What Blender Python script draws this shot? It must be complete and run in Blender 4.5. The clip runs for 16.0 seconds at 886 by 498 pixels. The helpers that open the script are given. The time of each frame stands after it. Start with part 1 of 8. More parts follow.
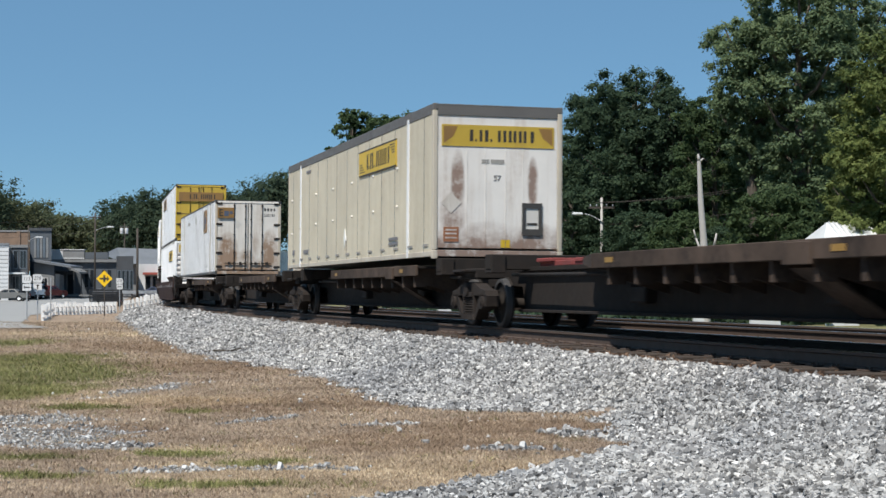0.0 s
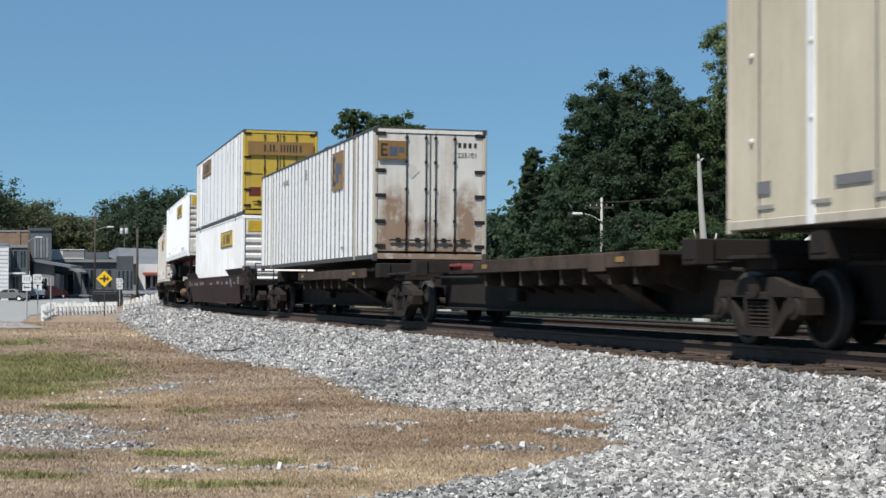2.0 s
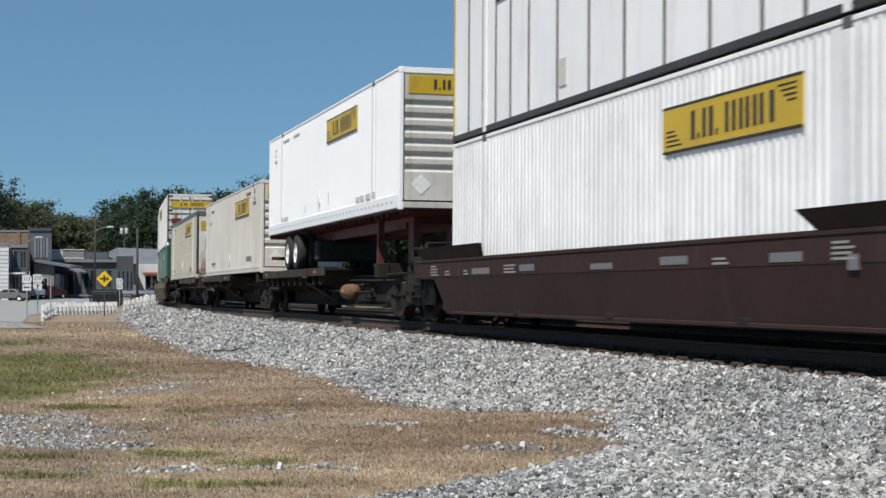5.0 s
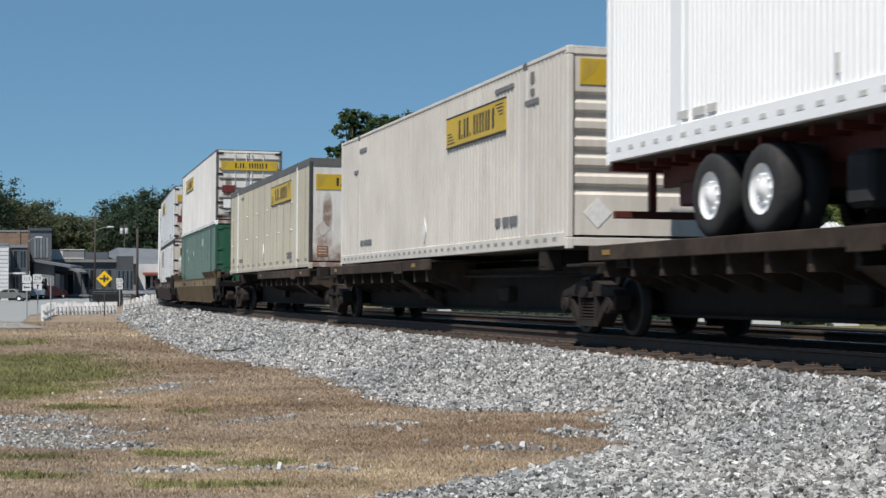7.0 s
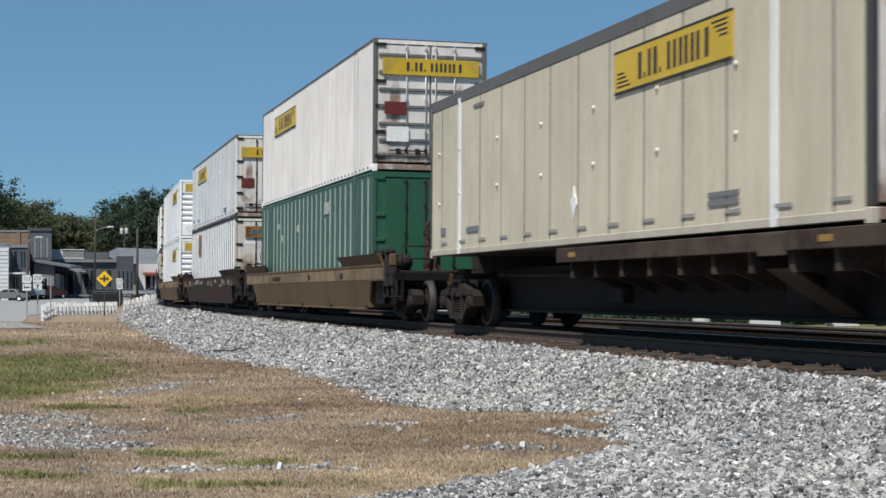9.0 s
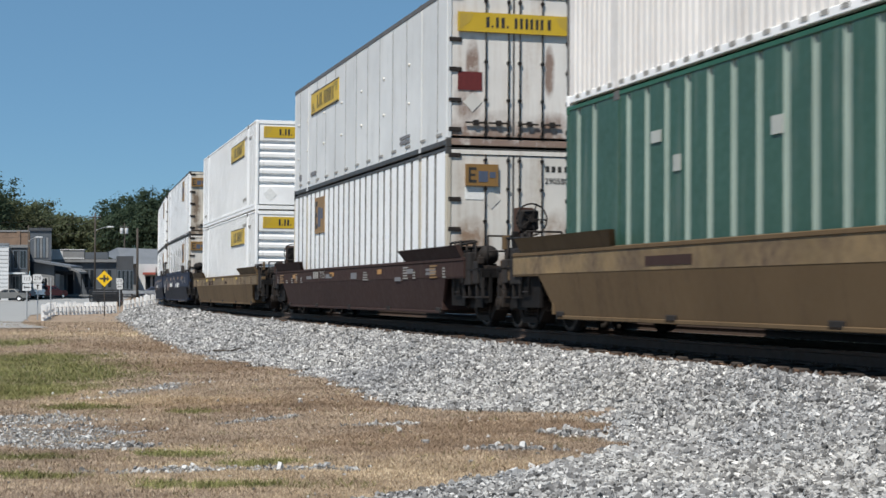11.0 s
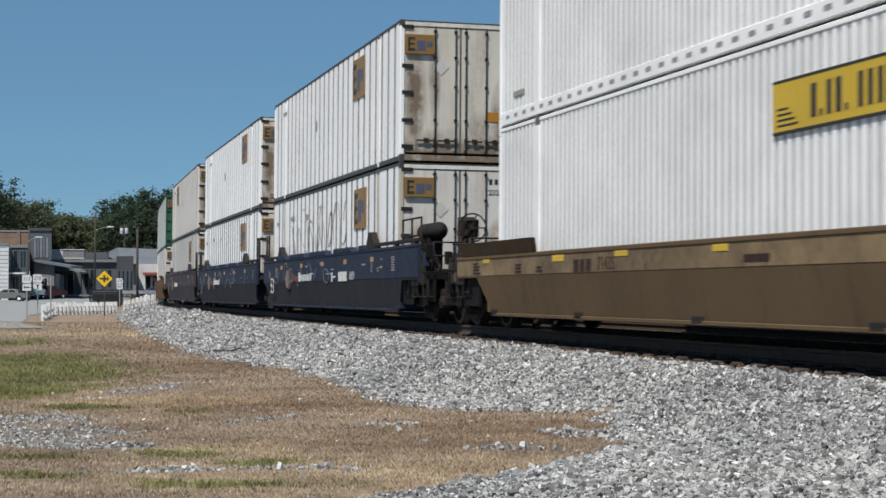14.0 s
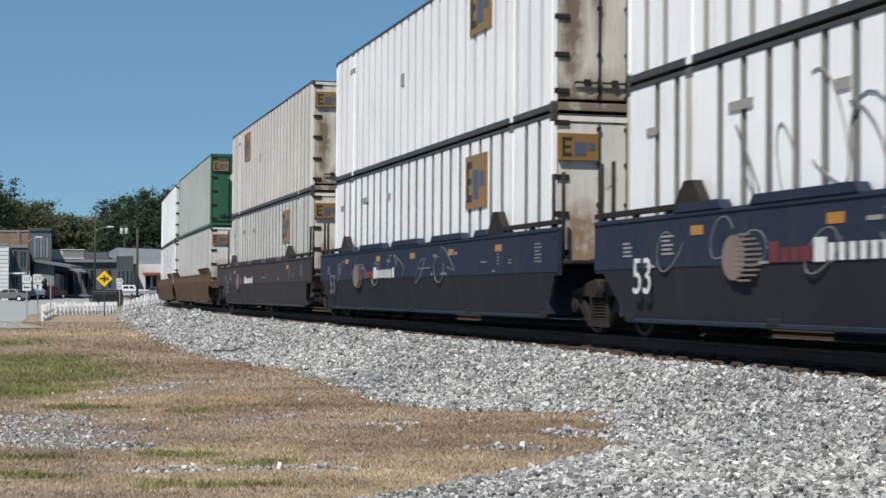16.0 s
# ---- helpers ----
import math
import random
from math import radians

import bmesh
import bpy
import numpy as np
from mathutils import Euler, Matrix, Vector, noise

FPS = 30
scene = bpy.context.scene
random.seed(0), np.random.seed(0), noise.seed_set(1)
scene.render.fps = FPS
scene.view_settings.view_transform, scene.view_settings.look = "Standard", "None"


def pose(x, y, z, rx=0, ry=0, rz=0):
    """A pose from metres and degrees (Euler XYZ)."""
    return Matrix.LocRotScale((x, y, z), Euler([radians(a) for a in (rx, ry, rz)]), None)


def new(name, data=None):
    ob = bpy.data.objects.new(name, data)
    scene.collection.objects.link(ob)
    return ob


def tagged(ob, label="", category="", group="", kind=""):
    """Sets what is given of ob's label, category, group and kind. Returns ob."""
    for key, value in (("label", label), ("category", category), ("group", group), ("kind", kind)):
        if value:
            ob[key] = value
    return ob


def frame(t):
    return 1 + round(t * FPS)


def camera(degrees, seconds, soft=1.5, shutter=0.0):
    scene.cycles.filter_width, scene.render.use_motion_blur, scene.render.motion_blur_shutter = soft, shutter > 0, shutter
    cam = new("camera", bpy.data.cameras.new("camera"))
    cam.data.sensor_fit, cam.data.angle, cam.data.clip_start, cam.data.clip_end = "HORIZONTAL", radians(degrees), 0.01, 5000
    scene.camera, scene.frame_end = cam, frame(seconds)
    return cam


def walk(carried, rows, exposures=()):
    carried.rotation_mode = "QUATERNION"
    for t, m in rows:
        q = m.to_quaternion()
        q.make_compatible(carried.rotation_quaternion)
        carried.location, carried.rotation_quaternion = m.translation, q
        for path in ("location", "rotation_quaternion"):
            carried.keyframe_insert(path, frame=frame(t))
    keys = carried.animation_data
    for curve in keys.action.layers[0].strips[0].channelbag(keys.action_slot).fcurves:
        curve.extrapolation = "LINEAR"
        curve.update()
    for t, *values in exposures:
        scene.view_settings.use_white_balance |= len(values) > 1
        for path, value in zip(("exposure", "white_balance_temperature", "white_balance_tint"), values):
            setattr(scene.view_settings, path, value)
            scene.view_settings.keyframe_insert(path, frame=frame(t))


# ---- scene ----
# The camera stands still on a tripod beside the track; z = 0 is the top of the rails.
cam = camera(30.44, 16.0, shutter=0.2)
EYE = (0.0, 0.0, 0.603)
STAND = pose(*EYE, 90 + 1.533, 0, 0) @ pose(0, 0, 0, 0, 0, -0.044)
walk(cam, [(0.0, STAND), (16.0, STAND)], exposures=[(0.0, 0.12), (3.0, 0.12), (3.5, 0.02), (4.2, -0.08), (6.5, -0.08), (9.0, -0.04), (11.4, 0.04), (12.5, -0.12), (13.8, -0.16), (15.0, -0.05), (16.0, 0.03)])

# ------------------------------------------------------------------ daylight
SUN_TO = Vector((-0.50, -0.87, 0.0)).normalized()      # towards the sun, on the level
SUN_UP = radians(57)
world = bpy.data.worlds.new("sky")
scene.world = world
world.use_nodes = True
wn = world.node_tree
sky = wn.nodes.new("ShaderNodeTexSky")
sky.sky_type, sky.sun_disc = "NISHITA", False
sky.sun_elevation = SUN_UP
sky.sun_rotation = math.atan2(SUN_TO.x, SUN_TO.y)
sky.air_density, sky.dust_density, sky.ozone_density, sky.altitude = 0.8, 0.0, 2.5, 1500.0
wn.nodes["Background"].inputs[1].default_value = 0.10
clear_blue = wn.nodes.new("ShaderNodeMix")                  # the clear summer sky is a purer blue than the model's
clear_blue.data_type, clear_blue.blend_type = "RGBA", "MULTIPLY"
clear_blue.inputs[0].default_value = 1.0
clear_blue.inputs[7].default_value = (0.72, 0.95, 1.0, 1.0)
wn.links.new(sky.outputs[0], clear_blue.inputs[6])
even = wn.nodes.new("ShaderNodeMix")                        # haze evens it out
even.data_type = "RGBA"
even.inputs[0].default_value = 0.6
even.inputs[7].default_value = (1.46, 2.98, 4.72, 1.0)
wn.links.new(clear_blue.outputs[2], even.inputs[6])
wn.links.new(even.outputs[2], wn.nodes["Background"].inputs[0])
sun_data = bpy.data.lights.new("sun", "SUN")
sun_data.energy, sun_data.angle, sun_data.color = 5.0, radians(0.53), (1.0, 0.95, 0.87)
sun = new("sun", sun_data)
toward = SUN_TO * math.cos(SUN_UP) + Vector((0, 0, math.sin(SUN_UP)))
sun.matrix_world = Matrix.Translation((-30, -40, 60)) @ toward.to_track_quat("Z", "Y").to_matrix().to_4x4()

# ------------------------------------------------------------------ the line of the track
STEP = 0.25
LINE_S = np.arange(-420.0, 420.0, STEP)
LINE_X, LINE_Y, LINE_H = (np.zeros_like(LINE_S) for _ in range(3))


def bend(s):
    """Curvature of the track: it eases out of a left-hand bend into a straight."""
    return 0.000283 - 2 * 0.00001006 * min(max(s, -150.0), 14.0)


def lay_line():
    i0 = int(np.searchsorted(LINE_S, 0.0))
    LINE_X[i0], LINE_Y[i0], LINE_H[i0] = -0.328, 36.065, -1.30605
    for sign in (1, -1):
        i = i0 + sign
        while 0 <= i < len(LINE_S):
            j = i - sign
            LINE_H[i] = LINE_H[j] + sign * STEP * bend(LINE_S[j] + sign * STEP / 2)
            mid = (LINE_H[i] + LINE_H[j]) / 2
            LINE_X[i] = LINE_X[j] + sign * STEP * math.cos(mid)
            LINE_Y[i] = LINE_Y[j] + sign * STEP * math.sin(mid)
            i += sign


lay_line()


def line_at(s):
    return (float(np.interp(s, LINE_S, LINE_X)), float(np.interp(s, LINE_S, LINE_Y)), float(np.interp(s, LINE_S, LINE_H)))


def beside(s, w, z=0.0):
    """The point w metres to the far side of the track's middle at s."""
    x, y, h = line_at(s)
    return Vector((x - math.sin(h) * w, y + math.cos(h) * w, z))


SIDE_S = LINE_S[::8]
SIDE_X, SIDE_Y, SIDE_H = LINE_X[::8], LINE_Y[::8], LINE_H[::8]


def off_track(px, py):
    """Signed distance of points from the track's middle (negative on the camera's side) and where along it, for arrays."""
    px, py = np.atleast_1d(px).astype(float), np.atleast_1d(py).astype(float)
    w, s = np.empty_like(px), np.empty_like(px)
    for a in range(0, len(px), 4000):
        b = slice(a, a + 4000)
        d2 = (px[b, None] - SIDE_X) ** 2 + (py[b, None] - SIDE_Y) ** 2
        k = d2.argmin(1)
        dx, dy = px[b] - SIDE_X[k], py[b] - SIDE_Y[k]
        h = SIDE_H[k]
        along = dx * np.cos(h) + dy * np.sin(h)
        w[b] = -dx * np.sin(h) + dy * np.cos(h)
        s[b] = SIDE_S[k] + along
    return w, s


def travelled(t):
    return 14.5201 * t - 0.00593 * t * t


CANT = -0.42        # degrees


def body_pose(t, u_front, u_rear):
    """Pose of a car whose two pivots are u metres behind the train's mark: x forwards, y to the far side."""
    a, b = line_at(travelled(t) - u_front), line_at(travelled(t) - u_rear)
    turn = math.degrees(math.atan2(a[1] - b[1], a[0] - b[0]))
    return pose((a[0] + b[0]) / 2, (a[1] + b[1]) / 2, 0, 0, 0, turn) @ pose(0, 0, 0, CANT)


# ------------------------------------------------------------------ materials
def material(name):
    m = bpy.data.materials.new(name)
    m.use_nodes = True
    nt = m.node_tree
    return m, nt, nt.nodes["Principled BSDF"]


def node(nt, kind, **inputs):
    n = nt.nodes.new(kind)
    for k, v in inputs.items():
        n.inputs[k.replace("_", " ")].default_value = v
    return n


def ramp(nt, source, stops):
    r = nt.nodes.new("ShaderNodeValToRGB")
    el = r.color_ramp.elements
    while len(el) < len(stops):
        el.new(0.5)
    for e, (pos, col) in zip(el, stops):
        e.position, e.color = pos, (*col, 1.0)
    nt.links.new(source, r.inputs[0])
    return r.outputs[0]


def blend(nt, fac, a, b, mode="MIX"):
    n = nt.nodes.new("ShaderNodeMix")
    n.data_type, n.blend_type = "RGBA", mode
    for sock, v in ((n.inputs[0], fac), (n.inputs[6], a), (n.inputs[7], b)):
        if isinstance(v, (int, float)):
            sock.default_value = v
        elif isinstance(v, tuple):
            sock.default_value = (*v, 1.0)
        else:
            nt.links.new(v, sock)
    return n.outputs[2]


def mapped(nt, scale, space="Object"):
    tc = nt.nodes.new("ShaderNodeTexCoord")
    mp = nt.nodes.new("ShaderNodeMapping")
    mp.inputs["Scale"].default_value = scale
    if space == "World":
        geo = nt.nodes.new("ShaderNodeNewGeometry")
        nt.links.new(geo.outputs["Position"], mp.inputs[0])
    else:
        nt.links.new(tc.outputs[space], mp.inputs[0])
    return mp.outputs[0]


def speckle(nt, scale, coord=None, detail=4.0, rough=0.6, stretch=(1, 1, 1), space="Object"):
    n = node(nt, "ShaderNodeTexNoise", Scale=scale, Detail=detail, Roughness=rough)
    nt.links.new(coord if coord is not None else mapped(nt, stretch, space), n.inputs["Vector"])
    return n.outputs["Fac"]


def relief(nt, bsdf, source, strength, distance):
    b = node(nt, "ShaderNodeBump", Strength=strength, Distance=distance)
    nt.links.new(source, b.inputs["Height"])
    nt.links.new(b.outputs[0], bsdf.inputs["Normal"])


def worn(name, base, dirt, rough=0.5, metal=0.0, amount=0.5, streaks=True, grain=9.0, bump=0.15, space="Object", spread=0.12, gloss=0.5, sharp=0.16):
    """Paint, metal or wood with grime: broad patches, fine grain and (on upright things) streaks that run down."""
    m, nt, b = material(name)
    broad = speckle(nt, 0.55, detail=5, space=space)
    fine = speckle(nt, grain, detail=6, space=space)
    tone = blend(nt, 1.0, base, ramp(nt, broad, [(0.3, (1 - spread,) * 3), (0.7, (1 + spread,) * 3)]), "MULTIPLY")
    run = speckle(nt, 1.0, stretch=(3.2, 3.2, 0.32) if streaks else (1.3, 1.3, 1.3), detail=7, rough=0.7, space=space)
    level = 0.68 - 0.22 * amount
    mask = ramp(nt, run, [(level - sharp * 0.4, (0, 0, 0)), (level + sharp, (1, 1, 1))])
    soft = blend(nt, 1.0, mask, ramp(nt, fine, [(0.3, (0.35,) * 3), (0.65, (1, 1, 1))]), "MULTIPLY")
    col = blend(nt, soft, tone, dirt)
    nt.links.new(col, b.inputs["Base Color"])
    b.inputs["Metallic"].default_value = metal
    b.inputs["Specular IOR Level"].default_value = gloss
    nt.links.new(ramp(nt, fine, [(0.25, (max(rough - 0.1, 0.05),) * 3), (0.75, (min(rough + 0.15, 1.0),) * 3)]), b.inputs["Roughness"])
    if bump:
        relief(nt, b, fine, bump, 0.004)
    return m


def plain(name, base, rough=0.5, metal=0.0, spread=0.1, grain=14.0):
    m, nt, b = material(name)
    f = speckle(nt, grain, detail=4)
    nt.links.new(blend(nt, 1.0, base, ramp(nt, f, [(0.3, (1 - spread,) * 3), (0.7, (1 + spread,) * 3)]), "MULTIPLY"), b.inputs["Base Color"])
    b.inputs["Roughness"].default_value, b.inputs["Metallic"].default_value = rough, metal
    return m


def stained(name, base, dirt, stains, rust, rough=0.5, amount=0.4, low=0.3):
    """Weathered paint on a container's end with rust runs of their own shape: rows of (across, height of the middle, half-width, half-height, strength), and rust along the sill."""
    m = worn(name, base, dirt, rough, amount=amount, sharp=0.26)
    nt = m.node_tree
    b = nt.nodes["Principled BSDF"]
    old = b.inputs["Base Color"].links[0].from_socket
    sep = nt.nodes.new("ShaderNodeSeparateXYZ")
    nt.links.new(mapped(nt, (1, 1, 1)), sep.inputs[0])

    def calc(op, a, c, d=None):
        n = nt.nodes.new("ShaderNodeMath")
        n.operation = op
        for k, v in enumerate((a, c, d)):
            if v is None:
                continue
            if isinstance(v, (int, float)):
                n.inputs[k].default_value = v
            else:
                nt.links.new(v, n.inputs[k])
        return n.outputs[0]

    run = speckle(nt, 1.0, stretch=(7.0, 7.0, 1.2), detail=6, rough=0.65)
    total = None
    for y, z, hw, hh, k in stains:
        dy = calc("DIVIDE", calc("SUBTRACT", sep.outputs[1], y), hw)
        dz = calc("DIVIDE", calc("SUBTRACT", sep.outputs[2], z), hh)
        r2 = calc("ADD", calc("MULTIPLY", dy, dy), calc("MULTIPLY", dz, dz))
        v = calc("MULTIPLY", calc("MAXIMUM", calc("SUBTRACT", 1.0, r2), 0.0), k)
        total = v if total is None else calc("MAXIMUM", total, v)
    sill = calc("MULTIPLY", calc("MAXIMUM", calc("SUBTRACT", 1.0, calc("DIVIDE", sep.outputs[2], low)), 0.0), 1.7)
    total = calc("MAXIMUM", total, sill)
    blotch = ramp(nt, speckle(nt, 2.6, detail=8, rough=0.75), [(0.36, (0.25,) * 3), (0.62, (1, 1, 1))])
    mask = calc("MINIMUM", calc("MULTIPLY", calc("MULTIPLY", total, blotch), calc("MULTIPLY", run, 2.1)), 0.84)
    nt.links.new(blend(nt, mask, old, rust), b.inputs["Base Color"])
    return m


WHITE = worn("white_ribbed_paint", (0.93, 0.93, 0.93), (0.56, 0.51, 0.44), 0.42, amount=0.22, sharp=0.3, spread=0.06)
BRIGHT = worn("clean_white_paint", (0.92, 0.92, 0.915), (0.55, 0.53, 0.50), 0.4, amount=0.1)
CREAM = worn("cream_paint", (0.60, 0.54, 0.41), (0.40, 0.33, 0.23), 0.5, amount=0.5, sharp=0.35)
TAN = worn("pale_tan_paint", (0.70, 0.655, 0.60), (0.46, 0.39, 0.32), 0.5, amount=0.45, sharp=0.35)
PINKISH = worn("dirty_white_side_paint", (0.76, 0.735, 0.71), (0.48, 0.42, 0.37), 0.5, amount=0.45, sharp=0.35)
PALE = worn("pale_grey_paint", (0.66, 0.67, 0.67), (0.40, 0.40, 0.38), 0.5, amount=0.25)
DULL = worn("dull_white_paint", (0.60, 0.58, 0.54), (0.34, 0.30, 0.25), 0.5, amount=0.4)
GREEN = worn("green_paint", (0.02, 0.10, 0.055), (0.07, 0.12, 0.09), 0.45, amount=0.25)
GREENSIDE = worn("faded_green_side_paint", (0.032, 0.088, 0.062), (0.16, 0.20, 0.17), 0.5, amount=0.4)
GREYGREEN = worn("grey_green_paint", (0.40, 0.415, 0.385), (0.27, 0.28, 0.25), 0.5, amount=0.3)
YELLOWDOOR = worn("yellow_door_paint", (0.52, 0.36, 0.05), (0.30, 0.20, 0.06), 0.45, amount=0.25)
# shade of the sunk ribs put into colour; also on seams and door bands
GROOVE = worn("groove_shade_paint", (0.17, 0.165, 0.16), (0.08, 0.07, 0.06), 0.6, amount=0.5)
RAILGREY = worn("grey_rail_paint", (0.048, 0.046, 0.044), (0.085, 0.07, 0.056), 0.5, amount=0.5, streaks=False)
TOPGREY = worn("dark_grey_top_rail", (0.115, 0.11, 0.105), (0.07, 0.06, 0.05), 0.55, amount=0.4, streaks=False)
ALU = worn("dull_aluminium", (0.62, 0.62, 0.61), (0.30, 0.28, 0.26), 0.35, 0.6, amount=0.3)
POSTWHITE = worn("white_post_paint", (0.84, 0.84, 0.84), (0.5, 0.47, 0.42), 0.4, amount=0.2)
POSTTAN = worn("tan_post_paint", (0.50, 0.45, 0.37), (0.28, 0.23, 0.17), 0.5, amount=0.45)
STEELDARK = worn("dark_hardware_steel", (0.026, 0.023, 0.022), (0.05, 0.034, 0.025), 0.75, 0.1, amount=0.5, gloss=0.2)
SIGNYELLOW = worn("yellow_logo_panel", (0.60, 0.40, 0.025), (0.36, 0.25, 0.07), 0.45, amount=0.15)
SIGNAMBER = worn("amber_logo_panel", (0.27, 0.150, 0.045), (0.16, 0.10, 0.05), 0.5, amount=0.3)
INK = plain("black_lettering", (0.03, 0.028, 0.025), 0.6)
INKGREY = plain("faded_grey_lettering", (0.30, 0.29, 0.27), 0.7)
INKBLUE = plain("blue_lettering", (0.07, 0.09, 0.14), 0.6)
INKDUSK = plain("worn_grey_spray_paint", (0.17, 0.17, 0.18), 0.7)
INKWHITE = plain("white_lettering", (0.70, 0.70, 0.68), 0.6)
INKPALE = plain("very_faded_lettering", (0.58, 0.57, 0.55), 0.7)
INKRED = plain("red_plate_paint", (0.13, 0.02, 0.018), 0.5)
DIMREFLECTOR = plain("grimy_yellow_reflector", (0.30, 0.17, 0.035), 0.5)
ORANGE = plain("orange_reflector", (0.42, 0.19, 0.02), 0.4)
STICKER = plain("white_sticker", (0.8, 0.8, 0.78), 0.5)
RUSTPLATE = plain("rust_coloured_plate", (0.28, 0.12, 0.06), 0.6)
SPINE = worn("brown_black_car_paint", (0.026, 0.022, 0.020), (0.046, 0.034, 0.027), 0.85, gloss=0.15, amount=0.5, streaks=False)
SPINEEDGE = worn("rusty_deck_edge", (0.064, 0.046, 0.036), (0.024, 0.019, 0.017), 0.85, gloss=0.2, amount=0.85, streaks=False, spread=0.55)
WELLBROWN = worn("oxide_brown_car_paint", (0.046, 0.027, 0.024), (0.068, 0.046, 0.038), 0.8, amount=0.4, gloss=0.15)
WELLTANTOP = worn("faded_yellow_band_paint", (0.20, 0.138, 0.068), (0.085, 0.056, 0.036), 0.7, amount=0.95, streaks=False, spread=0.45)
WELLDUST = worn("dusty_grey_lower_paint", (0.034, 0.035, 0.043), (0.056, 0.052, 0.053), 0.85, amount=0.45, gloss=0.1)
WELLTAN = worn("dusty_yellow_brown_car_paint", (0.128, 0.086, 0.048), (0.070, 0.047, 0.031), 0.8, amount=0.4, gloss=0.15)
WELLBLUE = worn("slate_blue_car_paint", (0.021, 0.030, 0.056), (0.050, 0.048, 0.050), 0.75, amount=0.5, gloss=0.2)
TRUCKIRON = worn("dusty_cast_iron", (0.032, 0.026, 0.023), (0.066, 0.050, 0.041), 0.85, 0.0, amount=0.5, streaks=False, gloss=0.15)
WHEELSTEEL = worn("worn_wheel_steel", (0.022, 0.019, 0.017), (0.045, 0.035, 0.028), 0.8, 0.1, amount=0.5, streaks=False, gloss=0.15)
BRIGHTSTEEL = worn("polished_steel", (0.060, 0.056, 0.054), (0.034, 0.029, 0.026), 0.6, 0.4, amount=0.5, streaks=False)
RAILRUST = worn("rusty_rail_steel", (0.090, 0.062, 0.049), (0.05, 0.036, 0.028), 0.8, 0.2, amount=0.5, streaks=False, space="World")
RAILHEAD = worn("polished_rail_head", (0.55, 0.55, 0.56), (0.30, 0.27, 0.24), 0.25, 0.95, amount=0.3, streaks=False, space="World")
TIEWOOD = worn("creosoted_tie_wood", (0.048, 0.036, 0.029), (0.085, 0.064, 0.05), 0.9, amount=0.4, streaks=False, space="World")
REDFRAME = worn("red_oxide_trailer_frame", (0.10, 0.020, 0.014), (0.055, 0.02, 0.015), 0.6, amount=0.4, streaks=False)
RUBBER = worn("tyre_rubber", (0.022, 0.022, 0.023), (0.07, 0.065, 0.06), 0.85, amount=0.35, streaks=False)
RIM = worn("bright_wheel_rim", (0.90, 0.90, 0.90), (0.6, 0.6, 0.6), 0.4, 0.1, amount=0.2, streaks=False)
RUSTWHITE = stained("rust_streaked_door_paint", (0.70, 0.67, 0.62), (0.36, 0.28, 0.21), [(-0.78, 0.75, 0.46, 0.95, 1.6), (0.86, 0.80, 0.38, 1.05, 1.6), (-0.05, 0.5, 0.45, 0.55, 1.1), (-0.95, 0.45, 0.4, 0.6, 1.5), (0.4, 0.3, 0.4, 0.4, 0.9), (0.3, 1.1, 0.2, 0.6, 0.5)], (0.22, 0.115, 0.050), amount=0.4, low=0.7)
SMEARED = stained("brown_smeared_door_paint", (0.66, 0.62, 0.54), (0.33, 0.25, 0.17), [(-0.98, 1.3, 0.26, 1.3, 1.25), (-0.55, 1.7, 0.16, 0.9, 0.8), (0.9, 0.9, 0.28, 0.9, 1.1), (0.4, 0.6, 0.3, 0.5, 0.8)], (0.12, 0.068, 0.035), amount=0.5, low=0.7)
NOSEWHITE = stained("weathered_nose_paint", (0.76, 0.73, 0.69), (0.42, 0.33, 0.26), [(-0.80, 1.35, 0.15, 0.75, 1.5), (0.70, 1.42, 0.12, 0.55, 1.5), (-0.90, 0.75, 0.30, 0.5, 0.9), (0.75, 0.35, 0.5, 0.35, 1.0), (-0.2, 0.35, 0.7, 0.35, 0.7)], (0.175, 0.088, 0.052), amount=0.38, low=0.62)
TANKRUST = worn("rusty_brown_tank_paint", (0.16, 0.085, 0.045), (0.07, 0.045, 0.03), 0.8, amount=0.5, streaks=False)
# three groove tones darker than their walls, shade put into the paint
MIDGROOVE = worn("shaded_grey_groove_paint", (0.30, 0.29, 0.28), (0.16, 0.14, 0.12), 0.6, amount=0.5)
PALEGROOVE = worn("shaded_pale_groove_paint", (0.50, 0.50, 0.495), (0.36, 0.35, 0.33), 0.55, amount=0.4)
TANGROOVE = worn("shaded_tan_groove_paint", (0.58, 0.54, 0.49), (0.38, 0.33, 0.28), 0.6, amount=0.4)
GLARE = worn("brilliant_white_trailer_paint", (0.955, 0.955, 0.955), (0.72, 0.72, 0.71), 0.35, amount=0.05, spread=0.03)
TAILRUST = worn("rusty_orange_brown_car_paint", (0.135, 0.078, 0.048), (0.07, 0.045, 0.033), 0.8, amount=0.5, gloss=0.15)
GRIMEBLUE = worn("grime_coated_blue_car_paint", (0.060, 0.053, 0.060), (0.085, 0.072, 0.068), 0.85, amount=0.5, gloss=0.1)
SCUFFED = worn("scuffed_white_paint", (0.90, 0.90, 0.90), (0.50, 0.50, 0.50), 0.45, amount=0.42, sharp=0.3)
RUSTSTAND = worn("rusty_brown_stand_paint", (0.085, 0.050, 0.038), (0.045, 0.030, 0.025), 0.8, amount=0.5, gloss=0.15)
BLACKGEAR = worn("near_black_gear_steel", (0.010, 0.009, 0.009), (0.022, 0.017, 0.015), 0.8, amount=0.5, streaks=False, gloss=0.15)
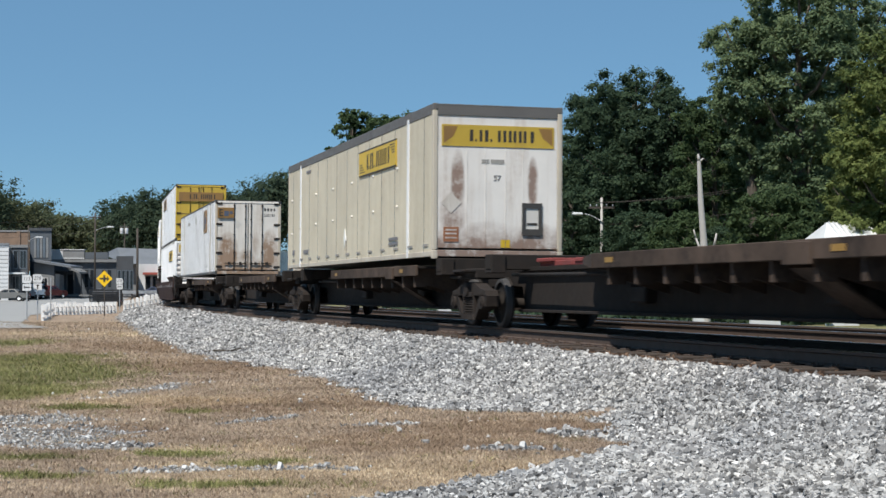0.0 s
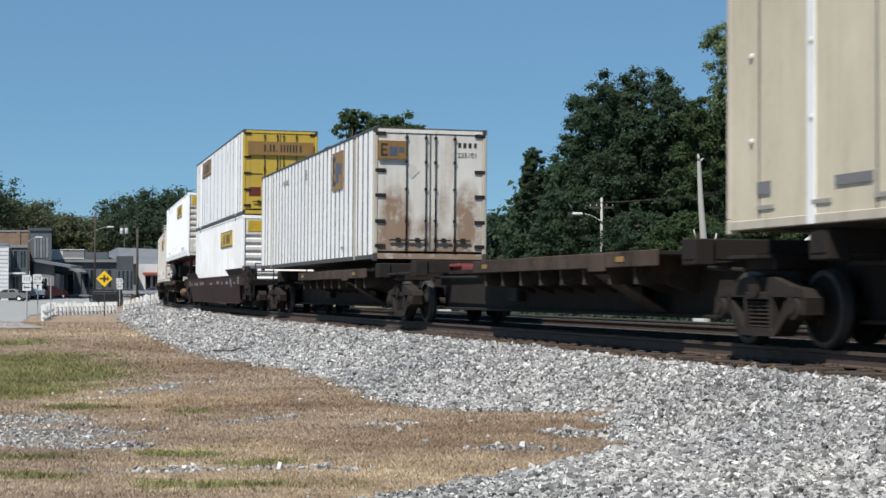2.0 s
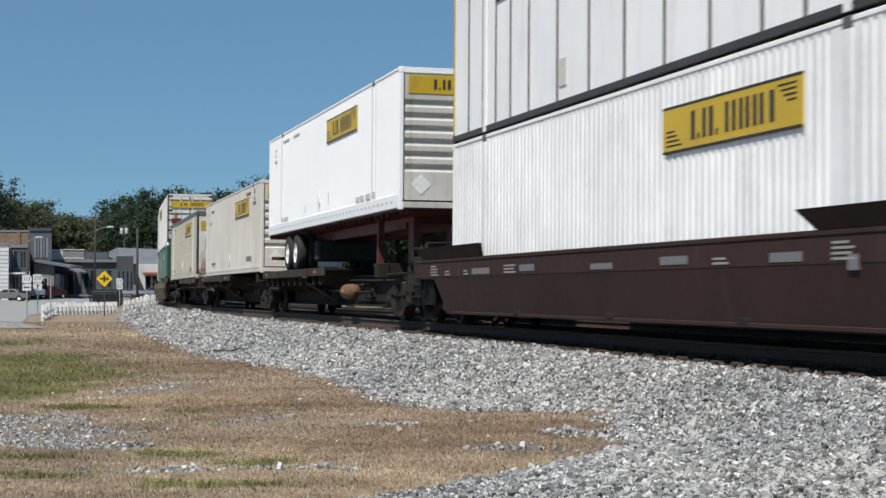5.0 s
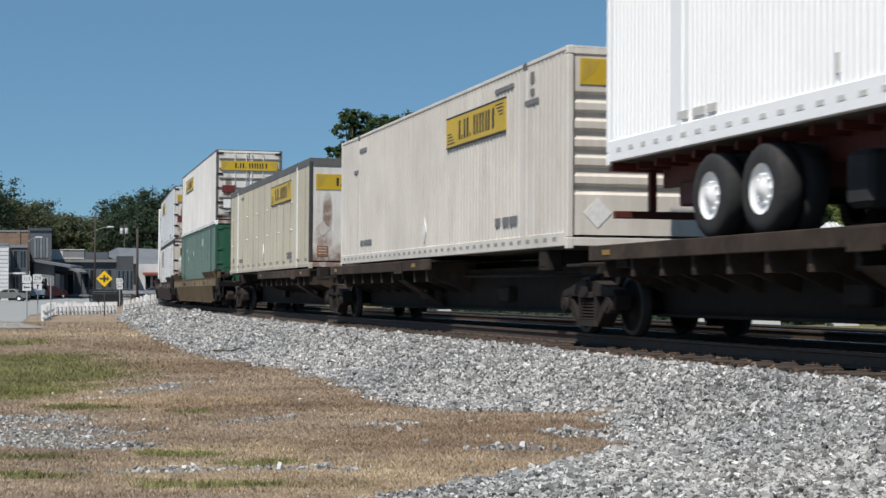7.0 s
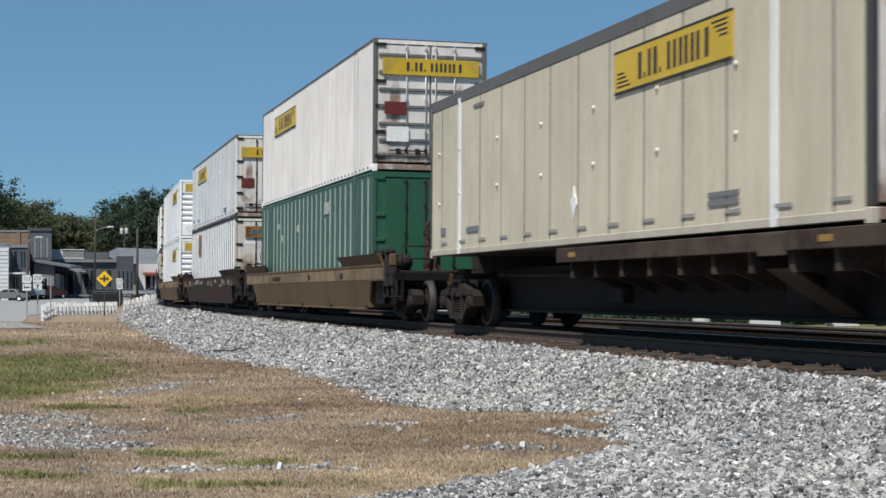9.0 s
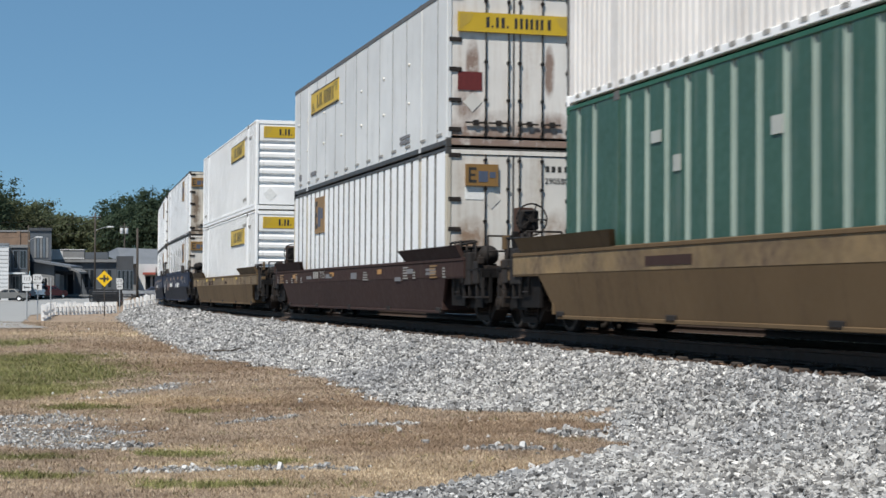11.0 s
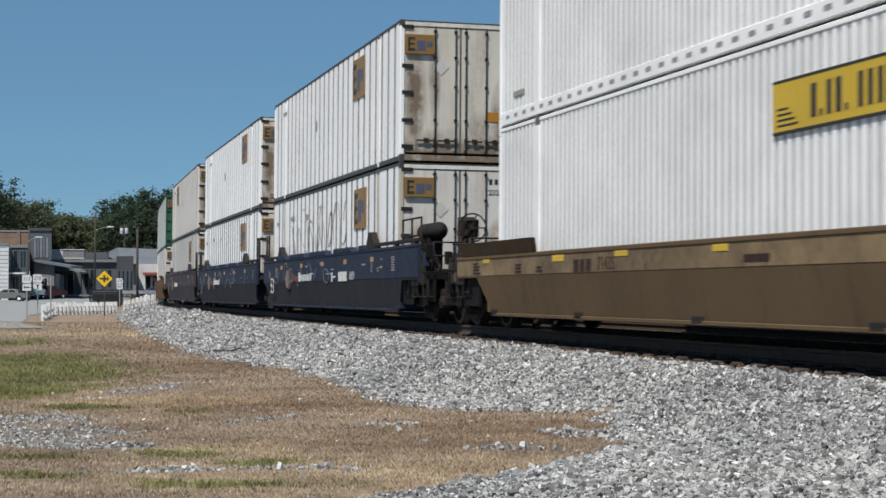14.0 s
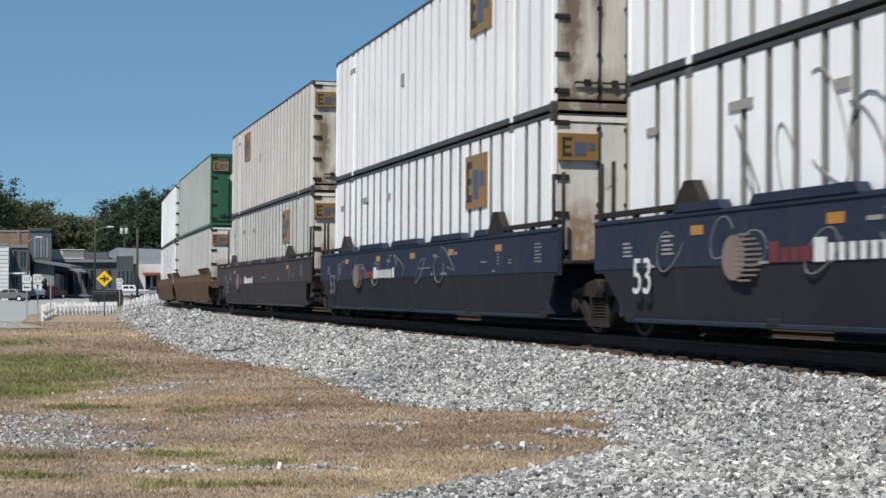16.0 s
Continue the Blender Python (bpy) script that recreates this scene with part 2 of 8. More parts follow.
GREENPALE = worn("pale_dusty_rib_paint", (0.26, 0.33, 0.29), (0.14, 0.20, 0.17), 0.6, amount=0.45)
BRICKTAN = worn("weathered_tan_emblem_paint", (0.20, 0.145, 0.12), (0.10, 0.08, 0.072), 0.7, amount=0.5, streaks=False)
HITCHRED = worn("faded_red_hitch_paint", (0.22, 0.045, 0.04), (0.10, 0.035, 0.03), 0.7, amount=0.5, streaks=False)

# ------------------------------------------------------------------ mesh helpers
def mesh_object(name, bm, mats, smooth=False):
    me = bpy.data.meshes.new(name)
    bm.to_mesh(me)
    bm.free()
    for m in (mats if isinstance(mats, (list, tuple)) else [mats]):
        me.materials.append(m)
    if smooth:
        me.polygons.foreach_set("use_smooth", [True] * len(me.polygons))
    return new(name, me)


def part(name, bm, mat, parent, label="", smooth=False):
    ob = mesh_object(name, bm, mat, smooth)
    ob.parent = parent
    if label:
        tagged(ob, label)
    return ob


def share(name, data, parent, m, label=""):
    """One more piece on the same mesh."""
    ob = new(name, data)
    ob.parent = parent
    ob.matrix_basis = m
    if label:
        tagged(ob, label)
    return ob


def raw_mesh(name, verts, faces, mats, smooth=False):
    me = bpy.data.meshes.new(name)
    me.from_pydata(verts if isinstance(verts, list) else verts.tolist(), [], faces if isinstance(faces, list) else faces.tolist())
    for m in (mats if isinstance(mats, (list, tuple)) else [mats]):
        me.materials.append(m)
    if smooth:
        me.polygons.foreach_set("use_smooth", [True] * len(me.polygons))
    me.update()
    return new(name, me)


def box(bm, x0, x1, y0, y1, z0, z1, bevel=0.0, mi=0):
    vs = [bm.verts.new((x, y, z)) for x in (x0, x1) for y in (y0, y1) for z in (z0, z1)]
    fs = [bm.faces.new([vs[i] for i in q]) for q in ((0, 1, 3, 2), (4, 6, 7, 5), (0, 4, 5, 1), (2, 3, 7, 6), (0, 2, 6, 4), (1, 5, 7, 3))]
    for f in fs:
        f.material_index = mi
    if bevel:
        es = {e for f in fs for e in f.edges}
        r = bmesh.ops.bevel(bm, geom=list(es), offset=bevel, segments=1, affect="EDGES", profile=0.5)
        for f in r["faces"]:
            f.material_index = mi
    return vs


def boxes(*rows, bevel=0.0):
    bm = bmesh.new()
    for r in rows:
        box(bm, *r, bevel=bevel)
    return bm


def rod(bm, a, b, r, n=8, r2=None, mi=0, caps=True):
    """A round bar from a to b."""
    a, b = Vector(a), Vector(b)
    q = (b - a).to_track_quat("Z", "Y").to_matrix()
    ring = []
    for p, rr in ((a, r), (b, r if r2 is None else r2)):
        ring.append([bm.verts.new(p + q @ Vector((rr * math.cos(i * math.tau / n), rr * math.sin(i * math.tau / n), 0))) for i in range(n)])
    fs = [bm.faces.new((ring[0][i], ring[0][(i + 1) % n], ring[1][(i + 1) % n], ring[1][i])) for i in range(n)]
    for f in fs:
        f.smooth = True
    if caps:
        fs += [bm.faces.new(ring[0][::-1]), bm.faces.new(ring[1])]
    for f in fs:
        f.material_index = mi


def prism(bm, outline, y0, y1, mi=0):
    """An x-z outline, given anticlockwise as seen from -y, carried from y0 to y1."""
    a = [bm.verts.new((x, y0, z)) for x, z in outline]
    b = [bm.verts.new((x, y1, z)) for x, z in outline]
    n = len(outline)
    fs = [bm.faces.new(a), bm.faces.new(b[::-1])] + [bm.faces.new((a[i], b[i], b[(i + 1) % n], a[(i + 1) % n])) for i in range(n)]
    for f in fs:
        f.material_index = mi


def turned(bm, profile, n=24, axis="y", at=(0, 0, 0), mi=0):
    """A body of revolution: profile rows (radius, place along the axis)."""
    rings = []
    for r, d in profile:
        ring = []
        for i in range(n):
            c, s = r * math.cos(i * math.tau / n), r * math.sin(i * math.tau / n)
            v = (c, d, s) if axis == "y" else ((d, c, s) if axis == "x" else (c, s, d))
            ring.append(bm.verts.new(Vector(at) + Vector(v)))
        rings.append(ring)
    for a, b in zip(rings, rings[1:]):
        for i in range(n):
            f = bm.faces.new((a[i], a[(i + 1) % n], b[(i + 1) % n], b[i]))
            f.smooth, f.material_index = True, mi
    bmesh.ops.recalc_face_normals(bm, faces=bm.faces[:])


def lettering(name, text, size, mat, parent, m, label=""):
    """Raised letters in the built-in font as a mesh."""
    cu = bpy.data.curves.new(name, "FONT")
    cu.body, cu.size, cu.align_x, cu.align_y, cu.extrude = text, size, "CENTER", "CENTER", 0.002
    tmp = bpy.data.objects.new(name, cu)
    scene.collection.objects.link(tmp)
    me = bpy.data.meshes.new_from_object(tmp.evaluated_get(bpy.context.evaluated_depsgraph_get()))
    bpy.data.objects.remove(tmp)
    me.materials.clear()
    me.materials.append(mat)
    ob = new(name, me)
    ob.parent = parent
    ob.matrix_basis = m
    if label:
        tagged(ob, label)
    return ob


# ------------------------------------------------------------------ the lie of the land
def smooth_step(a, b, v):
    t = np.clip((v - a) / (b - a), 0.0, 1.0)
    return t * t * (3 - 2 * t)


def lumps(x, y, size, seed=0.0):
    """Cheap smooth unevenness, for arrays."""
    a, b = x / size + seed * 1.7, y / size - seed * 2.3
    return (np.sin(a * 2.1 + 1.3 * np.sin(b * 1.7 + seed)) * np.cos(b * 2.4 + 1.1 * np.sin(a * 1.9 - seed)) + 0.5 * np.sin(a * 5.3 + b * 3.7 + seed) * np.cos(b * 4.9 - a * 2.2)) / 1.5


def land(x, y):
    """Height of the ground under any points, and their offset from the track."""
    x, y = np.atleast_1d(x).astype(float), np.atleast_1d(y).astype(float)
    w, s = off_track(x, y)
    far = np.hypot(x, y)
    left = -0.75 + 0.85 * smooth_step(150.0, 235.0, y) * (w < 0) + 0.02 * lumps(x, y, 2.3) + 0.012 * lumps(x, y, 0.7, 2)
    right = -0.62 + 0.5 * smooth_step(10.0, 40.0, w) + 0.03 * lumps(x, y, 3.1, 1)
    base = np.where(w < 2, left, right)
    foot = 3.1 + 0.9 * smooth_step(19.0, 2.0, s) + 0.2 * lumps(s, s * 0, 1.5)
    near_side = base + (-0.232 - base) * (1 - smooth_step(0.0, 1.0, (-w - 1.30) / np.maximum(foot - 1.30, 0.5) * 0.93))
    far_side = base + (-0.17 - base) * (1 - smooth_step(5.6, 8.0, w))
    z = np.where(w < 2, near_side, far_side)
    z += 3.0 * smooth_step(250.0, 900.0, far) + 0.0
    return z, w, s


def ground_z(x, y):
    return float(land(x, y)[0][0])


def spots(x, y, rows):
    """Greatest of a few soft elliptical patches (x, y, half-length, half-width, turn in degrees)."""
    out = np.zeros_like(x)
    for cx, cy, a, b, turn in rows:
        c, s = math.cos(radians(turn)), math.sin(radians(turn))
        dx, dy = x - cx, y - cy
        r = np.hypot((dx * c + dy * s) / a, (dy * c - dx * s) / b)
        out = np.maximum(out, 1 - smooth_step(0.55, 1.25, r + 0.38 * lumps(x, y, 0.45, cx) + 0.3 * lumps(x, y, 0.17, cy) + 0.2 * lumps(x, y, 0.07, cx + cy)))
    return out


GRAVEL_SPOTS = [(-4.7, 17.3, 1.2, 0.8, 0), (-3.9, 15.6, 1.0, 1.0, 0), (-3.1, 14.4, 0.7, 0.35, 0), (-2.0, 17.2, 0.95, 0.16, 62), (-4.1, 22.8, 1.6, 0.28, 74), (-2.1, 12.55, 0.9, 0.2, 4),
                (-1.2, 12.6, 0.6, 0.16, 0), (1.25, 15.6, 0.30, 0.5, 0), (-0.6, 16.6, 0.5, 0.1, 30), (0.55, 14.0, 0.4, 0.12, 0)]
STRAW_SPOTS = [(-0.6, 12.4, 2.4, 1.3, 0), (-3.6, 20.4, 1.5, 1.0, 10), (-2.2, 14.2, 0.9, 0.5, 0), (0.4, 11.2, 2.0, 0.9, 0), (-10.5, 53.0, 3.0, 6.0, 60), (-5.2, 21.8, 1.2, 1.0, 0)]
GREEN_SPOTS = [(-11.6, 43.0, 1.2, 3.4, 0), (-8.3, 32.5, 1.5, 3.4, 0), (-6.9, 27.0, 1.9, 4.6, 8), (-5.9, 22.4, 1.0, 1.9, 0), (-4.3, 19.2, 0.5, 0.5, 0), (-3.0, 12.1, 0.6, 0.22, 0), (-1.55, 11.5, 0.9, 0.25, 0), (-2.2, 13.75, 0.45, 0.22, 0),
               (-1.5, 13.0, 0.4, 0.3, 0), (-2.9, 18.6, 0.3, 0.3, 0), (-3.4, 13.3, 0.4, 0.2, 0)]
SCORCH_SPOTS = [(-7.4, 41.0, 2.0, 5.0, 30), (-2.2, 19.8, 2.2, 1.6, 0), (0.6, 16.3, 1.2, 1.3, 0), (-0.4, 14.6, 1.3, 0.9, 0), (-4.4, 30.0, 1.6, 3.4, 20), (-3.2, 16.2, 0.6, 0.5, 0)]


def cover(x, y):
    """How much of the ground is loose stone and how much green grass (the rest is dry brown grass)."""
    z, w, s = land(x, y)
    d = -w
    edge = np.interp(s, [-90, -68, -40, -18, -2, 1.7, 5.7, 9.9, 13.5, 16.8, 17.4, 18.1, 20.2, 21.4, 22.2, 22.8, 23.8, 24.6, 26, 40], [3.2, 3.55, 4.1, 4.55, 5.0, 4.8, 4.35, 4.1, 4.4, 4.4, 3.5, 2.75, 3.35, 3.85, 4.3, 5.0, 6.1, 7.0, 8.5, 9])
    edge += 0.2 * lumps(s, d * 0.3, 1.1, 3) + 0.2 * lumps(x, y, 0.35, 5) + 0.1 * lumps(x, y, 0.13, 8)
    stone = 1 - smooth_step(-0.2, 0.2, d - edge)
    stone = np.maximum(stone, (0.62 + 0.25 * lumps(x, y, 0.6, 11)) * spots(x, y, GRAVEL_SPOTS))
    stone[w > 0] = 1.0
    stone[w > 13.0] = 0.0
    green = spots(x, y, GREEN_SPOTS)
    green = np.where(w > 7, 0.9, green)
    return z, w, s, stone, green

# ------------------------------------------------------------------ ground materials
def ground_material():
    m, nt, b = material("soil_grass_and_grit")
    at1 = nt.nodes.new("ShaderNodeAttribute")
    at1.attribute_name = "stone_share"
    at2 = nt.nodes.new("ShaderNodeAttribute")
    at2.attribute_name = "green_share"
    pos = mapped(nt, (1, 1, 1), "World")
    fine = speckle(nt, 22.0, pos, 8, 0.7)
    mid = speckle(nt, 2.2, pos, 6, 0.6)
    broad = speckle(nt, 0.25, pos, 4, 0.5)
    dry = blend(nt, 1.0, ramp(nt, fine, [(0.25, (0.16, 0.125, 0.098)), (0.5, (0.30, 0.246, 0.196)), (0.8, (0.47, 0.405, 0.335))]), ramp(nt, mid, [(0.34, (0.70, 0.66, 0.62)), (0.66, (1.16, 1.14, 1.09))]), "MULTIPLY")
    at4 = nt.nodes.new("ShaderNodeAttribute")
    at4.attribute_name = "straw_share"
    dry = blend(nt, 1.0, dry, blend(nt, at4.outputs["Fac"], (1.0, 0.96, 0.94), (1.24, 1.2, 1.1)), "MULTIPLY")
    at5 = nt.nodes.new("ShaderNodeAttribute")
    at5.attribute_name = "scorch_share"
    dry = blend(nt, 1.0, dry, blend(nt, at5.outputs["Fac"], (1.0, 1.0, 1.0), (0.78, 0.73, 0.69)), "MULTIPLY")
    grn = blend(nt, 1.0, ramp(nt, fine, [(0.25, (0.10, 0.095, 0.045)), (0.6, (0.20, 0.185, 0.09)), (0.85, (0.34, 0.31, 0.18))]), ramp(nt, broad, [(0.3, (0.75,) * 3), (0.7, (1.15,) * 3)]), "MULTIPLY")
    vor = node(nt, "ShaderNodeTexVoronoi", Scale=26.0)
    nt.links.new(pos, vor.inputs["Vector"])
    # cells darken towards their edges, painted shade between the stones
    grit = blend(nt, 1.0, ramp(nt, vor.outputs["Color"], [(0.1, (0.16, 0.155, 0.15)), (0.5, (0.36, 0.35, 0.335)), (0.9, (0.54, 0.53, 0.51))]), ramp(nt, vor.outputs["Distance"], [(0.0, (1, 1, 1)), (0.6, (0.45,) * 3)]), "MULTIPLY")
    gmask = ramp(nt, blend(nt, 0.55, at2.outputs["Color"], mid), [(0.40, (0, 0, 0)), (0.60, (1, 1, 1))])
    turf = blend(nt, gmask, dry, grn)
    smask = ramp(nt, blend(nt, 0.3, at1.outputs["Color"], fine), [(0.26, (0, 0, 0)), (0.50, (1, 1, 1))])
    # from the near rail on, grit darkened for oil and the train's shade
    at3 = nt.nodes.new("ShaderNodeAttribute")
    at3.attribute_name = "oil_shade_share"
    oily_shaded = blend(nt, 1.0, grit, (0.14, 0.125, 0.11), "MULTIPLY")
    bed = blend(nt, at3.outputs["Fac"], grit, oily_shaded)
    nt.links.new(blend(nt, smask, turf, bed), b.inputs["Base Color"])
    b.inputs["Roughness"].default_value = 0.95
    b.inputs["Specular IOR Level"].default_value = 0.15
    relief(nt, b, fine, 0.8, 0.03)
    return m


def stone_material():
    m, nt, b = material("crushed_granite")
    geo = nt.nodes.new("ShaderNodeNewGeometry")
    per = ramp(nt, geo.outputs["Random Per Island"], [(0.0, (0.075, 0.074, 0.074)), (0.25, (0.195, 0.195, 0.197)), (0.6, (0.365, 0.365, 0.364)), (0.85, (0.49, 0.49, 0.487)), (1.0, (0.74, 0.735, 0.725))])
    grain = speckle(nt, 60.0, None, 5, 0.7, space="World")
    broad = speckle(nt, 0.45, None, 4, 0.6, space="World")
    col = blend(nt, 1.0, per, ramp(nt, grain, [(0.3, (0.72,) * 3), (0.7, (1.2,) * 3)]), "MULTIPLY")
    nt.links.new(blend(nt, 1.0, col, ramp(nt, broad, [(0.35, (0.82, 0.82, 0.83)), (0.65, (1.08, 1.06, 1.03))]), "MULTIPLY"), b.inputs["Base Color"])
    b.inputs["Roughness"].default_value = 0.8
    relief(nt, b, grain, 0.4, 0.006)
    return m


def blade_material(name, stops):
    m, nt, b = material(name)
    geo = nt.nodes.new("ShaderNodeNewGeometry")
    tone = nt.nodes.new("ShaderNodeAttribute")
    tone.attribute_name = "straw_share"
    broad = speckle(nt, 0.9, None, 5, 0.6, space="World")
    col = blend(nt, 1.0, ramp(nt, geo.outputs["Random Per Island"], stops), ramp(nt, broad, [(0.34, (0.68, 0.64, 0.61)), (0.64, (1.2, 1.17, 1.1))]), "MULTIPLY")
    col = blend(nt, 1.0, col, blend(nt, tone.outputs["Fac"], (0.97, 0.94, 0.91), (1.22, 1.19, 1.08)), "MULTIPLY")
    dark = nt.nodes.new("ShaderNodeAttribute")
    dark.attribute_name = "scorch_share"
    nt.links.new(blend(nt, 1.0, col, blend(nt, dark.outputs["Fac"], (1.0, 1.0, 1.0), (0.78, 0.73, 0.69)), "MULTIPLY"), b.inputs["Base Color"])
    b.inputs["Roughness"].default_value = 0.8
    b.inputs["Specular IOR Level"].default_value = 0.2
    return m


GROUND = ground_material()
BALLAST = stone_material()
RUSTSTONE = blade_material("rust_stained_stone", [(0, (0.03, 0.021, 0.017)), (0.6, (0.085, 0.055, 0.041)), (1, (0.24, 0.17, 0.13))])
DRYBLADE = blade_material("dry_grass_blades", [(0, (0.20, 0.155, 0.120)), (0.5, (0.355, 0.292, 0.234)), (1, (0.56, 0.485, 0.395))])
GREENBLADE = blade_material("green_grass_blades", [(0, (0.105, 0.122, 0.052)), (0.6, (0.190, 0.205, 0.085)), (1, (0.33, 0.32, 0.17))])


# ------------------------------------------------------------------ ground
def build_ground():
    """One sheet, close-meshed near the camera and the track, out to the horizon."""
    def knots(spans):
        out = []
        for a, b, step in spans:
            out += list(np.arange(a, b, step))
        return np.array(out)
    ys = knots([(-3000, -400, 400), (-400, -60, 40), (-60, 9, 3), (9, 26, 0.13), (26, 45, 0.3), (45, 100, 0.9), (100, 240, 3), (240, 500, 20), (500, 3300, 280)])
    xs = knots([(-3000, -300, 300), (-300, -60, 20), (-60, -26, 2), (-26, -9, 0.5), (-9, 7, 0.13), (7, 20, 0.5), (20, 60, 2), (60, 300, 20), (300, 3300, 300)])
    gx, gy = np.meshgrid(xs, ys)
    fx, fy = gx.ravel(), gy.ravel()
    z, w, s, stone, green = cover(fx, fy)
    nx, ny = len(xs), len(ys)
    i = (np.arange(ny - 1)[:, None] * nx + np.arange(nx - 1)).ravel()
    ob = raw_mesh("ground", np.stack([fx, fy, z], 1), np.stack([i, i + 1, i + nx + 1, i + nx], 1), GROUND, True)
    for name, data in (("stone_share", stone), ("green_share", green), ("oil_shade_share", smooth_step(-1.15, -0.7, w)), ("straw_share", spots(fx, fy, STRAW_SPOTS)), ("scorch_share", spots(fx, fy, SCORCH_SPOTS))):
        ob.data.attributes.new(name, "FLOAT", "POINT").data.foreach_set("value", data.astype(np.float32))
    return tagged(ob, "dry brown grass with green tufts and loose stone", "ground", kind="structure")


build_ground()

def pebbles(n, rng, cheap):
    """n unlike crushed stones: bent blocks, or for far ones bent double pyramids."""
    if cheap:
        base = np.array([(1, 0, 0), (-1, 0, 0), (0, 1, 0), (0, -1, 0), (0, 0, 1), (0, 0, -1.0)])
        faces = np.array([(0, 2, 4), (2, 1, 4), (1, 3, 4), (3, 0, 4), (2, 0, 5), (1, 2, 5), (3, 1, 5), (0, 3, 5)])
    else:
        base = np.array([(x, y, z) for x in (-1, 1) for y in (-1, 1) for z in (-1.0, 1.0)]) * 0.66
        faces = np.array([(0, 1, 3), (0, 3, 2), (4, 6, 7), (4, 7, 5), (0, 4, 5), (0, 5, 1), (2, 3, 7), (2, 7, 6), (0, 2, 6), (0, 6, 4), (1, 5, 7), (1, 7, 3)])
    v = base[None] * (1 + rng.uniform(-0.45, 0.35, (n, len(base), 3)))
    v *= rng.uniform(0.5, 1.45, (n, 1, 3))
    q = rng.normal(size=(n, 4))
    q /= np.linalg.norm(q, axis=1, keepdims=True)
    a, b, c, d = q.T
    r = np.stack([1 - 2 * (c * c + d * d), 2 * (b * c - a * d), 2 * (b * d + a * c), 2 * (b * c + a * d), 1 - 2 * (b * b + d * d), 2 * (c * d - a * b), 2 * (b * d - a * c), 2 * (c * d + a * b), 1 - 2 * (b * b + c * c)], 1).reshape(n, 3, 3)
    return np.einsum("nij,nkj->nki", r, v), faces


def build_ballast():
    rng = np.random.default_rng(5)
    clean, rusty = ([], [], [0]), ([], [], [0])
    # (from y, to y, from x, to x, stones a square metre, radius)
    for y0, y1, x0, x1, dens, rad in ((9.6, 15.0, -5.6, 5.2, 1850, 0.0195), (15.0, 24.0, -6.5, 5.8, 1200, 0.0222), (24.0, 36.0, -9, 3.6, 800, 0.0255), (36.0, 60.0, -14, 1.0, 430, 0.0285), (60.0, 120.0, -26, -6, 95, 0.050)):
        n = int((y1 - y0) * (x1 - x0) * dens)
        x, y = rng.uniform(x0, x1, n), rng.uniform(y0, y1, n)
        keep = np.abs(x) < 0.28 * y + 0.4
        x, y = x[keep], y[keep]
        z, w, s, stone, green = cover(x, y)
        # where stone lies and little past the rails; only strays among the grass
        keep = (w < np.where(y < 40, -0.62, -1.2)) & (rng.uniform(0, 1, len(x)) < np.where(-w < 2.4, 1.0, np.where(stone > 0.12, stone ** 1.25 * np.where(-w > 5.6, 0.7, 1.0), 0.002)))
        x, y, z, w = x[keep], y[keep], z[keep], w[keep]
        n = len(x)
        r = rad * rng.lognormal(0, 0.27, n) * np.where(w < -5.6, rng.uniform(0.35, 0.95, n), 1.0)
        v, f = pebbles(n, rng, y0 > 14)
        v = v * r[:, None, None] + np.stack([x, y, z + r * rng.uniform(-0.1, 0.6, n)], 1)[:, None]
        k = v.shape[1]
        # rust and oil from the rails colour the stones beside them, and grease lies in one dark patch
        by_rail = (w > -1.36 + 0.14 * lumps(x, y, 0.5, 7)) | (np.hypot((x - 1.62) / 0.22, (y - 10.05) / 0.3) + 0.5 * lumps(x, y, 0.2, 2) + rng.uniform(-0.3, 0.3, n) < 0.8)
        for heap, pick in ((clean, ~by_rail), (rusty, by_rail)):
            vv = v[pick]
            heap[0].append(vv.reshape(-1, 3))
            heap[1].append((f[None] + k * np.arange(len(vv))[:, None, None]).reshape(-1, 3) + heap[2][0])
            heap[2][0] += len(vv) * k
    tagged(raw_mesh("ballast", np.concatenate(clean[0]), np.concatenate(clean[1]), BALLAST), "pale grey crushed granite ballast heaped along the track", "gravel", kind="stuff")
    tagged(raw_mesh("rusty_ballast", np.concatenate(rusty[0]), np.concatenate(rusty[1]), RUSTSTONE), "rust-brown stained stones beside the rail", "gravel", kind="stuff")


build_ballast()


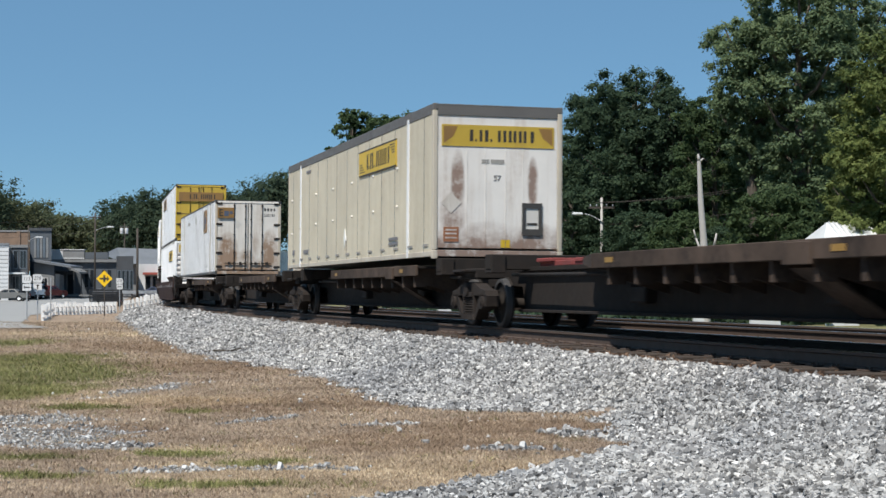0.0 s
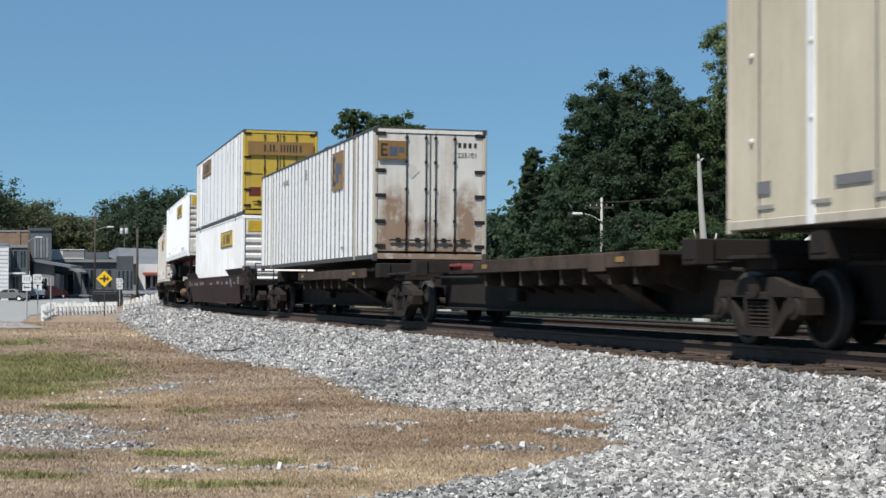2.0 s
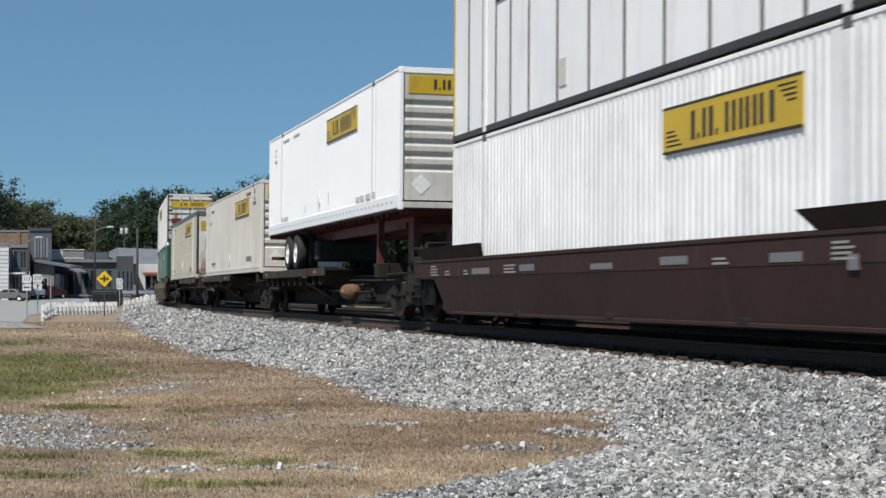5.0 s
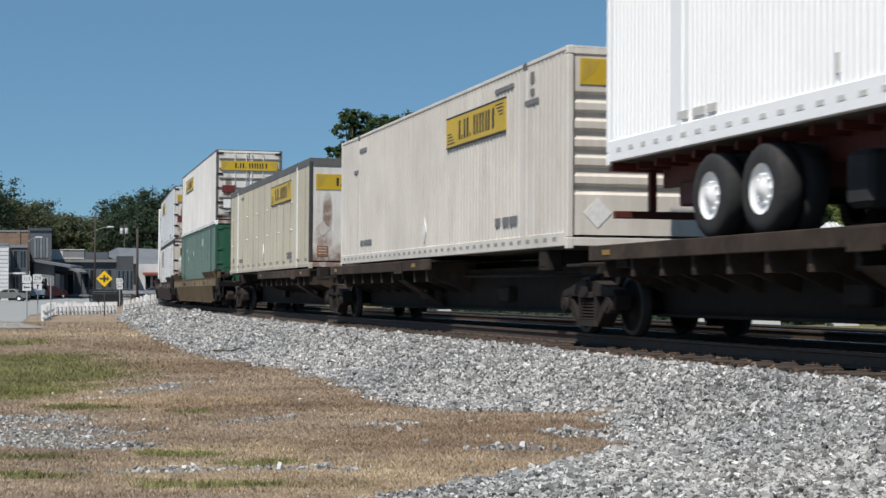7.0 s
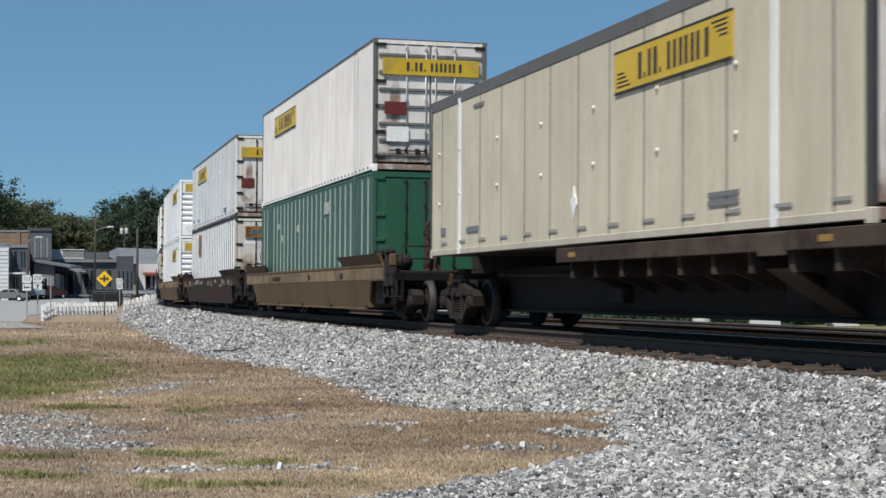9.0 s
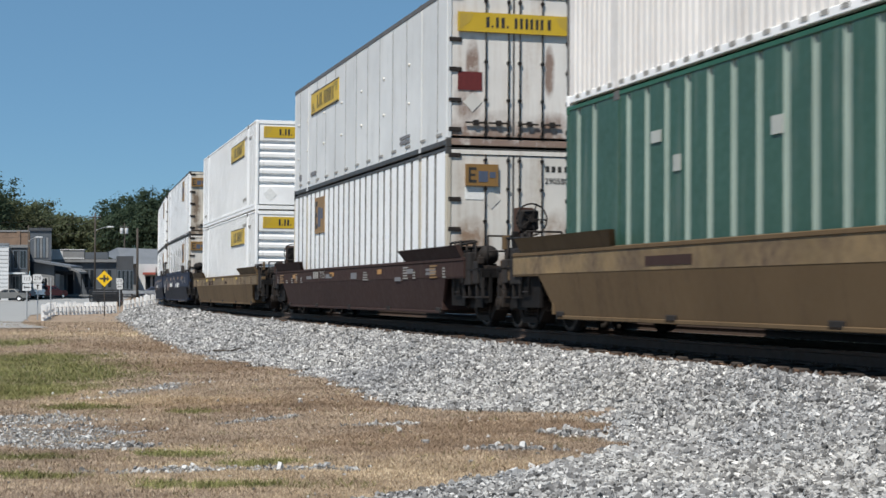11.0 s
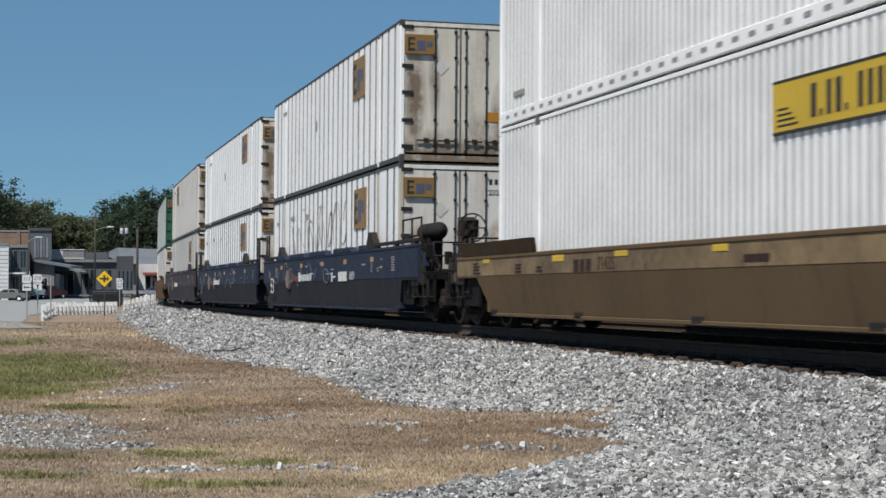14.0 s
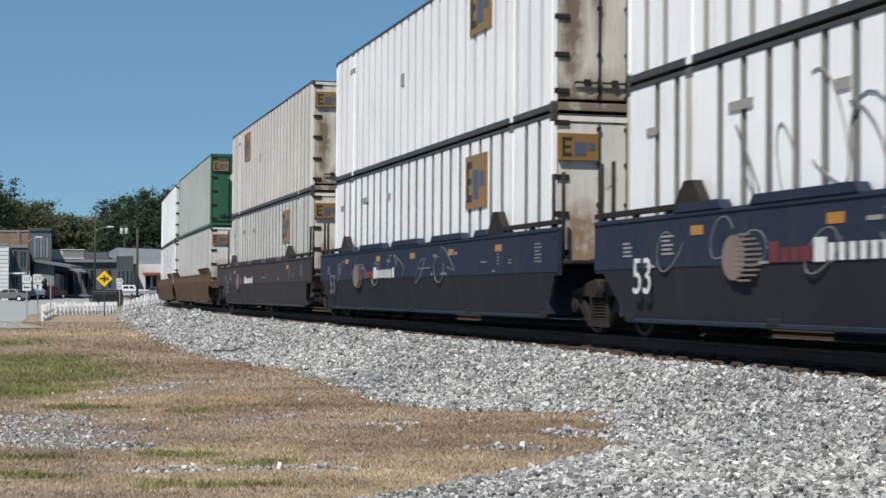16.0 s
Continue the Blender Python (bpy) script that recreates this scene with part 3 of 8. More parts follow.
def build_grass():
    rng = np.random.default_rng(8)
    for name, mat, tall, dens, label in (("dry_grass", DRYBLADE, 0.024, 1.35, "short dead brown mown grass"), ("green_grass", GREENBLADE, 0.042, 1.3, "tufts of green grass among dead turf")):
        xs, ys, hs = [], [], []
        for y0, y1, k, size in ((9.8, 16, 2600, 1.0), (16, 24, 1300, 1.25), (24, 40, 420, 1.7), (40, 75, 95, 2.6)):
            x0, x1 = -0.3 * y1, 2.2
            n = int((y1 - y0) * (x1 - x0) * k * dens)
            xs.append(rng.uniform(x0, x1, n)), ys.append(rng.uniform(y0, y1, n)), hs.append(np.full(n, size))
        x, y, h = (np.concatenate(a) for a in (xs, ys, hs))
        keep = np.abs(x) < 0.285 * y + 0.4
        x, y, h = x[keep], y[keep], h[keep]
        z, w, s, stone, green = cover(x, y)
        patch = green + 0.35 * lumps(x, y, 0.5, 4) + 0.2 * lumps(x, y, 0.17, 9)
        u = rng.uniform(0, 1, len(x))
        if name == "dry_grass":
            keep = (u > stone * 1.15) & (w < -2.9) & (patch < 0.25 + 0.7 * rng.uniform(0, 1, len(x)))
        else:
            keep = (u > stone * 1.15) & (w < -2.9) & (patch > 0.18 + 0.75 * rng.uniform(0, 1, len(x)))
        x, y, z, h = x[keep], y[keep], z[keep], h[keep]
        n = len(x)
        tall_n = tall * h * rng.uniform(0.4, 1.25, n)
        turn, lean, lay = rng.uniform(0, math.tau, n), rng.uniform(0.3, 1.6, n), rng.uniform(0, math.tau, n)
        wide = 0.0032 * h * rng.uniform(0.7, 1.5, n)
        dx, dy = np.cos(turn) * wide, np.sin(turn) * wide
        tip = np.stack([x + np.cos(lay) * lean * tall_n, y + np.sin(lay) * lean * tall_n, z + tall_n], 1)
        v = np.stack([np.stack([x - dx, y - dy, z - 0.005], 1), np.stack([x + dx, y + dy, z - 0.005], 1), tip], 1).reshape(-1, 3)
        ob = raw_mesh(name, v, np.arange(3 * n).reshape(-1, 3), mat)
        for share_name, rows in (("straw_share", STRAW_SPOTS), ("scorch_share", SCORCH_SPOTS)):
            ob.data.attributes.new(share_name, "FLOAT", "POINT").data.foreach_set("value", np.repeat(spots(x, y, rows), 3).astype(np.float32))
        tagged(ob, label, "grass", kind="stuff")


build_grass()


# ------------------------------------------------------------------ track
def sweep(bm, points_of, rows, mi_of):
    """Carry a cross-section (w, z) along the track between rows of s."""
    rings = []
    for s in rows:
        rings.append([bm.verts.new(beside(s, w, z)) for w, z in points_of])
    n = len(points_of)
    for a, b in zip(rings, rings[1:]):
        for i in range(n):
            f = bm.faces.new((a[i], b[i], b[(i + 1) % n], a[(i + 1) % n]))
            f.material_index = mi_of(i)


RAIL_SECTION = [(-0.036, -0.002), (-0.03, 0.0), (0.03, 0.0), (0.036, -0.002), (0.036, -0.036), (0.009, -0.046), (0.009, -0.14), (0.07, -0.155), (0.07, -0.168), (-0.07, -0.168), (-0.07, -0.155), (-0.009, -0.14), (-0.009, -0.046), (-0.036, -0.036)]


def build_track(middle, s0, s1, label, tie_span):
    track = tagged(new("railway_track"), label, "railway track", kind="structure")
    rows = list(np.arange(s0, s1, 2.0))
    for side in (-0.7535, 0.7535):
        bm = bmesh.new()
        sweep(bm, [(middle + side + w, z) for w, z in RAIL_SECTION], rows, lambda i: 1 if i in (0, 1, 2) else 0)
        bmesh.ops.recalc_face_normals(bm, faces=bm.faces[:])
        part("rail", bm, [RAILRUST, RAILHEAD], track, "rusty steel rail with a polished head")
    bm = bmesh.new()
    box(bm, -0.11, 0.11, -1.29, 1.29, -0.36, -0.172, 0.012)
    me = bpy.data.meshes.new("tie")
    bm.to_mesh(me)
    bm.free()
    me.materials.append(TIEWOOD)
    bm = bmesh.new()
    for side in (-0.7535, 0.7535):
        box(bm, -0.09, 0.09, side - 0.18, side + 0.18, -0.174, -0.158, 0.004)
        for dx in (-0.05, 0.05):
            for dy in (-0.1, 0.1):
                box(bm, dx - 0.012, dx + 0.012, side + dy - 0.012, side + dy + 0.012, -0.16, -0.135)
    plates = bpy.data.meshes.new("tie_plate")
    bm.to_mesh(plates)
    bm.free()
    plates.materials.append(RAILRUST)
    rng = random.Random(int(middle * 10) + 3)
    s = tie_span[0]
    while s < tie_span[1]:
        x, y, h = line_at(s)
        p = beside(s, middle)
        m = Matrix.Translation(p) @ pose(rng.uniform(-0.03, 0.03), rng.uniform(-0.05, 0.05), rng.uniform(-0.012, 0.006), 0, 0, math.degrees(h) + rng.uniform(-1.2, 1.2))
        share("tie", me, track, m)
        share("tie_plate", plates, track, m)
        s += 0.52
    return track


build_track(0.0, -160, 60, "main track of rusty rails on creosoted wooden ties in pale ballast", (-40, 34))
build_track(4.05, -140, 60, "second parallel track of rails on wooden ties beyond the train", (-10, 34))

# ------------------------------------------------------------------ containers
W2 = 1.295
BOXL = 16.15


def side_profile(kind, length, pitch=0.56, first=None):
    """Places along the side and how far each is sunk, from the front to the back; the third value tells a groove."""
    half = length / 2 - 0.09
    pts = [(half, 0.0, 0)]
    if kind == "sparse":
        for x in [4.25 - 1.335 * k for k in range(7)][::-1] + [5.23, 6.54, 7.27, -4.7, -5.5, -6.24, -7.1]:
            pts += [(x + 0.055, 0.0, 0), (x + 0.04, 0.03, 1), (x - 0.04, 0.03, 1), (x - 0.055, 0.0, 0)]
        pts = [pts[0]] + sorted(pts[1:], key=lambda q: -q[0])
    elif kind == "plate":
        x = half - 0.62
        while x > -half + 0.4:
            pts += [(x + 0.022, 0.0, 0), (x + 0.016, 0.01, 1), (x - 0.016, 0.01, 1), (x - 0.022, 0.0, 0)]
            x -= 1.22
    else:
        deep, flat, slope = (0.036, 0.17 * pitch, 0.028) if kind == "ribs" else (0.02, 0.26 * pitch, 0.016)
        x = half - pitch * 0.7 if first is None else first
        while x > -half + pitch * 0.6:
            if not 5.86 < abs(x) < 6.34:
                pts += [(x + flat / 2 + slope, 0.0, 0), (x + flat / 2, deep, 1), (x - flat / 2, deep, 1), (x - flat / 2 - slope, 0.0, 0)]
            x -= pitch
    pts.append((-half, 0.0, 0))
    return pts


def side_wall(kind, length, z0, z1, y, sign, pitch, first=None):
    bm = bmesh.new()
    pts = side_profile(kind, length, pitch, first)
    inner = sign * 0.05
    lo, hi, blo, bhi = [], [], [], []
    for x, d, g in pts:
        lo.append(bm.verts.new((x, y + sign * -d, z0)))
        hi.append(bm.verts.new((x, y + sign * -d, z1)))
        blo.append(bm.verts.new((x, y - inner, z0)))
        bhi.append(bm.verts.new((x, y - inner, z1)))
    for i in range(len(pts) - 1):
        f = bm.faces.new((lo[i], lo[i + 1], hi[i + 1], hi[i]))
        # floors and slopes of grooves take the second paint, usually painted shade
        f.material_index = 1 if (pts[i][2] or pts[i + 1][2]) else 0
        bm.faces.new((hi[i], hi[i + 1], bhi[i + 1], bhi[i]))
        bm.faces.new((blo[i], blo[i + 1], lo[i + 1], lo[i]))
    bm.faces.new((bhi[0], bhi[-1], blo[-1], blo[0]))
    bmesh.ops.recalc_face_normals(bm, faces=bm.faces[:])
    return bm


def flat_bars(rows, thick=0.004):
    """Small raised bars on a side at y = 0 facing -y: rows of x0, x1, z0, z1."""
    bm = bmesh.new()
    for x0, x1, z0, z1 in rows:
        box(bm, x0, x1, -thick, 0.02, z0, z1)
    return bm


def end_bars(rows, thick=0.004):
    """The same on an end at x = 0 facing +x: rows of y0, y1, z0, z1."""
    bm = bmesh.new()
    for y0, y1, z0, z1 in rows:
        box(bm, -0.02, thick, y0, y1, z0, z1)
    return bm


# letter-sized strokes standing for a maker's name: share of the panel's length (from, to)
NAME_BARS = [(0.235, 0.265), (0.285, 0.30), (0.325, 0.35), (0.375, 0.405), (0.425, 0.44), (0.495, 0.52), (0.545, 0.57), (0.595, 0.62), (0.64, 0.665), (0.69, 0.715), (0.735, 0.76), (0.80, 0.83)]
DOTS = (1, 4)


def strokes(plate, maker, rows, thick, mat, name="logo_stroke"):
    for r in rows:
        part(name, maker([r], thick), mat, plate)


def shift(ob, x=0.0, y=0.0, z=0.0):
    ob.location = (x, y, z)
    return ob


def yellow_side_sign(root, front_at, z0, length=3.6, high=0.57, mat=SIGNYELLOW):
    """A maker's panel on the near side, its lettering as plain bars; front_at is its front edge."""
    plate = part("logo_panel", flat_bars([(front_at - length, front_at, z0, z0 + high)], 0.012), mat, root, "yellow logo panel with black bars")
    shift(plate, 0, -W2, 0)
    x0 = front_at - length
    rows = [(x0 + a * length, x0 + b * length, z0 + 0.2 * high, z0 + (0.32 if k in DOTS else 0.8) * high) for k, (a, b) in enumerate(NAME_BARS)]
    strokes(plate, flat_bars, rows, 0.016, INK)
    for k in range(4):                                        # fine speed lines at the panel's ends
        for a, b, h in ((0.03, 0.16 - 0.02 * k, 0.16 + 0.1 * k), (0.85 + 0.02 * k, 0.97, 0.84 - 0.1 * k)):
            part("logo_line", flat_bars([(x0 + a * length, x0 + b * length, z0 + (h - 0.018) * high, z0 + (h + 0.018) * high)], 0.0155), INK, plate)
    for r in ((x0, front_at, z0, z0 + 0.03), (x0, front_at, z0 + high - 0.03, z0 + high)):
        part("logo_border", flat_bars([r], 0.015), INK, plate)


def yellow_end_sign(root, z0, half=1.05, high=0.36, mat=None, bars=True):
    plate = part("logo_panel", end_bars([(-half, half, z0, z0 + high)], 0.014), mat or SIGNYELLOW, root, "yellow logo panel with black bars")
    if bars:
        rows = [(-half + (0.02 + a * 0.96) * 2 * half, -half + (0.02 + b * 0.96) * 2 * half, z0 + 0.24 * high, z0 + (0.36 if k in DOTS else 0.78) * high) for k, (a, b) in enumerate(NAME_BARS)]
        strokes(plate, end_bars, rows, 0.018, INK)
        for sgn in (-1, 1):                                   # a darker swoosh at each end
            bm = bmesh.new()
            quad = [(0.97 * half, z0 + 0.92 * high), (0.72 * half, z0 + 0.92 * high), (0.80 * half, z0 + 0.45 * high), (0.97 * half, z0 + 0.12 * high)]
            v = [bm.verts.new((d, sgn * a, b)) for d in (0.0, 0.0165) for a, b in quad]
            for q in ((0, 1, 2, 3), (7, 6, 5, 4), (0, 4, 5, 1), (1, 5, 6, 2), (2, 6, 7, 3), (3, 7, 4, 0)):
                bm.faces.new([v[i] for i in q])
            bmesh.ops.recalc_face_normals(bm, faces=bm.faces[:])
            part("logo_swoosh", bm, YELLOWDOOR if mat is None else SIGNAMBER, plate)
    return plate


def amber_side_sign(root, front_at, z0, length=1.27, high=0.92):
    plate = part("logo_panel", flat_bars([(front_at - length, front_at, z0, z0 + high)], 0.012), SIGNAMBER, root, "amber logo panel with dark and blue strokes")
    shift(plate, 0, -W2, 0)
    x0 = front_at - length
    strokes(plate, flat_bars, [(x0 + 0.10, x0 + 0.20, z0 + 0.12, z0 + 0.82), (x0 + 0.10, x0 + 0.40, z0 + 0.70, z0 + 0.82), (x0 + 0.10, x0 + 0.36, z0 + 0.42, z0 + 0.53), (x0 + 0.10, x0 + 0.40, z0 + 0.12, z0 + 0.24)], 0.016, INK)
    strokes(plate, flat_bars, [(x0 + 0.47, x0 + 0.80, z0 + 0.16, z0 + 0.66), (x0 + 0.86, x0 + 1.12, z0 + 0.36, z0 + 0.62)], 0.016, INKBLUE)


def amber_end_sign(root, y0, z0, length=0.62, high=0.40):
    plate = part("logo_panel", end_bars([(y0, y0 + length, z0, z0 + high)], 0.062), SIGNAMBER, root, "amber logo panel with dark and blue strokes")
    strokes(plate, end_bars, [(y0 + 0.05, y0 + 0.09, z0 + 0.06, z0 + 0.34), (y0 + 0.05, y0 + 0.2, z0 + 0.29, z0 + 0.34), (y0 + 0.05, y0 + 0.18, z0 + 0.18, z0 + 0.22), (y0 + 0.05, y0 + 0.2, z0 + 0.06, z0 + 0.11)], 0.066, INK)
    strokes(plate, end_bars, [(y0 + 0.24, y0 + 0.42, z0 + 0.07, z0 + 0.27), (y0 + 0.45, y0 + 0.57, z0 + 0.15, z0 + 0.26)], 0.066, INKBLUE)
    return plate


def diamond(root, name, x, y, z, r, mat):
    bm = bmesh.new()
    for rr, dx in ((r, 0.0),):
        v = [bm.verts.new((dx + e, y + a, z + b)) for e in (0.0, 0.006) for a, b in ((rr, 0), (0, rr), (-rr, 0), (0, -rr))]
        bm.faces.new(v[4:]), bm.faces.new(v[:4][::-1])
        for i in range(4):
            bm.faces.new((v[i], v[(i + 1) % 4], v[4 + (i + 1) % 4], v[4 + i]))
    return shift(part(name, bm, mat, root), x, 0, 0)


def doors_end(root, x, high, mat, wide=W2, bands=False, hinge=STEELDARK):
    """Two door leaves with lock bars, hinges and handles on the front end at x."""
    for k, sgn in enumerate((-1, 1)):
        bm = bmesh.new()
        a, b = sorted((sgn * 0.012, sgn * (wide - 0.10)))
        box(bm, -0.05, 0.0, a, b, 0.17, high - 0.13, 0.012)
        leaf = shift(part("door", bm, mat, root), x, 0, 0)
        if bands:
            for z in (0.30, 0.62, 0.98, 1.36, 1.74, 2.12, 2.5):
                part("door_band", boxes((-0.01, 0.035, a + 0.02, b - 0.02, z, z + 0.07), bevel=0.01), GROOVE, leaf)
        for y in (0.11, 0.55):
            bm = bmesh.new()
            yy = sgn * y
            rod(bm, (0.03, yy, 0.14), (0.03, yy, high - 0.12), 0.014, 8)
            for z in (0.2, 0.85, 1.55, 2.15, high - 0.22):
                box(bm, 0.0, 0.046, yy - 0.03, yy + 0.03, z - 0.025, z + 0.025)
            part("lock_bar", bm, STEELDARK if not bands else ALU, leaf, "vertical steel lock bar")
            bm = bmesh.new()
            zh, yc = 0.42, yy + sgn * 0.19
            box(bm, 0.035, 0.058, yc - 0.2, yc + 0.17, zh - 0.016, zh + 0.016)
            box(bm, 0.02, 0.06, yc - 0.05, yc + 0.05, zh - 0.045, zh + 0.05)
            box(bm, 0.02, 0.05, yy - 0.03, yy + 0.03, zh - 0.05, zh + 0.05)
            part("door_handle", bm, STEELDARK, leaf)
        for z in (0.29, 0.83, 1.40, 1.95, high - 0.14):
            bm = bmesh.new()
            yy = sgn * (wide - 0.16)
            box(bm, 0.0, 0.03, yy - 0.12, yy + 0.12, z - 0.04, z + 0.04, 0.008)
            part("hinge", bm, hinge, leaf)
    shift(part("door_seal", boxes((-0.03, 0.006, -0.012, 0.012, 0.17, high - 0.13)), TOPGREY, root), x, 0, 0)


def flat_nose(root, x, high, mat):
    shift(part("nose_panel", boxes((-0.05, 0.0, -W2 + 0.1, W2 - 0.1, 0.16, high - 0.12), bevel=0.01), mat, root, "rust-stained white nose panel"), x, 0, 0)
    frame_bm = bmesh.new()
    y, z = 0.68, 0.42
    for r in ((-0.012, 0.03, y - 0.20, y - 0.13, z, z + 0.62), (-0.012, 0.03, y + 0.13, y + 0.2, z, z + 0.62), (-0.012, 0.03, y - 0.13, y + 0.13, z, z + 0.12), (-0.012, 0.03, y - 0.13, y + 0.13, z + 0.52, z + 0.62)):
        box(frame_bm, *r)
    hatch = shift(part("hatch_frame", frame_bm, RAILGREY, root, "dark rectangular service hatch frame"), x, 0, 0)
    part("hatch_door", boxes((0.002, 0.012, y - 0.13, y + 0.13, z + 0.12, z + 0.52)), DULL, hatch)
    part("hatch_slot", boxes((0.012, 0.02, y - 0.1, y + 0.1, z + 0.2, z + 0.24)), INK, hatch)
    shift(part("placard", boxes((0.0, 0.012, -1.08, -0.78, 0.28, 0.56)), RUSTPLATE, root, "rust-coloured square placard"), x, 0, 0)
    shift(part("placard_print", boxes((0.012, 0.016, -1.04, -0.82, 0.34, 0.37), (0.012, 0.016, -1.04, -0.82, 0.42, 0.45), (0.012, 0.016, -1.04, -0.82, 0.49, 0.52)), NOSEWHITE, root), x, 0, 0)
    diamond(root, "hazard_diamond", x + 0.002, -0.93, 1.02, 0.2, TANGROOVE)
    shift(part("number_print", boxes((0.0, 0.006, -0.33, -0.18, 1.78, 1.86), (0.0, 0.006, -0.15, 0.12, 1.78, 1.86)), INKGREY, root, "faded serial number as bars"), x, 0, 0)
    shift(part("sticker", boxes((0.0, 0.006, 0.06, 0.24, 0.18, 0.33)), SIGNYELLOW, root, "small yellow sticker"), x, 0, 0)
    for y in (-0.62, -0.25, 0.15, 0.5):
        shift(part("nose_seam", boxes((0.0, 0.006, y - 0.008, y + 0.008, 0.18, high - 0.68)), mat, root), x, 0, 0)


def ribbed_nose(root, x, high, mat, ribs=6):
    """A nose of level corrugations under a plain head panel."""
    bm = bmesh.new()
    z, top = 0.74, high - 0.56
    step = (top - z) / ribs
    prof = [(0.0, 0.16), (0.0, z)]
    for i in range(ribs):
        a = z + i * step
        prof += [(-0.06, a + 0.05), (-0.06, a + step * 0.44), (0.0, a + step * 0.44 + 0.05), (0.0, a + step)]
    prof += [(0.0, high - 0.12)]
    half = W2 - 0.12
    left = [bm.verts.new((d, -half, h)) for d, h in prof]
    right = [bm.verts.new((d, half, h)) for d, h in prof]
    for i in range(len(prof) - 1):
        f = bm.faces.new((left[i], right[i], right[i + 1], left[i + 1]))
        # sunk bands get the dark groove paint, as the shade under each rib
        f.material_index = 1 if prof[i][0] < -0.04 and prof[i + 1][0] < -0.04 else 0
    box(bm, -0.09, -0.05, -half, half, 0.16, high - 0.12)
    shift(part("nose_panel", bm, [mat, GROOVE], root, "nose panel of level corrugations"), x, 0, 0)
    diamond(root, "hazard_diamond", x + 0.002, -0.82, 0.48, 0.22, STICKER)


def container(name, label, side="ribs", paint=WHITE, groove=GROOVE, end="doors", endpaint=None, toprail=RAILGREY, lowrail=RAILGREY, post=None, corner=None, pitch=0.56, length=BOXL, high=2.90, hinge=STEELDARK, slots=False, bands=False, sill=0.10, rail=0.06, first=None, group="containers on the train"):
    root = tagged(new(name), label, "shipping container", group)
    half = length / 2
    for sgn in (-1, 1):
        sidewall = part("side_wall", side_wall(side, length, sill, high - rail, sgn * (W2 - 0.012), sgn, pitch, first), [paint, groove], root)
        part("top_rail", boxes((-half + 0.1, half - 0.1, min(sgn * (W2 - 0.09), sgn * W2), max(sgn * (W2 - 0.09), sgn * W2), high - rail, high - 0.002), bevel=0.008), toprail, root)
        part("bottom_rail", boxes((-half + 0.1, half - 0.1, min(sgn * (W2 - 0.1), sgn * W2), max(sgn * (W2 - 0.1), sgn * W2), 0.0, sill), bevel=0.008), lowrail, root)
        for x in (-6.1, 6.1):
            if length > 14:
                part("lift_post", boxes((x - 0.085, x + 0.085, min(sgn * (W2 - 0.06), sgn * (W2 + 0.004)), max(sgn * (W2 - 0.06), sgn * (W2 + 0.004)), 0.0, high), bevel=0.006), post or paint, root)
                part("lift_casting", boxes((x - 0.09, x + 0.09, min(sgn * (W2 - 0.1), sgn * (W2 + 0.008)), max(sgn * (W2 - 0.1), sgn * (W2 + 0.008)), high - 0.12, high + 0.004), bevel=0.006), TOPGREY, root)
    part("roof", boxes((-half + 0.06, half - 0.06, -W2 + 0.09, W2 - 0.09, high - 0.06, high - 0.012)), paint, root)
    part("floor", boxes((-half + 0.1, half - 0.1, -W2 + 0.1, W2 - 0.1, 0.02, 0.14)), TOPGREY, root)
    for x in (-1, 1):
        for y in (-1, 1):
            x0, x1 = sorted((x * half, x * (half - 0.10)))
            y0, y1 = sorted((y * W2, y * (W2 - 0.10)))
            part("corner_post", boxes((x0, x1, y0, y1, 0.12, high - 0.12), bevel=0.015), corner or post or paint, root)
            for z0, z1 in ((-0.045, 0.12), (high - 0.12, high + 0.004)):
                part("corner_casting", boxes((min(x0, x1) - 0.003, max(x0, x1) + 0.003, y0 - 0.003, y1 + 0.003, z0, z1), bevel=0.012), lowrail if z0 < 0 else toprail, root)
        x0, x1 = sorted((x * (half - 0.002), x * (half - 0.09)))
        part("end_header", boxes((x0, x1, -W2 + 0.1, W2 - 0.1, high - max(0.12, rail + 0.02), high - 0.034), bevel=0.006), (endpaint or paint) if end == "doors" else toprail, root)
        part("end_cap", boxes((x0, x1, -W2 + 0.1, W2 - 0.1, high - 0.034, high - 0.004), bevel=0.004), toprail, root)
        part("end_sill", boxes((x0, x1, -W2 + 0.1, W2 - 0.1, 0.0, 0.12), bevel=0.006), endpaint or paint, root)
    part("back_panel", boxes((-half + 0.02, -half + 0.06, -W2 + 0.1, W2 - 0.1, 0.16, high - 0.12)), endpaint or paint, root)
    x = half - 0.02
    if end == "doors":
        doors_end(root, x, high, endpaint or paint, hinge=hinge, bands=bands)
    elif end == "nose":
        flat_nose(root, x, high, endpaint or paint)
    else:
        ribbed_nose(root, x, high, endpaint or paint)
    if slots:
        bm = bmesh.new()
        xx = -half + 0.4
        while xx < half - 0.4:
            box(bm, xx, xx + 0.16, -W2 - 0.006, -W2 + 0.01, sill * 0.42, sill * 0.42 + 0.055)
            xx += 0.42
        tagged(part("slotted_strip", bm, INKPALE if sill > 0.25 else INKGREY, root), kind="stuff")
    return root


def side_marks(root, rows, mat=INKGREY, label="faded serial lettering as bars", name="marking"):
    for r in rows:
        shift(part(name, flat_bars([r], 0.006), mat, root, label), 0, -W2, 0)


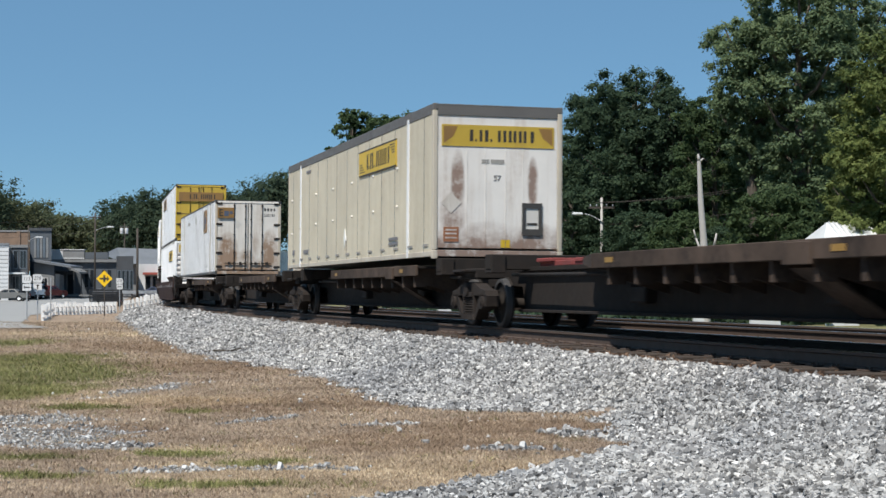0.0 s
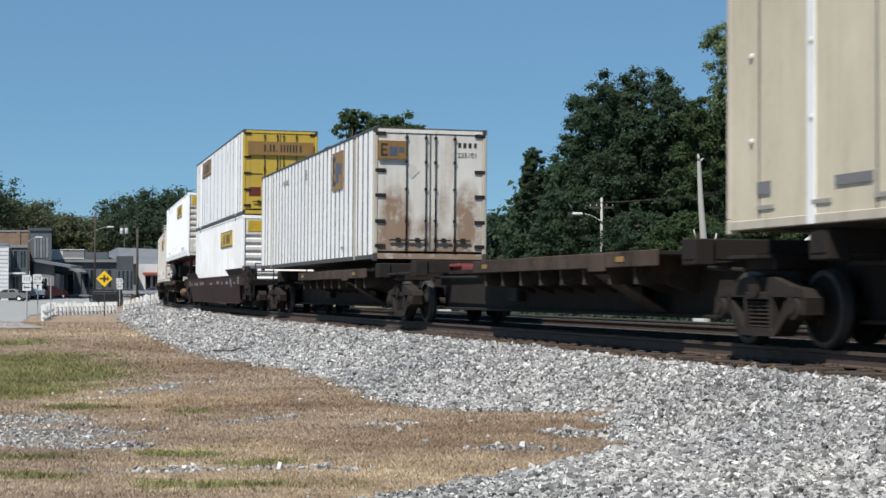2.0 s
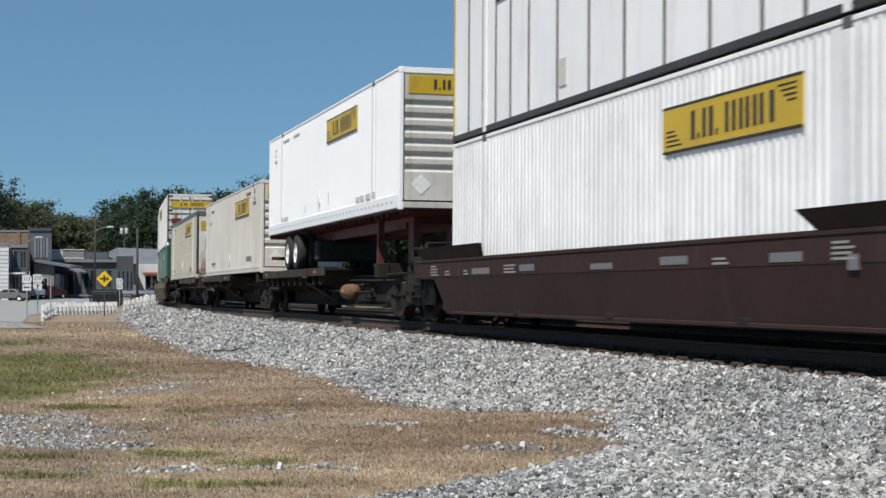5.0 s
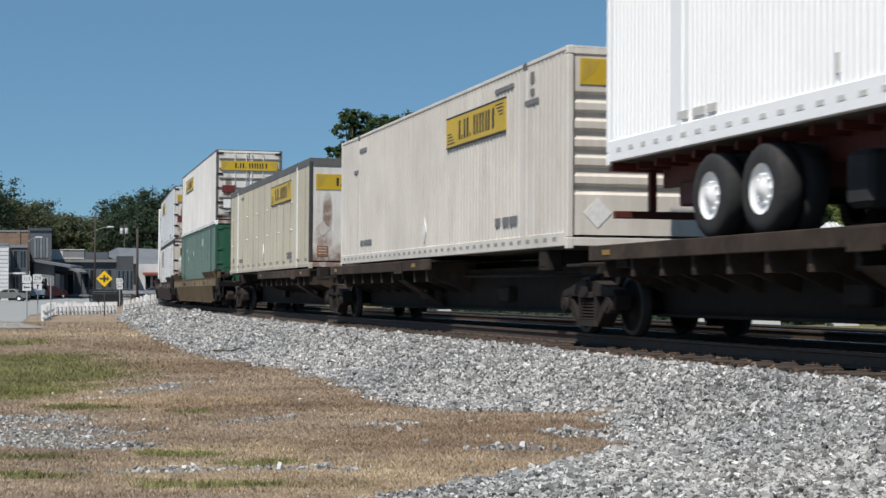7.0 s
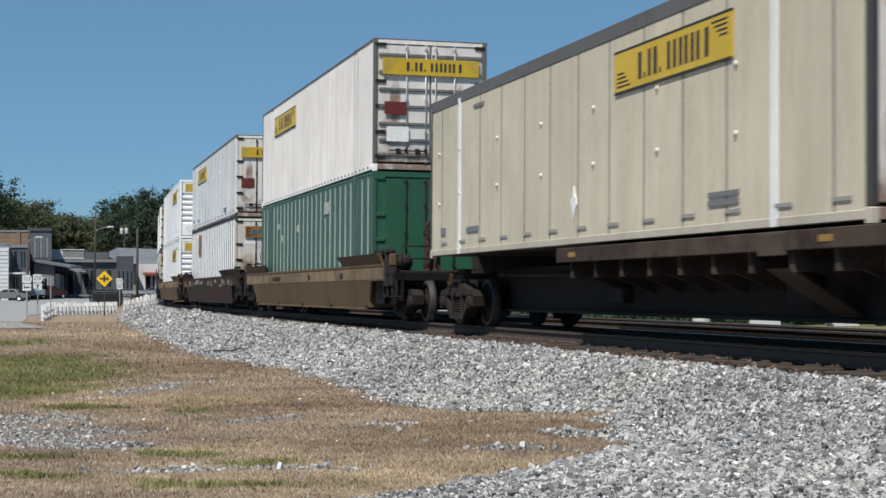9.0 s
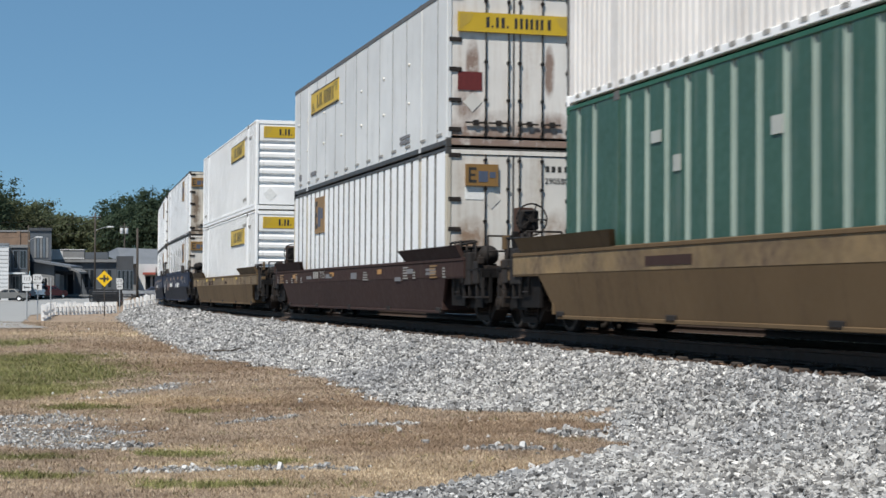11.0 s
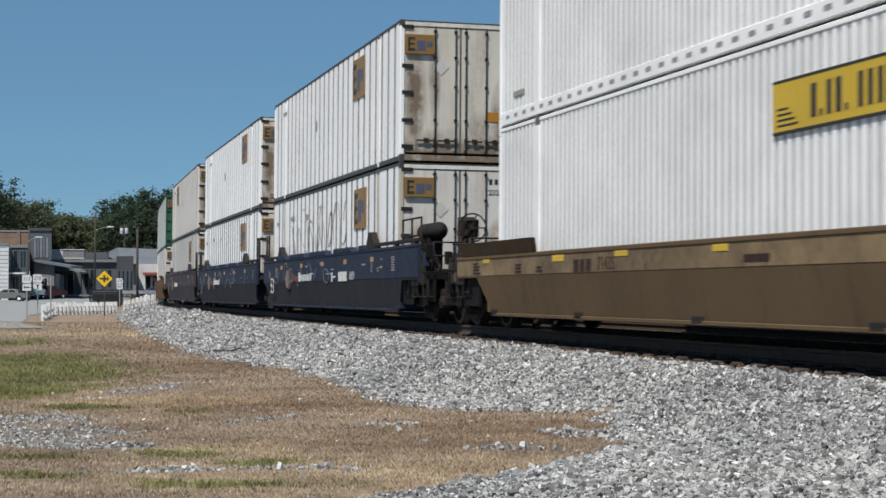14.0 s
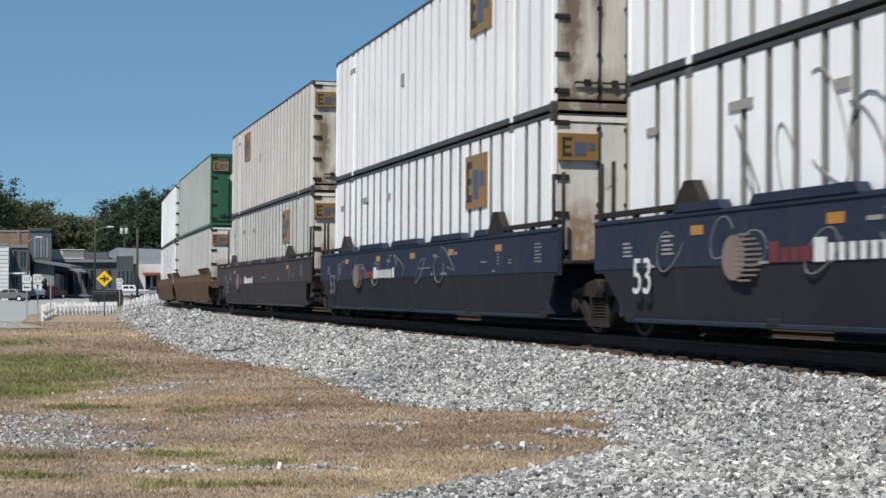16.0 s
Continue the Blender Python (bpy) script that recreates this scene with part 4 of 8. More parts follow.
def ribbon(points, half):
    """One connected painted stroke through points (x, z) on a side facing -y."""
    bm = bmesh.new()
    pts = [Vector((x, 0.0, z)) for x, z in points]
    rows = []
    for i, p in enumerate(pts):
        d = (pts[min(i + 1, len(pts) - 1)] - pts[max(i - 1, 0)]).normalized()
        n = Vector((-d.z, 0.0, d.x)) * half
        rows.append([bm.verts.new(q) for q in (p + n + Vector((0, -0.004, 0)), p - n + Vector((0, -0.004, 0)), p - n + Vector((0, 0.006, 0)), p + n + Vector((0, 0.006, 0)))])
    for a, b in zip(rows, rows[1:]):
        for i in range(4):
            bm.faces.new((a[i], a[(i + 1) % 4], b[(i + 1) % 4], b[i]))
    bm.faces.new(rows[0]), bm.faces.new(rows[-1][::-1])
    bmesh.ops.recalc_face_normals(bm, faces=bm.faces[:])
    return bm


def scribble(root, cx, cz, wide, tall, seed, mat, y, label, half=0.014):
    """A looping sprayed stroke."""
    r = random.Random(seed)
    a0, k, drift = r.uniform(0, 6), r.uniform(0.7, 1.6), r.uniform(-0.4, 0.5)
    pts = []
    for j in range(22):
        q = j / 21
        a = a0 + q * math.tau * k
        pts.append((cx + wide * (0.5 * math.cos(a) + drift * q), cz + tall * 0.5 * math.sin(a * (1.0 + 0.4 * drift)) + 0.1 * tall * math.sin(q * 9)))
    shift(part("scrawl", ribbon(pts, half), mat, root, label), 0, y, 0)


def splash(root, x, z):
    """A torn white placard on the near side."""
    bm = bmesh.new()
    ring = [(0.0, 0.25), (-0.05, 0.1), (-0.13, 0.06), (-0.1, -0.05), (-0.04, -0.12), (-0.02, -0.26), (0.05, -0.13), (0.12, -0.03), (0.09, 0.08), (0.03, 0.12)]
    prism(bm, [(x + a, z + b) for a, b in ring], -0.005, 0.012)
    bmesh.ops.recalc_face_normals(bm, faces=bm.faces[:])
    shift(part("placard", bm, STICKER, root, "torn white placard"), 0, -W2, 0)


def bolts(root, places):
    """Round cup-shaped fastenings on the near side."""
    for x, z in places:
        bm = bmesh.new()
        turned(bm, [(0.0, -0.022), (0.022, -0.02), (0.034, -0.012), (0.038, 0.02)], 10, "y")
        shift(part("side_cup", bm, DULL, root), x, -W2, z)

# ------------------------------------------------------------------ bogies
WHEEL_R = 0.42


def bogie_meshes():
    out = {}
    bm = bmesh.new()
    box(bm, -0.16, 0.16, -0.86, 0.86, 0.36, 0.60, 0.02)
    box(bm, -0.22, 0.22, -0.25, 0.25, 0.55, 0.68, 0.02)
    rod(bm, (0, 0, 0.6), (0, 0, 0.80), 0.22, 16)
    for sgn in (-1, 1):                                   # brake beams
        box(bm, sgn * 0.36 - 0.04, sgn * 0.36 + 0.04, -0.74, 0.74, 0.28, 0.38, 0.01)
    out["bogie"] = (bm, TRUCKIRON)
    bm = bmesh.new()
    prism(bm, [(-1.10, 0.50), (-0.92, 0.545), (0.92, 0.545), (1.10, 0.50), (1.02, 0.63), (0.72, 0.665), (0.36, 0.76), (-0.36, 0.76), (-0.72, 0.665), (-1.02, 0.63)], -0.13, 0.10)
    prism(bm, [(-0.40, 0.12), (0.40, 0.12), (0.34, 0.21), (-0.34, 0.21)], -0.15, 0.12)
    for sgn in (-1, 1):
        def leg(rows, y0=-0.13, y1=0.10):
            prism(bm, [(sgn * a, b) for a, b in (rows if sgn > 0 else rows[::-1])], y0, y1)
        leg([(0.27, 0.20), (0.345, 0.20), (0.345, 0.56), (0.27, 0.56)])                  # column beside the springs
        leg([(0.30, 0.13), (0.42, 0.13), (0.76, 0.40), (0.74, 0.52), (0.64, 0.50)])       # slanting lower arm
        leg([(0.70, 0.40), (0.78, 0.38), (0.80, 0.56), (0.68, 0.58)])
        leg([(0.98, 0.36), (1.09, 0.36), (1.12, 0.54), (1.0, 0.56)])
        rod(bm, (sgn * 0.89, -0.17, 0.42), (sgn * 0.89, 0.1, 0.42), 0.115, 14)
        rod(bm, (sgn * 0.89, -0.19, 0.42), (sgn * 0.89, -0.17, 0.42), 0.06, 10)
    rod(bm, (0.0, -0.19, 0.655), (0.0, 0.1, 0.655), 0.125, 16)                             # the bolster's rounded end
    box(bm, -0.262, 0.262, -0.16, 0.1, 0.515, 0.60, 0.01)
    bmesh.ops.recalc_face_normals(bm, faces=bm.faces[:])
    out["side_frame"] = (bm, TRUCKIRON)
    bm = bmesh.new()
    prof = []
    for k in range(7):                                    # one coil nest, with its gaps
        z = 0.205 + k * 0.044
        prof += [(0.055, z), (0.086, z + 0.012), (0.083, z + 0.026), (0.055, z + 0.036)]
    turned(bm, prof, 8, "z")
    out["spring"] = (bm, TRUCKIRON)
    bm = bmesh.new()
    for sgn in (-1, 1):
        y = sgn * 0.7535
        i, o = -sgn, sgn
        turned(bm, [(0.10, y + o * 0.085), (0.13, y + o * 0.08), (0.15, y + o * 0.04), (0.33, y + o * 0.02), (0.355, y + o * 0.062)], 22, "y", (0, 0, 0), 0)
        turned(bm, [(0.355, y + o * 0.062), (0.412, y + o * 0.066), (0.418, y + o * 0.05), (0.422, y + i * 0.035)], 22, "y", (0, 0, 0), 1)
        turned(bm, [(0.422, y + i * 0.035), (0.447, y + i * 0.05), (0.445, y + i * 0.07), (0.35, y + i * 0.07), (0.33, y + i * 0.01), (0.12, y + i * 0.03), (0.09, y + i * 0.09)], 22, "y", (0, 0, 0), 0)
        for k in range(3):                               # casting lugs, so that the turning shows
            a = k * math.tau / 3
            rod(bm, (0.24 * math.cos(a), y + o * 0.02, 0.24 * math.sin(a)), (0.24 * math.cos(a), y + o * 0.042, 0.24 * math.sin(a)), 0.03, 6)
    rod(bm, (0, -0.9, 0), (0, 0.9, 0), 0.085, 12)
    out["wheelset"] = (bm, [WHEELSTEEL, BRIGHTSTEEL])
    made = {}
    for k, (b, mats) in out.items():
        me = bpy.data.meshes.new(k)
        b.to_mesh(me)
        b.free()
        for m in (mats if isinstance(mats, list) else [mats]):
            me.materials.append(m)
        made[k] = me
    return made


BOGIE = bogie_meshes()
WHEELSETS = []


def bogie(car, x):
    b = share("bogie", BOGIE["bogie"], car, pose(x, 0, 0), "dusty cast iron four-wheel bogie")
    for y, turn in ((-1.0, 0), (1.0, 180)):
        share("side_frame", BOGIE["side_frame"], b, pose(0, y, 0, 0, 0, turn))
        for dx in (-0.178, 0.0, 0.178):
            share("spring", BOGIE["spring"], b, pose(dx, y * 1.06, 0))
    for dx in (-0.89, 0.89):
        WHEELSETS.append((share("wheelset", BOGIE["wheelset"], b, pose(dx, 0, WHEEL_R), "steel wheels with bright worn treads"), dx))


def ladder(car, x, y, z0, z1, mat, wide=0.36, face="y"):
    bm = bmesh.new()
    for d in (-wide / 2, wide / 2):
        a = (x + d, y, z0) if face == "y" else (x, y + d, z0)
        rod(bm, a, (a[0], a[1], z1), 0.018, 6)
    z = z0 + 0.05
    while z < z1:
        if face == "y":
            rod(bm, (x - wide / 2, y, z), (x + wide / 2, y, z), 0.014, 6)
        else:
            rod(bm, (x, y - wide / 2, z), (x, y + wide / 2, z), 0.014, 6)
        z += 0.30
    return part("ladder", bm, mat, car)


def brake_wheel(car, x, y, z, mat):
    """The hand brake: a stand, a gear box and a spoked wheel facing along the train."""
    part("brake_stand", boxes((x - 0.42, x - 0.16, y - 0.14, y + 0.14, 0.98, z + 0.22), (x - 0.46, x - 0.12, y - 0.18, y + 0.18, 0.98, 1.08), bevel=0.012), mat, car, "rusty hand brake stand")
    part("brake_gear", boxes((x - 0.16, x + 0.1, y - 0.15, y + 0.15, z - 0.18, z + 0.17), bevel=0.03), STEELDARK, car)
    bm = bmesh.new()
    n = 20
    for i in range(n):
        a, b = i * math.tau / n, (i + 1) * math.tau / n
        rod(bm, (x + 0.16, y + 0.27 * math.cos(a), z + 0.27 * math.sin(a)), (x + 0.16, y + 0.27 * math.cos(b), z + 0.27 * math.sin(b)), 0.016, 6)
    for i in range(5):
        a = i * math.tau / 5
        rod(bm, (x + 0.12, y, z), (x + 0.16, y + 0.27 * math.cos(a), z + 0.27 * math.sin(a)), 0.013, 5)
    rod(bm, (x + 0.05, y, z), (x + 0.17, y, z), 0.05, 8)
    part("brake_wheel", bm, STEELDARK, car, "dark spoked hand brake wheel")


def coupler(car, x, sgn):
    bm = bmesh.new()
    box(bm, min(x, x + sgn * 0.75), max(x, x + sgn * 0.75), -0.12, 0.12, 0.72, 0.94, 0.02)
    box(bm, min(x + sgn * 0.7, x + sgn * 1.05), max(x + sgn * 0.7, x + sgn * 1.05), -0.20, 0.16, 0.68, 0.98, 0.03)
    part("coupler", bm, TRUCKIRON, car, "rusty knuckle coupler")
    bm = bmesh.new()
    pts = [Vector((x + sgn * 0.1, -0.45, 0.78)), Vector((x + sgn * 0.45, -0.42, 0.5)), Vector((x + sgn * 0.8, -0.35, 0.42)), Vector((x + sgn * 1.1, -0.25, 0.52))]
    for a, b in zip(pts, pts[1:]):
        rod(bm, a, b, 0.028, 7)
    part("brake_hose", bm, RUBBER, car)


# ------------------------------------------------------------------ well cars
def well_side(bm, sgn, front, rear, lo, hi, mi=0):
    """The side plate; front and rear are how far it reaches, and an end inside the bogie's place is cut almost straight down."""
    y0, y1 = sorted((sgn * 1.415, sgn * 1.47))
    out = [(-8.15, lo), (8.15, lo)]
    out += [(8.75, 0.84), (front, 0.84), (front, hi)] if front > 8.9 else [(front - 0.02, 0.62), (front + 0.08, hi)]
    out += [(-rear, hi), (-rear, 0.84), (-8.75, 0.84)] if rear > 8.9 else [(-rear - 0.08, hi), (-rear + 0.02, 0.62)]
    prism(bm, out, y0, y1, mi)
    for v in bm.verts:                                    # the plate leans in towards its foot
        v.co.y -= sgn * (hi - v.co.z) * 0.17


def end_machinery(car, e, half, paint):
    """The crowded gear at one end of a well car: boxes, valves, levers, pipes and hanging steps on both sides."""
    r = random.Random(int(half * 100) + e)

    def at(a, b):
        return tuple(sorted((e * (half + a), e * (half + b))))
    for sgn in (-1, 1):
        def ys(a, b):
            return tuple(sorted((sgn * a, sgn * b)))
        part("crossover_platform", boxes((*at(-0.6, 0.72), *ys(0.3, 1.44), 0.955, 0.995), (*at(0.66, 0.72), *ys(0.3, 1.44), 0.84, 0.955), bevel=0.006), BLACKGEAR, car)
        for a, b, z0, z1 in ((-0.5, 0.05, 0.72, 1.28), (0.2, 0.5, 0.74, 1.12)):
            part("side_bracket", boxes((*at(a, b), *ys(1.35, 1.44), z0, z1), bevel=0.015), STEELDARK, car)
        part("equipment_box", boxes((*at(-1.2, -0.55), *ys(1.0, 1.36), 1.05, 1.36), (*at(-1.24, -0.51), *ys(0.98, 1.38), 1.36, 1.40), bevel=0.02), STEELDARK, car, "dark steel equipment box")
        for a in (-0.42, 0.36):                               # hanging steps
            part("stirrup_step", boxes((*at(a, a + 0.36), *ys(1.30, 1.44), 0.50, 0.53), (*at(a, a + 0.035), *ys(1.38, 1.43), 0.53, 0.96), (*at(a + 0.325, a + 0.36), *ys(1.38, 1.43), 0.53, 0.96), bevel=0.005), STEELDARK, car)
        # added black plates, a stand-in for the shade that hides the bogie
        for a, b, y, z in ((-1.3, -0.45, 1.33, 0.36), (-0.43, 0.02, 1.24, 0.32), (0.04, 0.40, 1.25, 0.34), (0.42, 0.72, 1.24, 0.42)):
            part("bogie_shade_plate", boxes((*at(a, b), *ys(y, y + 0.06), z, 0.955), bevel=0.01), BLACKGEAR, car)
        for k in range(12):
            a, w, h = r.uniform(-0.55, 0.62), r.uniform(0.06, 0.2), r.uniform(0.08, 0.3)
            z, y = r.uniform(0.56, 1.3), r.uniform(1.28, 1.36)
            lo, hi = (max(z, 0.99), max(z, 0.99) + h) if z > 0.85 else (0.96 - h - 0.1, 0.96)
            part("valve", boxes((*at(a, a + w), *ys(y, y + r.uniform(0.06, 0.14)), lo, hi), bevel=0.015), (BLACKGEAR, TRUCKIRON, STEELDARK, BLACKGEAR, paint)[k % 5], car)
        for k in range(4):
            bm = bmesh.new()
            a, y, z = r.uniform(-0.6, 0.5), r.uniform(1.0, 1.38), r.uniform(1.0, 1.25)
            q = [Vector((e * (half + a), sgn * y, 0.97)), Vector((e * (half + a + 0.02), sgn * y, z)), Vector((e * (half + a + r.uniform(-0.6, 0.5)), sgn * (y - 0.05), z + r.uniform(-0.05, 0.2)))]
            rod(bm, q[0], q[1], 0.018, 6)
            rod(bm, q[1], q[2], 0.018, 6)
            part("brake_lever", bm, TRUCKIRON, car)
        bm = bmesh.new()
        rod(bm, (e * (half - 0.9), sgn * 1.4, 1.42), (e * (half + 0.3), sgn * 1.4, 1.45), 0.022, 7)
        for a in (-0.85, -0.3, 0.25):
            rod(bm, (e * (half + a), sgn * 1.4, 0.99), (e * (half + a), sgn * 1.4, 1.44), 0.018, 6)
        part("side_handrail", bm, STEELDARK, car)


def stencil_block(car, x, z, rows, wide, mat, y=-1.4775):
    """A stencilled notice too small to read, as short stacked bars."""
    for k in range(rows):
        w = wide * (1.0, 0.82, 0.94, 0.7)[k % 4]
        shift(part("stencil", flat_bars([(x, x + w, z + 0.052 * k, z + 0.052 * k + 0.026)], 0.004), mat, car), 0, y, 0)


def well_car(label, paint, half_pivot, hi=1.16, front_end=True, rear_end=True, bogies=(1, -1), brake=False, trim=None, guides="plates", lower=None, crowd=None):
    car = tagged(new("well_car"), label, "freight car", "cars of the train")
    half = half_pivot + 0.12
    inset = 0.12 if guides == "plates" else -0.3
    deep = 0.27 if guides == "plates" else 0.58
    front = half_pivot - (inset if front_end else 0.75)
    rear = half_pivot - (inset if rear_end else 0.75)
    for sgn in (-1, 1):
        bm = bmesh.new()
        well_side(bm, sgn, front, rear, 0.25, hi - deep)
        bmesh.ops.recalc_face_normals(bm, faces=bm.faces[:])
        part("side_sill", bm, lower or paint, car)
        y0, y1 = sorted((sgn * 1.40, sgn * 1.488))
        part("top_chord", boxes((-rear, front, y0, y1, hi, hi + 0.06), bevel=0.01), paint, car)
        part("top_band", boxes((-rear, front, min(sgn * 1.41, sgn * 1.474), max(sgn * 1.41, sgn * 1.474), hi - deep, hi), bevel=0.0), trim or paint, car)
        part("bottom_chord", boxes((-8.1, 8.1, min(sgn * 1.28, sgn * 1.40), max(sgn * 1.28, sgn * 1.40), 0.21, 0.265), bevel=0.01), paint, car)
        for x in (-6, -2, 2, 6):
            part("side_stiffener", boxes((x - 0.02, x + 0.02, min(sgn * 1.32, sgn * 1.405), max(sgn * 1.32, sgn * 1.405), hi - 0.5, hi)), paint, car)
        if guides == "plates":
            for a, b, inner in ((5.8, min(front, 9.85), -0.25), (-5.8, -min(rear, 9.55), 0.25)):
                bm = bmesh.new()
                prism(bm, [(a, hi + 0.06), (b, hi + 0.06), (b, hi + 0.27), (a + inner, hi + 0.27)], min(sgn * 1.40, sgn * 1.48), max(sgn * 1.40, sgn * 1.48))
                for v in bm.verts:                            # it flares outwards to lead the box in
                    v.co.y += sgn * 0.11 * (v.co.z > hi + 0.2)
                bmesh.ops.recalc_face_normals(bm, faces=bm.faces[:])
                part("container_guide", bm, paint, car)
        else:
            for a, b in ((-6.3, -5.05), (-4.35, -2.05), (-1.3, 0.9), (1.85, 3.95), (4.7, 5.5)):
                bm = bmesh.new()
                prism(bm, [(a, hi + 0.06), (b, hi + 0.06), (b - 0.1, hi + 0.16), (a + 0.1, hi + 0.16)], min(sgn * 1.34, sgn * 1.5), max(sgn * 1.34, sgn * 1.5))
                bmesh.ops.recalc_face_normals(bm, faces=bm.faces[:])
                part("container_guide", bm, paint, car)
            for x, to in ((-5.98, -rear), (5.92, front)):
                bm = bmesh.new()
                s1 = 1 if x > 0 else -1
                prism(bm, [(x - 0.42, hi + 0.06), (x + 0.42, hi + 0.06), (x + 0.36, hi + 0.18), (x + s1 * -0.02 + 0.12, hi + 0.42), (x + s1 * -0.02 - 0.12, hi + 0.42), (x - 0.36, hi + 0.18)], min(sgn * 1.36, sgn * 1.49), max(sgn * 1.36, sgn * 1.49))
                bmesh.ops.recalc_face_normals(bm, faces=bm.faces[:])
                part("container_guide", bm, STEELDARK, car, "dark arched container guide")
                x0, x1 = sorted((x + s1 * 0.4, to))
                part("guide_rail", boxes((x0, x1, min(sgn * 1.40, sgn * 1.48), max(sgn * 1.40, sgn * 1.48), hi + 0.10, hi + 0.17), *[(q, q + 0.1, min(sgn * 1.40, sgn * 1.48), max(sgn * 1.40, sgn * 1.48), hi + 0.06, hi + 0.10) for q in (x0 + 0.2, (x0 + x1) / 2, x1 - 0.3)], bevel=0.006), STEELDARK, car)
            for x, on in ((-rear, rear_end), (front, front_end)):
                if not on:
                    s1 = 1 if x > 0 else -1
                    for dx in (-0.45, -0.02):
                        bm = bmesh.new()
                        rod(bm, (x + s1 * dx, sgn * 1.38, 0.9), (x + s1 * dx, sgn * 1.38, 2.32), 0.03, 7)
                        part("end_post", bm, STEELDARK, car, "dark upright grab post")
    for x in (-8.0, -4.0, 0.0, 4.0, 8.0):
        part("cross_beam", boxes((x - 0.15, x + 0.15, -1.40, 1.40, 0.22, 0.32), bevel=0.01), STEELDARK, car)
    for sgn, on in ((1, front_end), (-1, rear_end)):
        a, b = sorted((sgn * 8.28, sgn * (half + (0.25 if on else -0.5))))
        bm = boxes((min(sgn * 8.25, sgn * 8.33), max(sgn * 8.25, sgn * 8.33), -1.40, 1.40, 0.27, 1.05), (a, b, -0.42, 0.42, 0.70, 1.0), bevel=0.01)
        part("end_bulkhead", bm, paint, car)
        part("end_platform", boxes((a, b, -1.40, 1.40, 1.0, 1.05), bevel=0.008), STEELDARK, car)
        if on:
            part("end_sill", boxes((min(sgn * (half + 0.1), sgn * (half + 0.25)), max(sgn * (half + 0.1), sgn * (half + 0.25)), -1.42, 1.42, 0.78, 1.0), bevel=0.012), paint, car)
            coupler(car, sgn * (half + 0.25), sgn)
            for y in (-1.42, 1.42):
                ladder(car, sgn * (half - 0.75), y * 1.012, 0.55, 1.5, STEELDARK)
            for ya, yb in ((-1.15, -0.55), (0.55, 1.15)):
                bm = bmesh.new()
                for y in (ya, yb):
                    rod(bm, (sgn * (half + 0.12), y, 1.0), (sgn * (half + 0.12), y, 1.56), 0.02, 6)
                for z in (1.3, 1.56):
                    rod(bm, (sgn * (half + 0.12), ya, z), (sgn * (half + 0.12), yb, z), 0.018, 6)
                part("end_handrail", bm, STEELDARK, car)
    for x in bogies:
        bogie(car, x * half_pivot)
    if brake:
        brake_wheel(car, half + 0.22, -0.45, 1.84, RUSTSTAND)
        bm = bmesh.new()
        zr, rad, long = (1.80, 0.17, 1.35) if hi > 1.3 else (1.24, 0.18, 0.8)
        turned(bm, [(0.0, -long / 2), (rad * 0.6, -long / 2 + 0.02), (rad, -long / 2 + 0.12), (rad, long / 2 - 0.12), (rad * 0.6, long / 2 - 0.02), (0.0, long / 2)], 16, "x", (half - 0.75, -0.95, zr))
        part("air_reservoir", bm, STEELDARK, car, "dark round air reservoir")
        bm = bmesh.new()                                      # the rail round it
        for x in (half - 1.5, half - 0.75, half + 0.0):
            rod(bm, (x, -1.36, 1.05), (x, -1.36, zr + 0.24), 0.022, 6)
        for z in (zr - 0.1, zr + 0.24):
            rod(bm, (half - 1.5, -1.36, z), (half, -1.36, z), 0.02, 6)
        part("tank_rail", bm, STEELDARK, car)
        for x in (half - 1.0, half - 0.6):
            part("reservoir_bracket", boxes((x, x + 0.1, -1.1, -0.8, 1.05, zr - rad * 0.8)), STEELDARK, car)
    if crowd if crowd is not None else brake:
        end_machinery(car, 1, half, paint)
    if guides == "plates" and rear_end:
        end_machinery(car, -1, half, paint)
    return car


def car_marks(car, rows, mat, label, y=-1.476, name="marking"):
    for r in rows:
        shift(part(name, flat_bars([r], 0.004), mat, car, label), 0, y, 0)


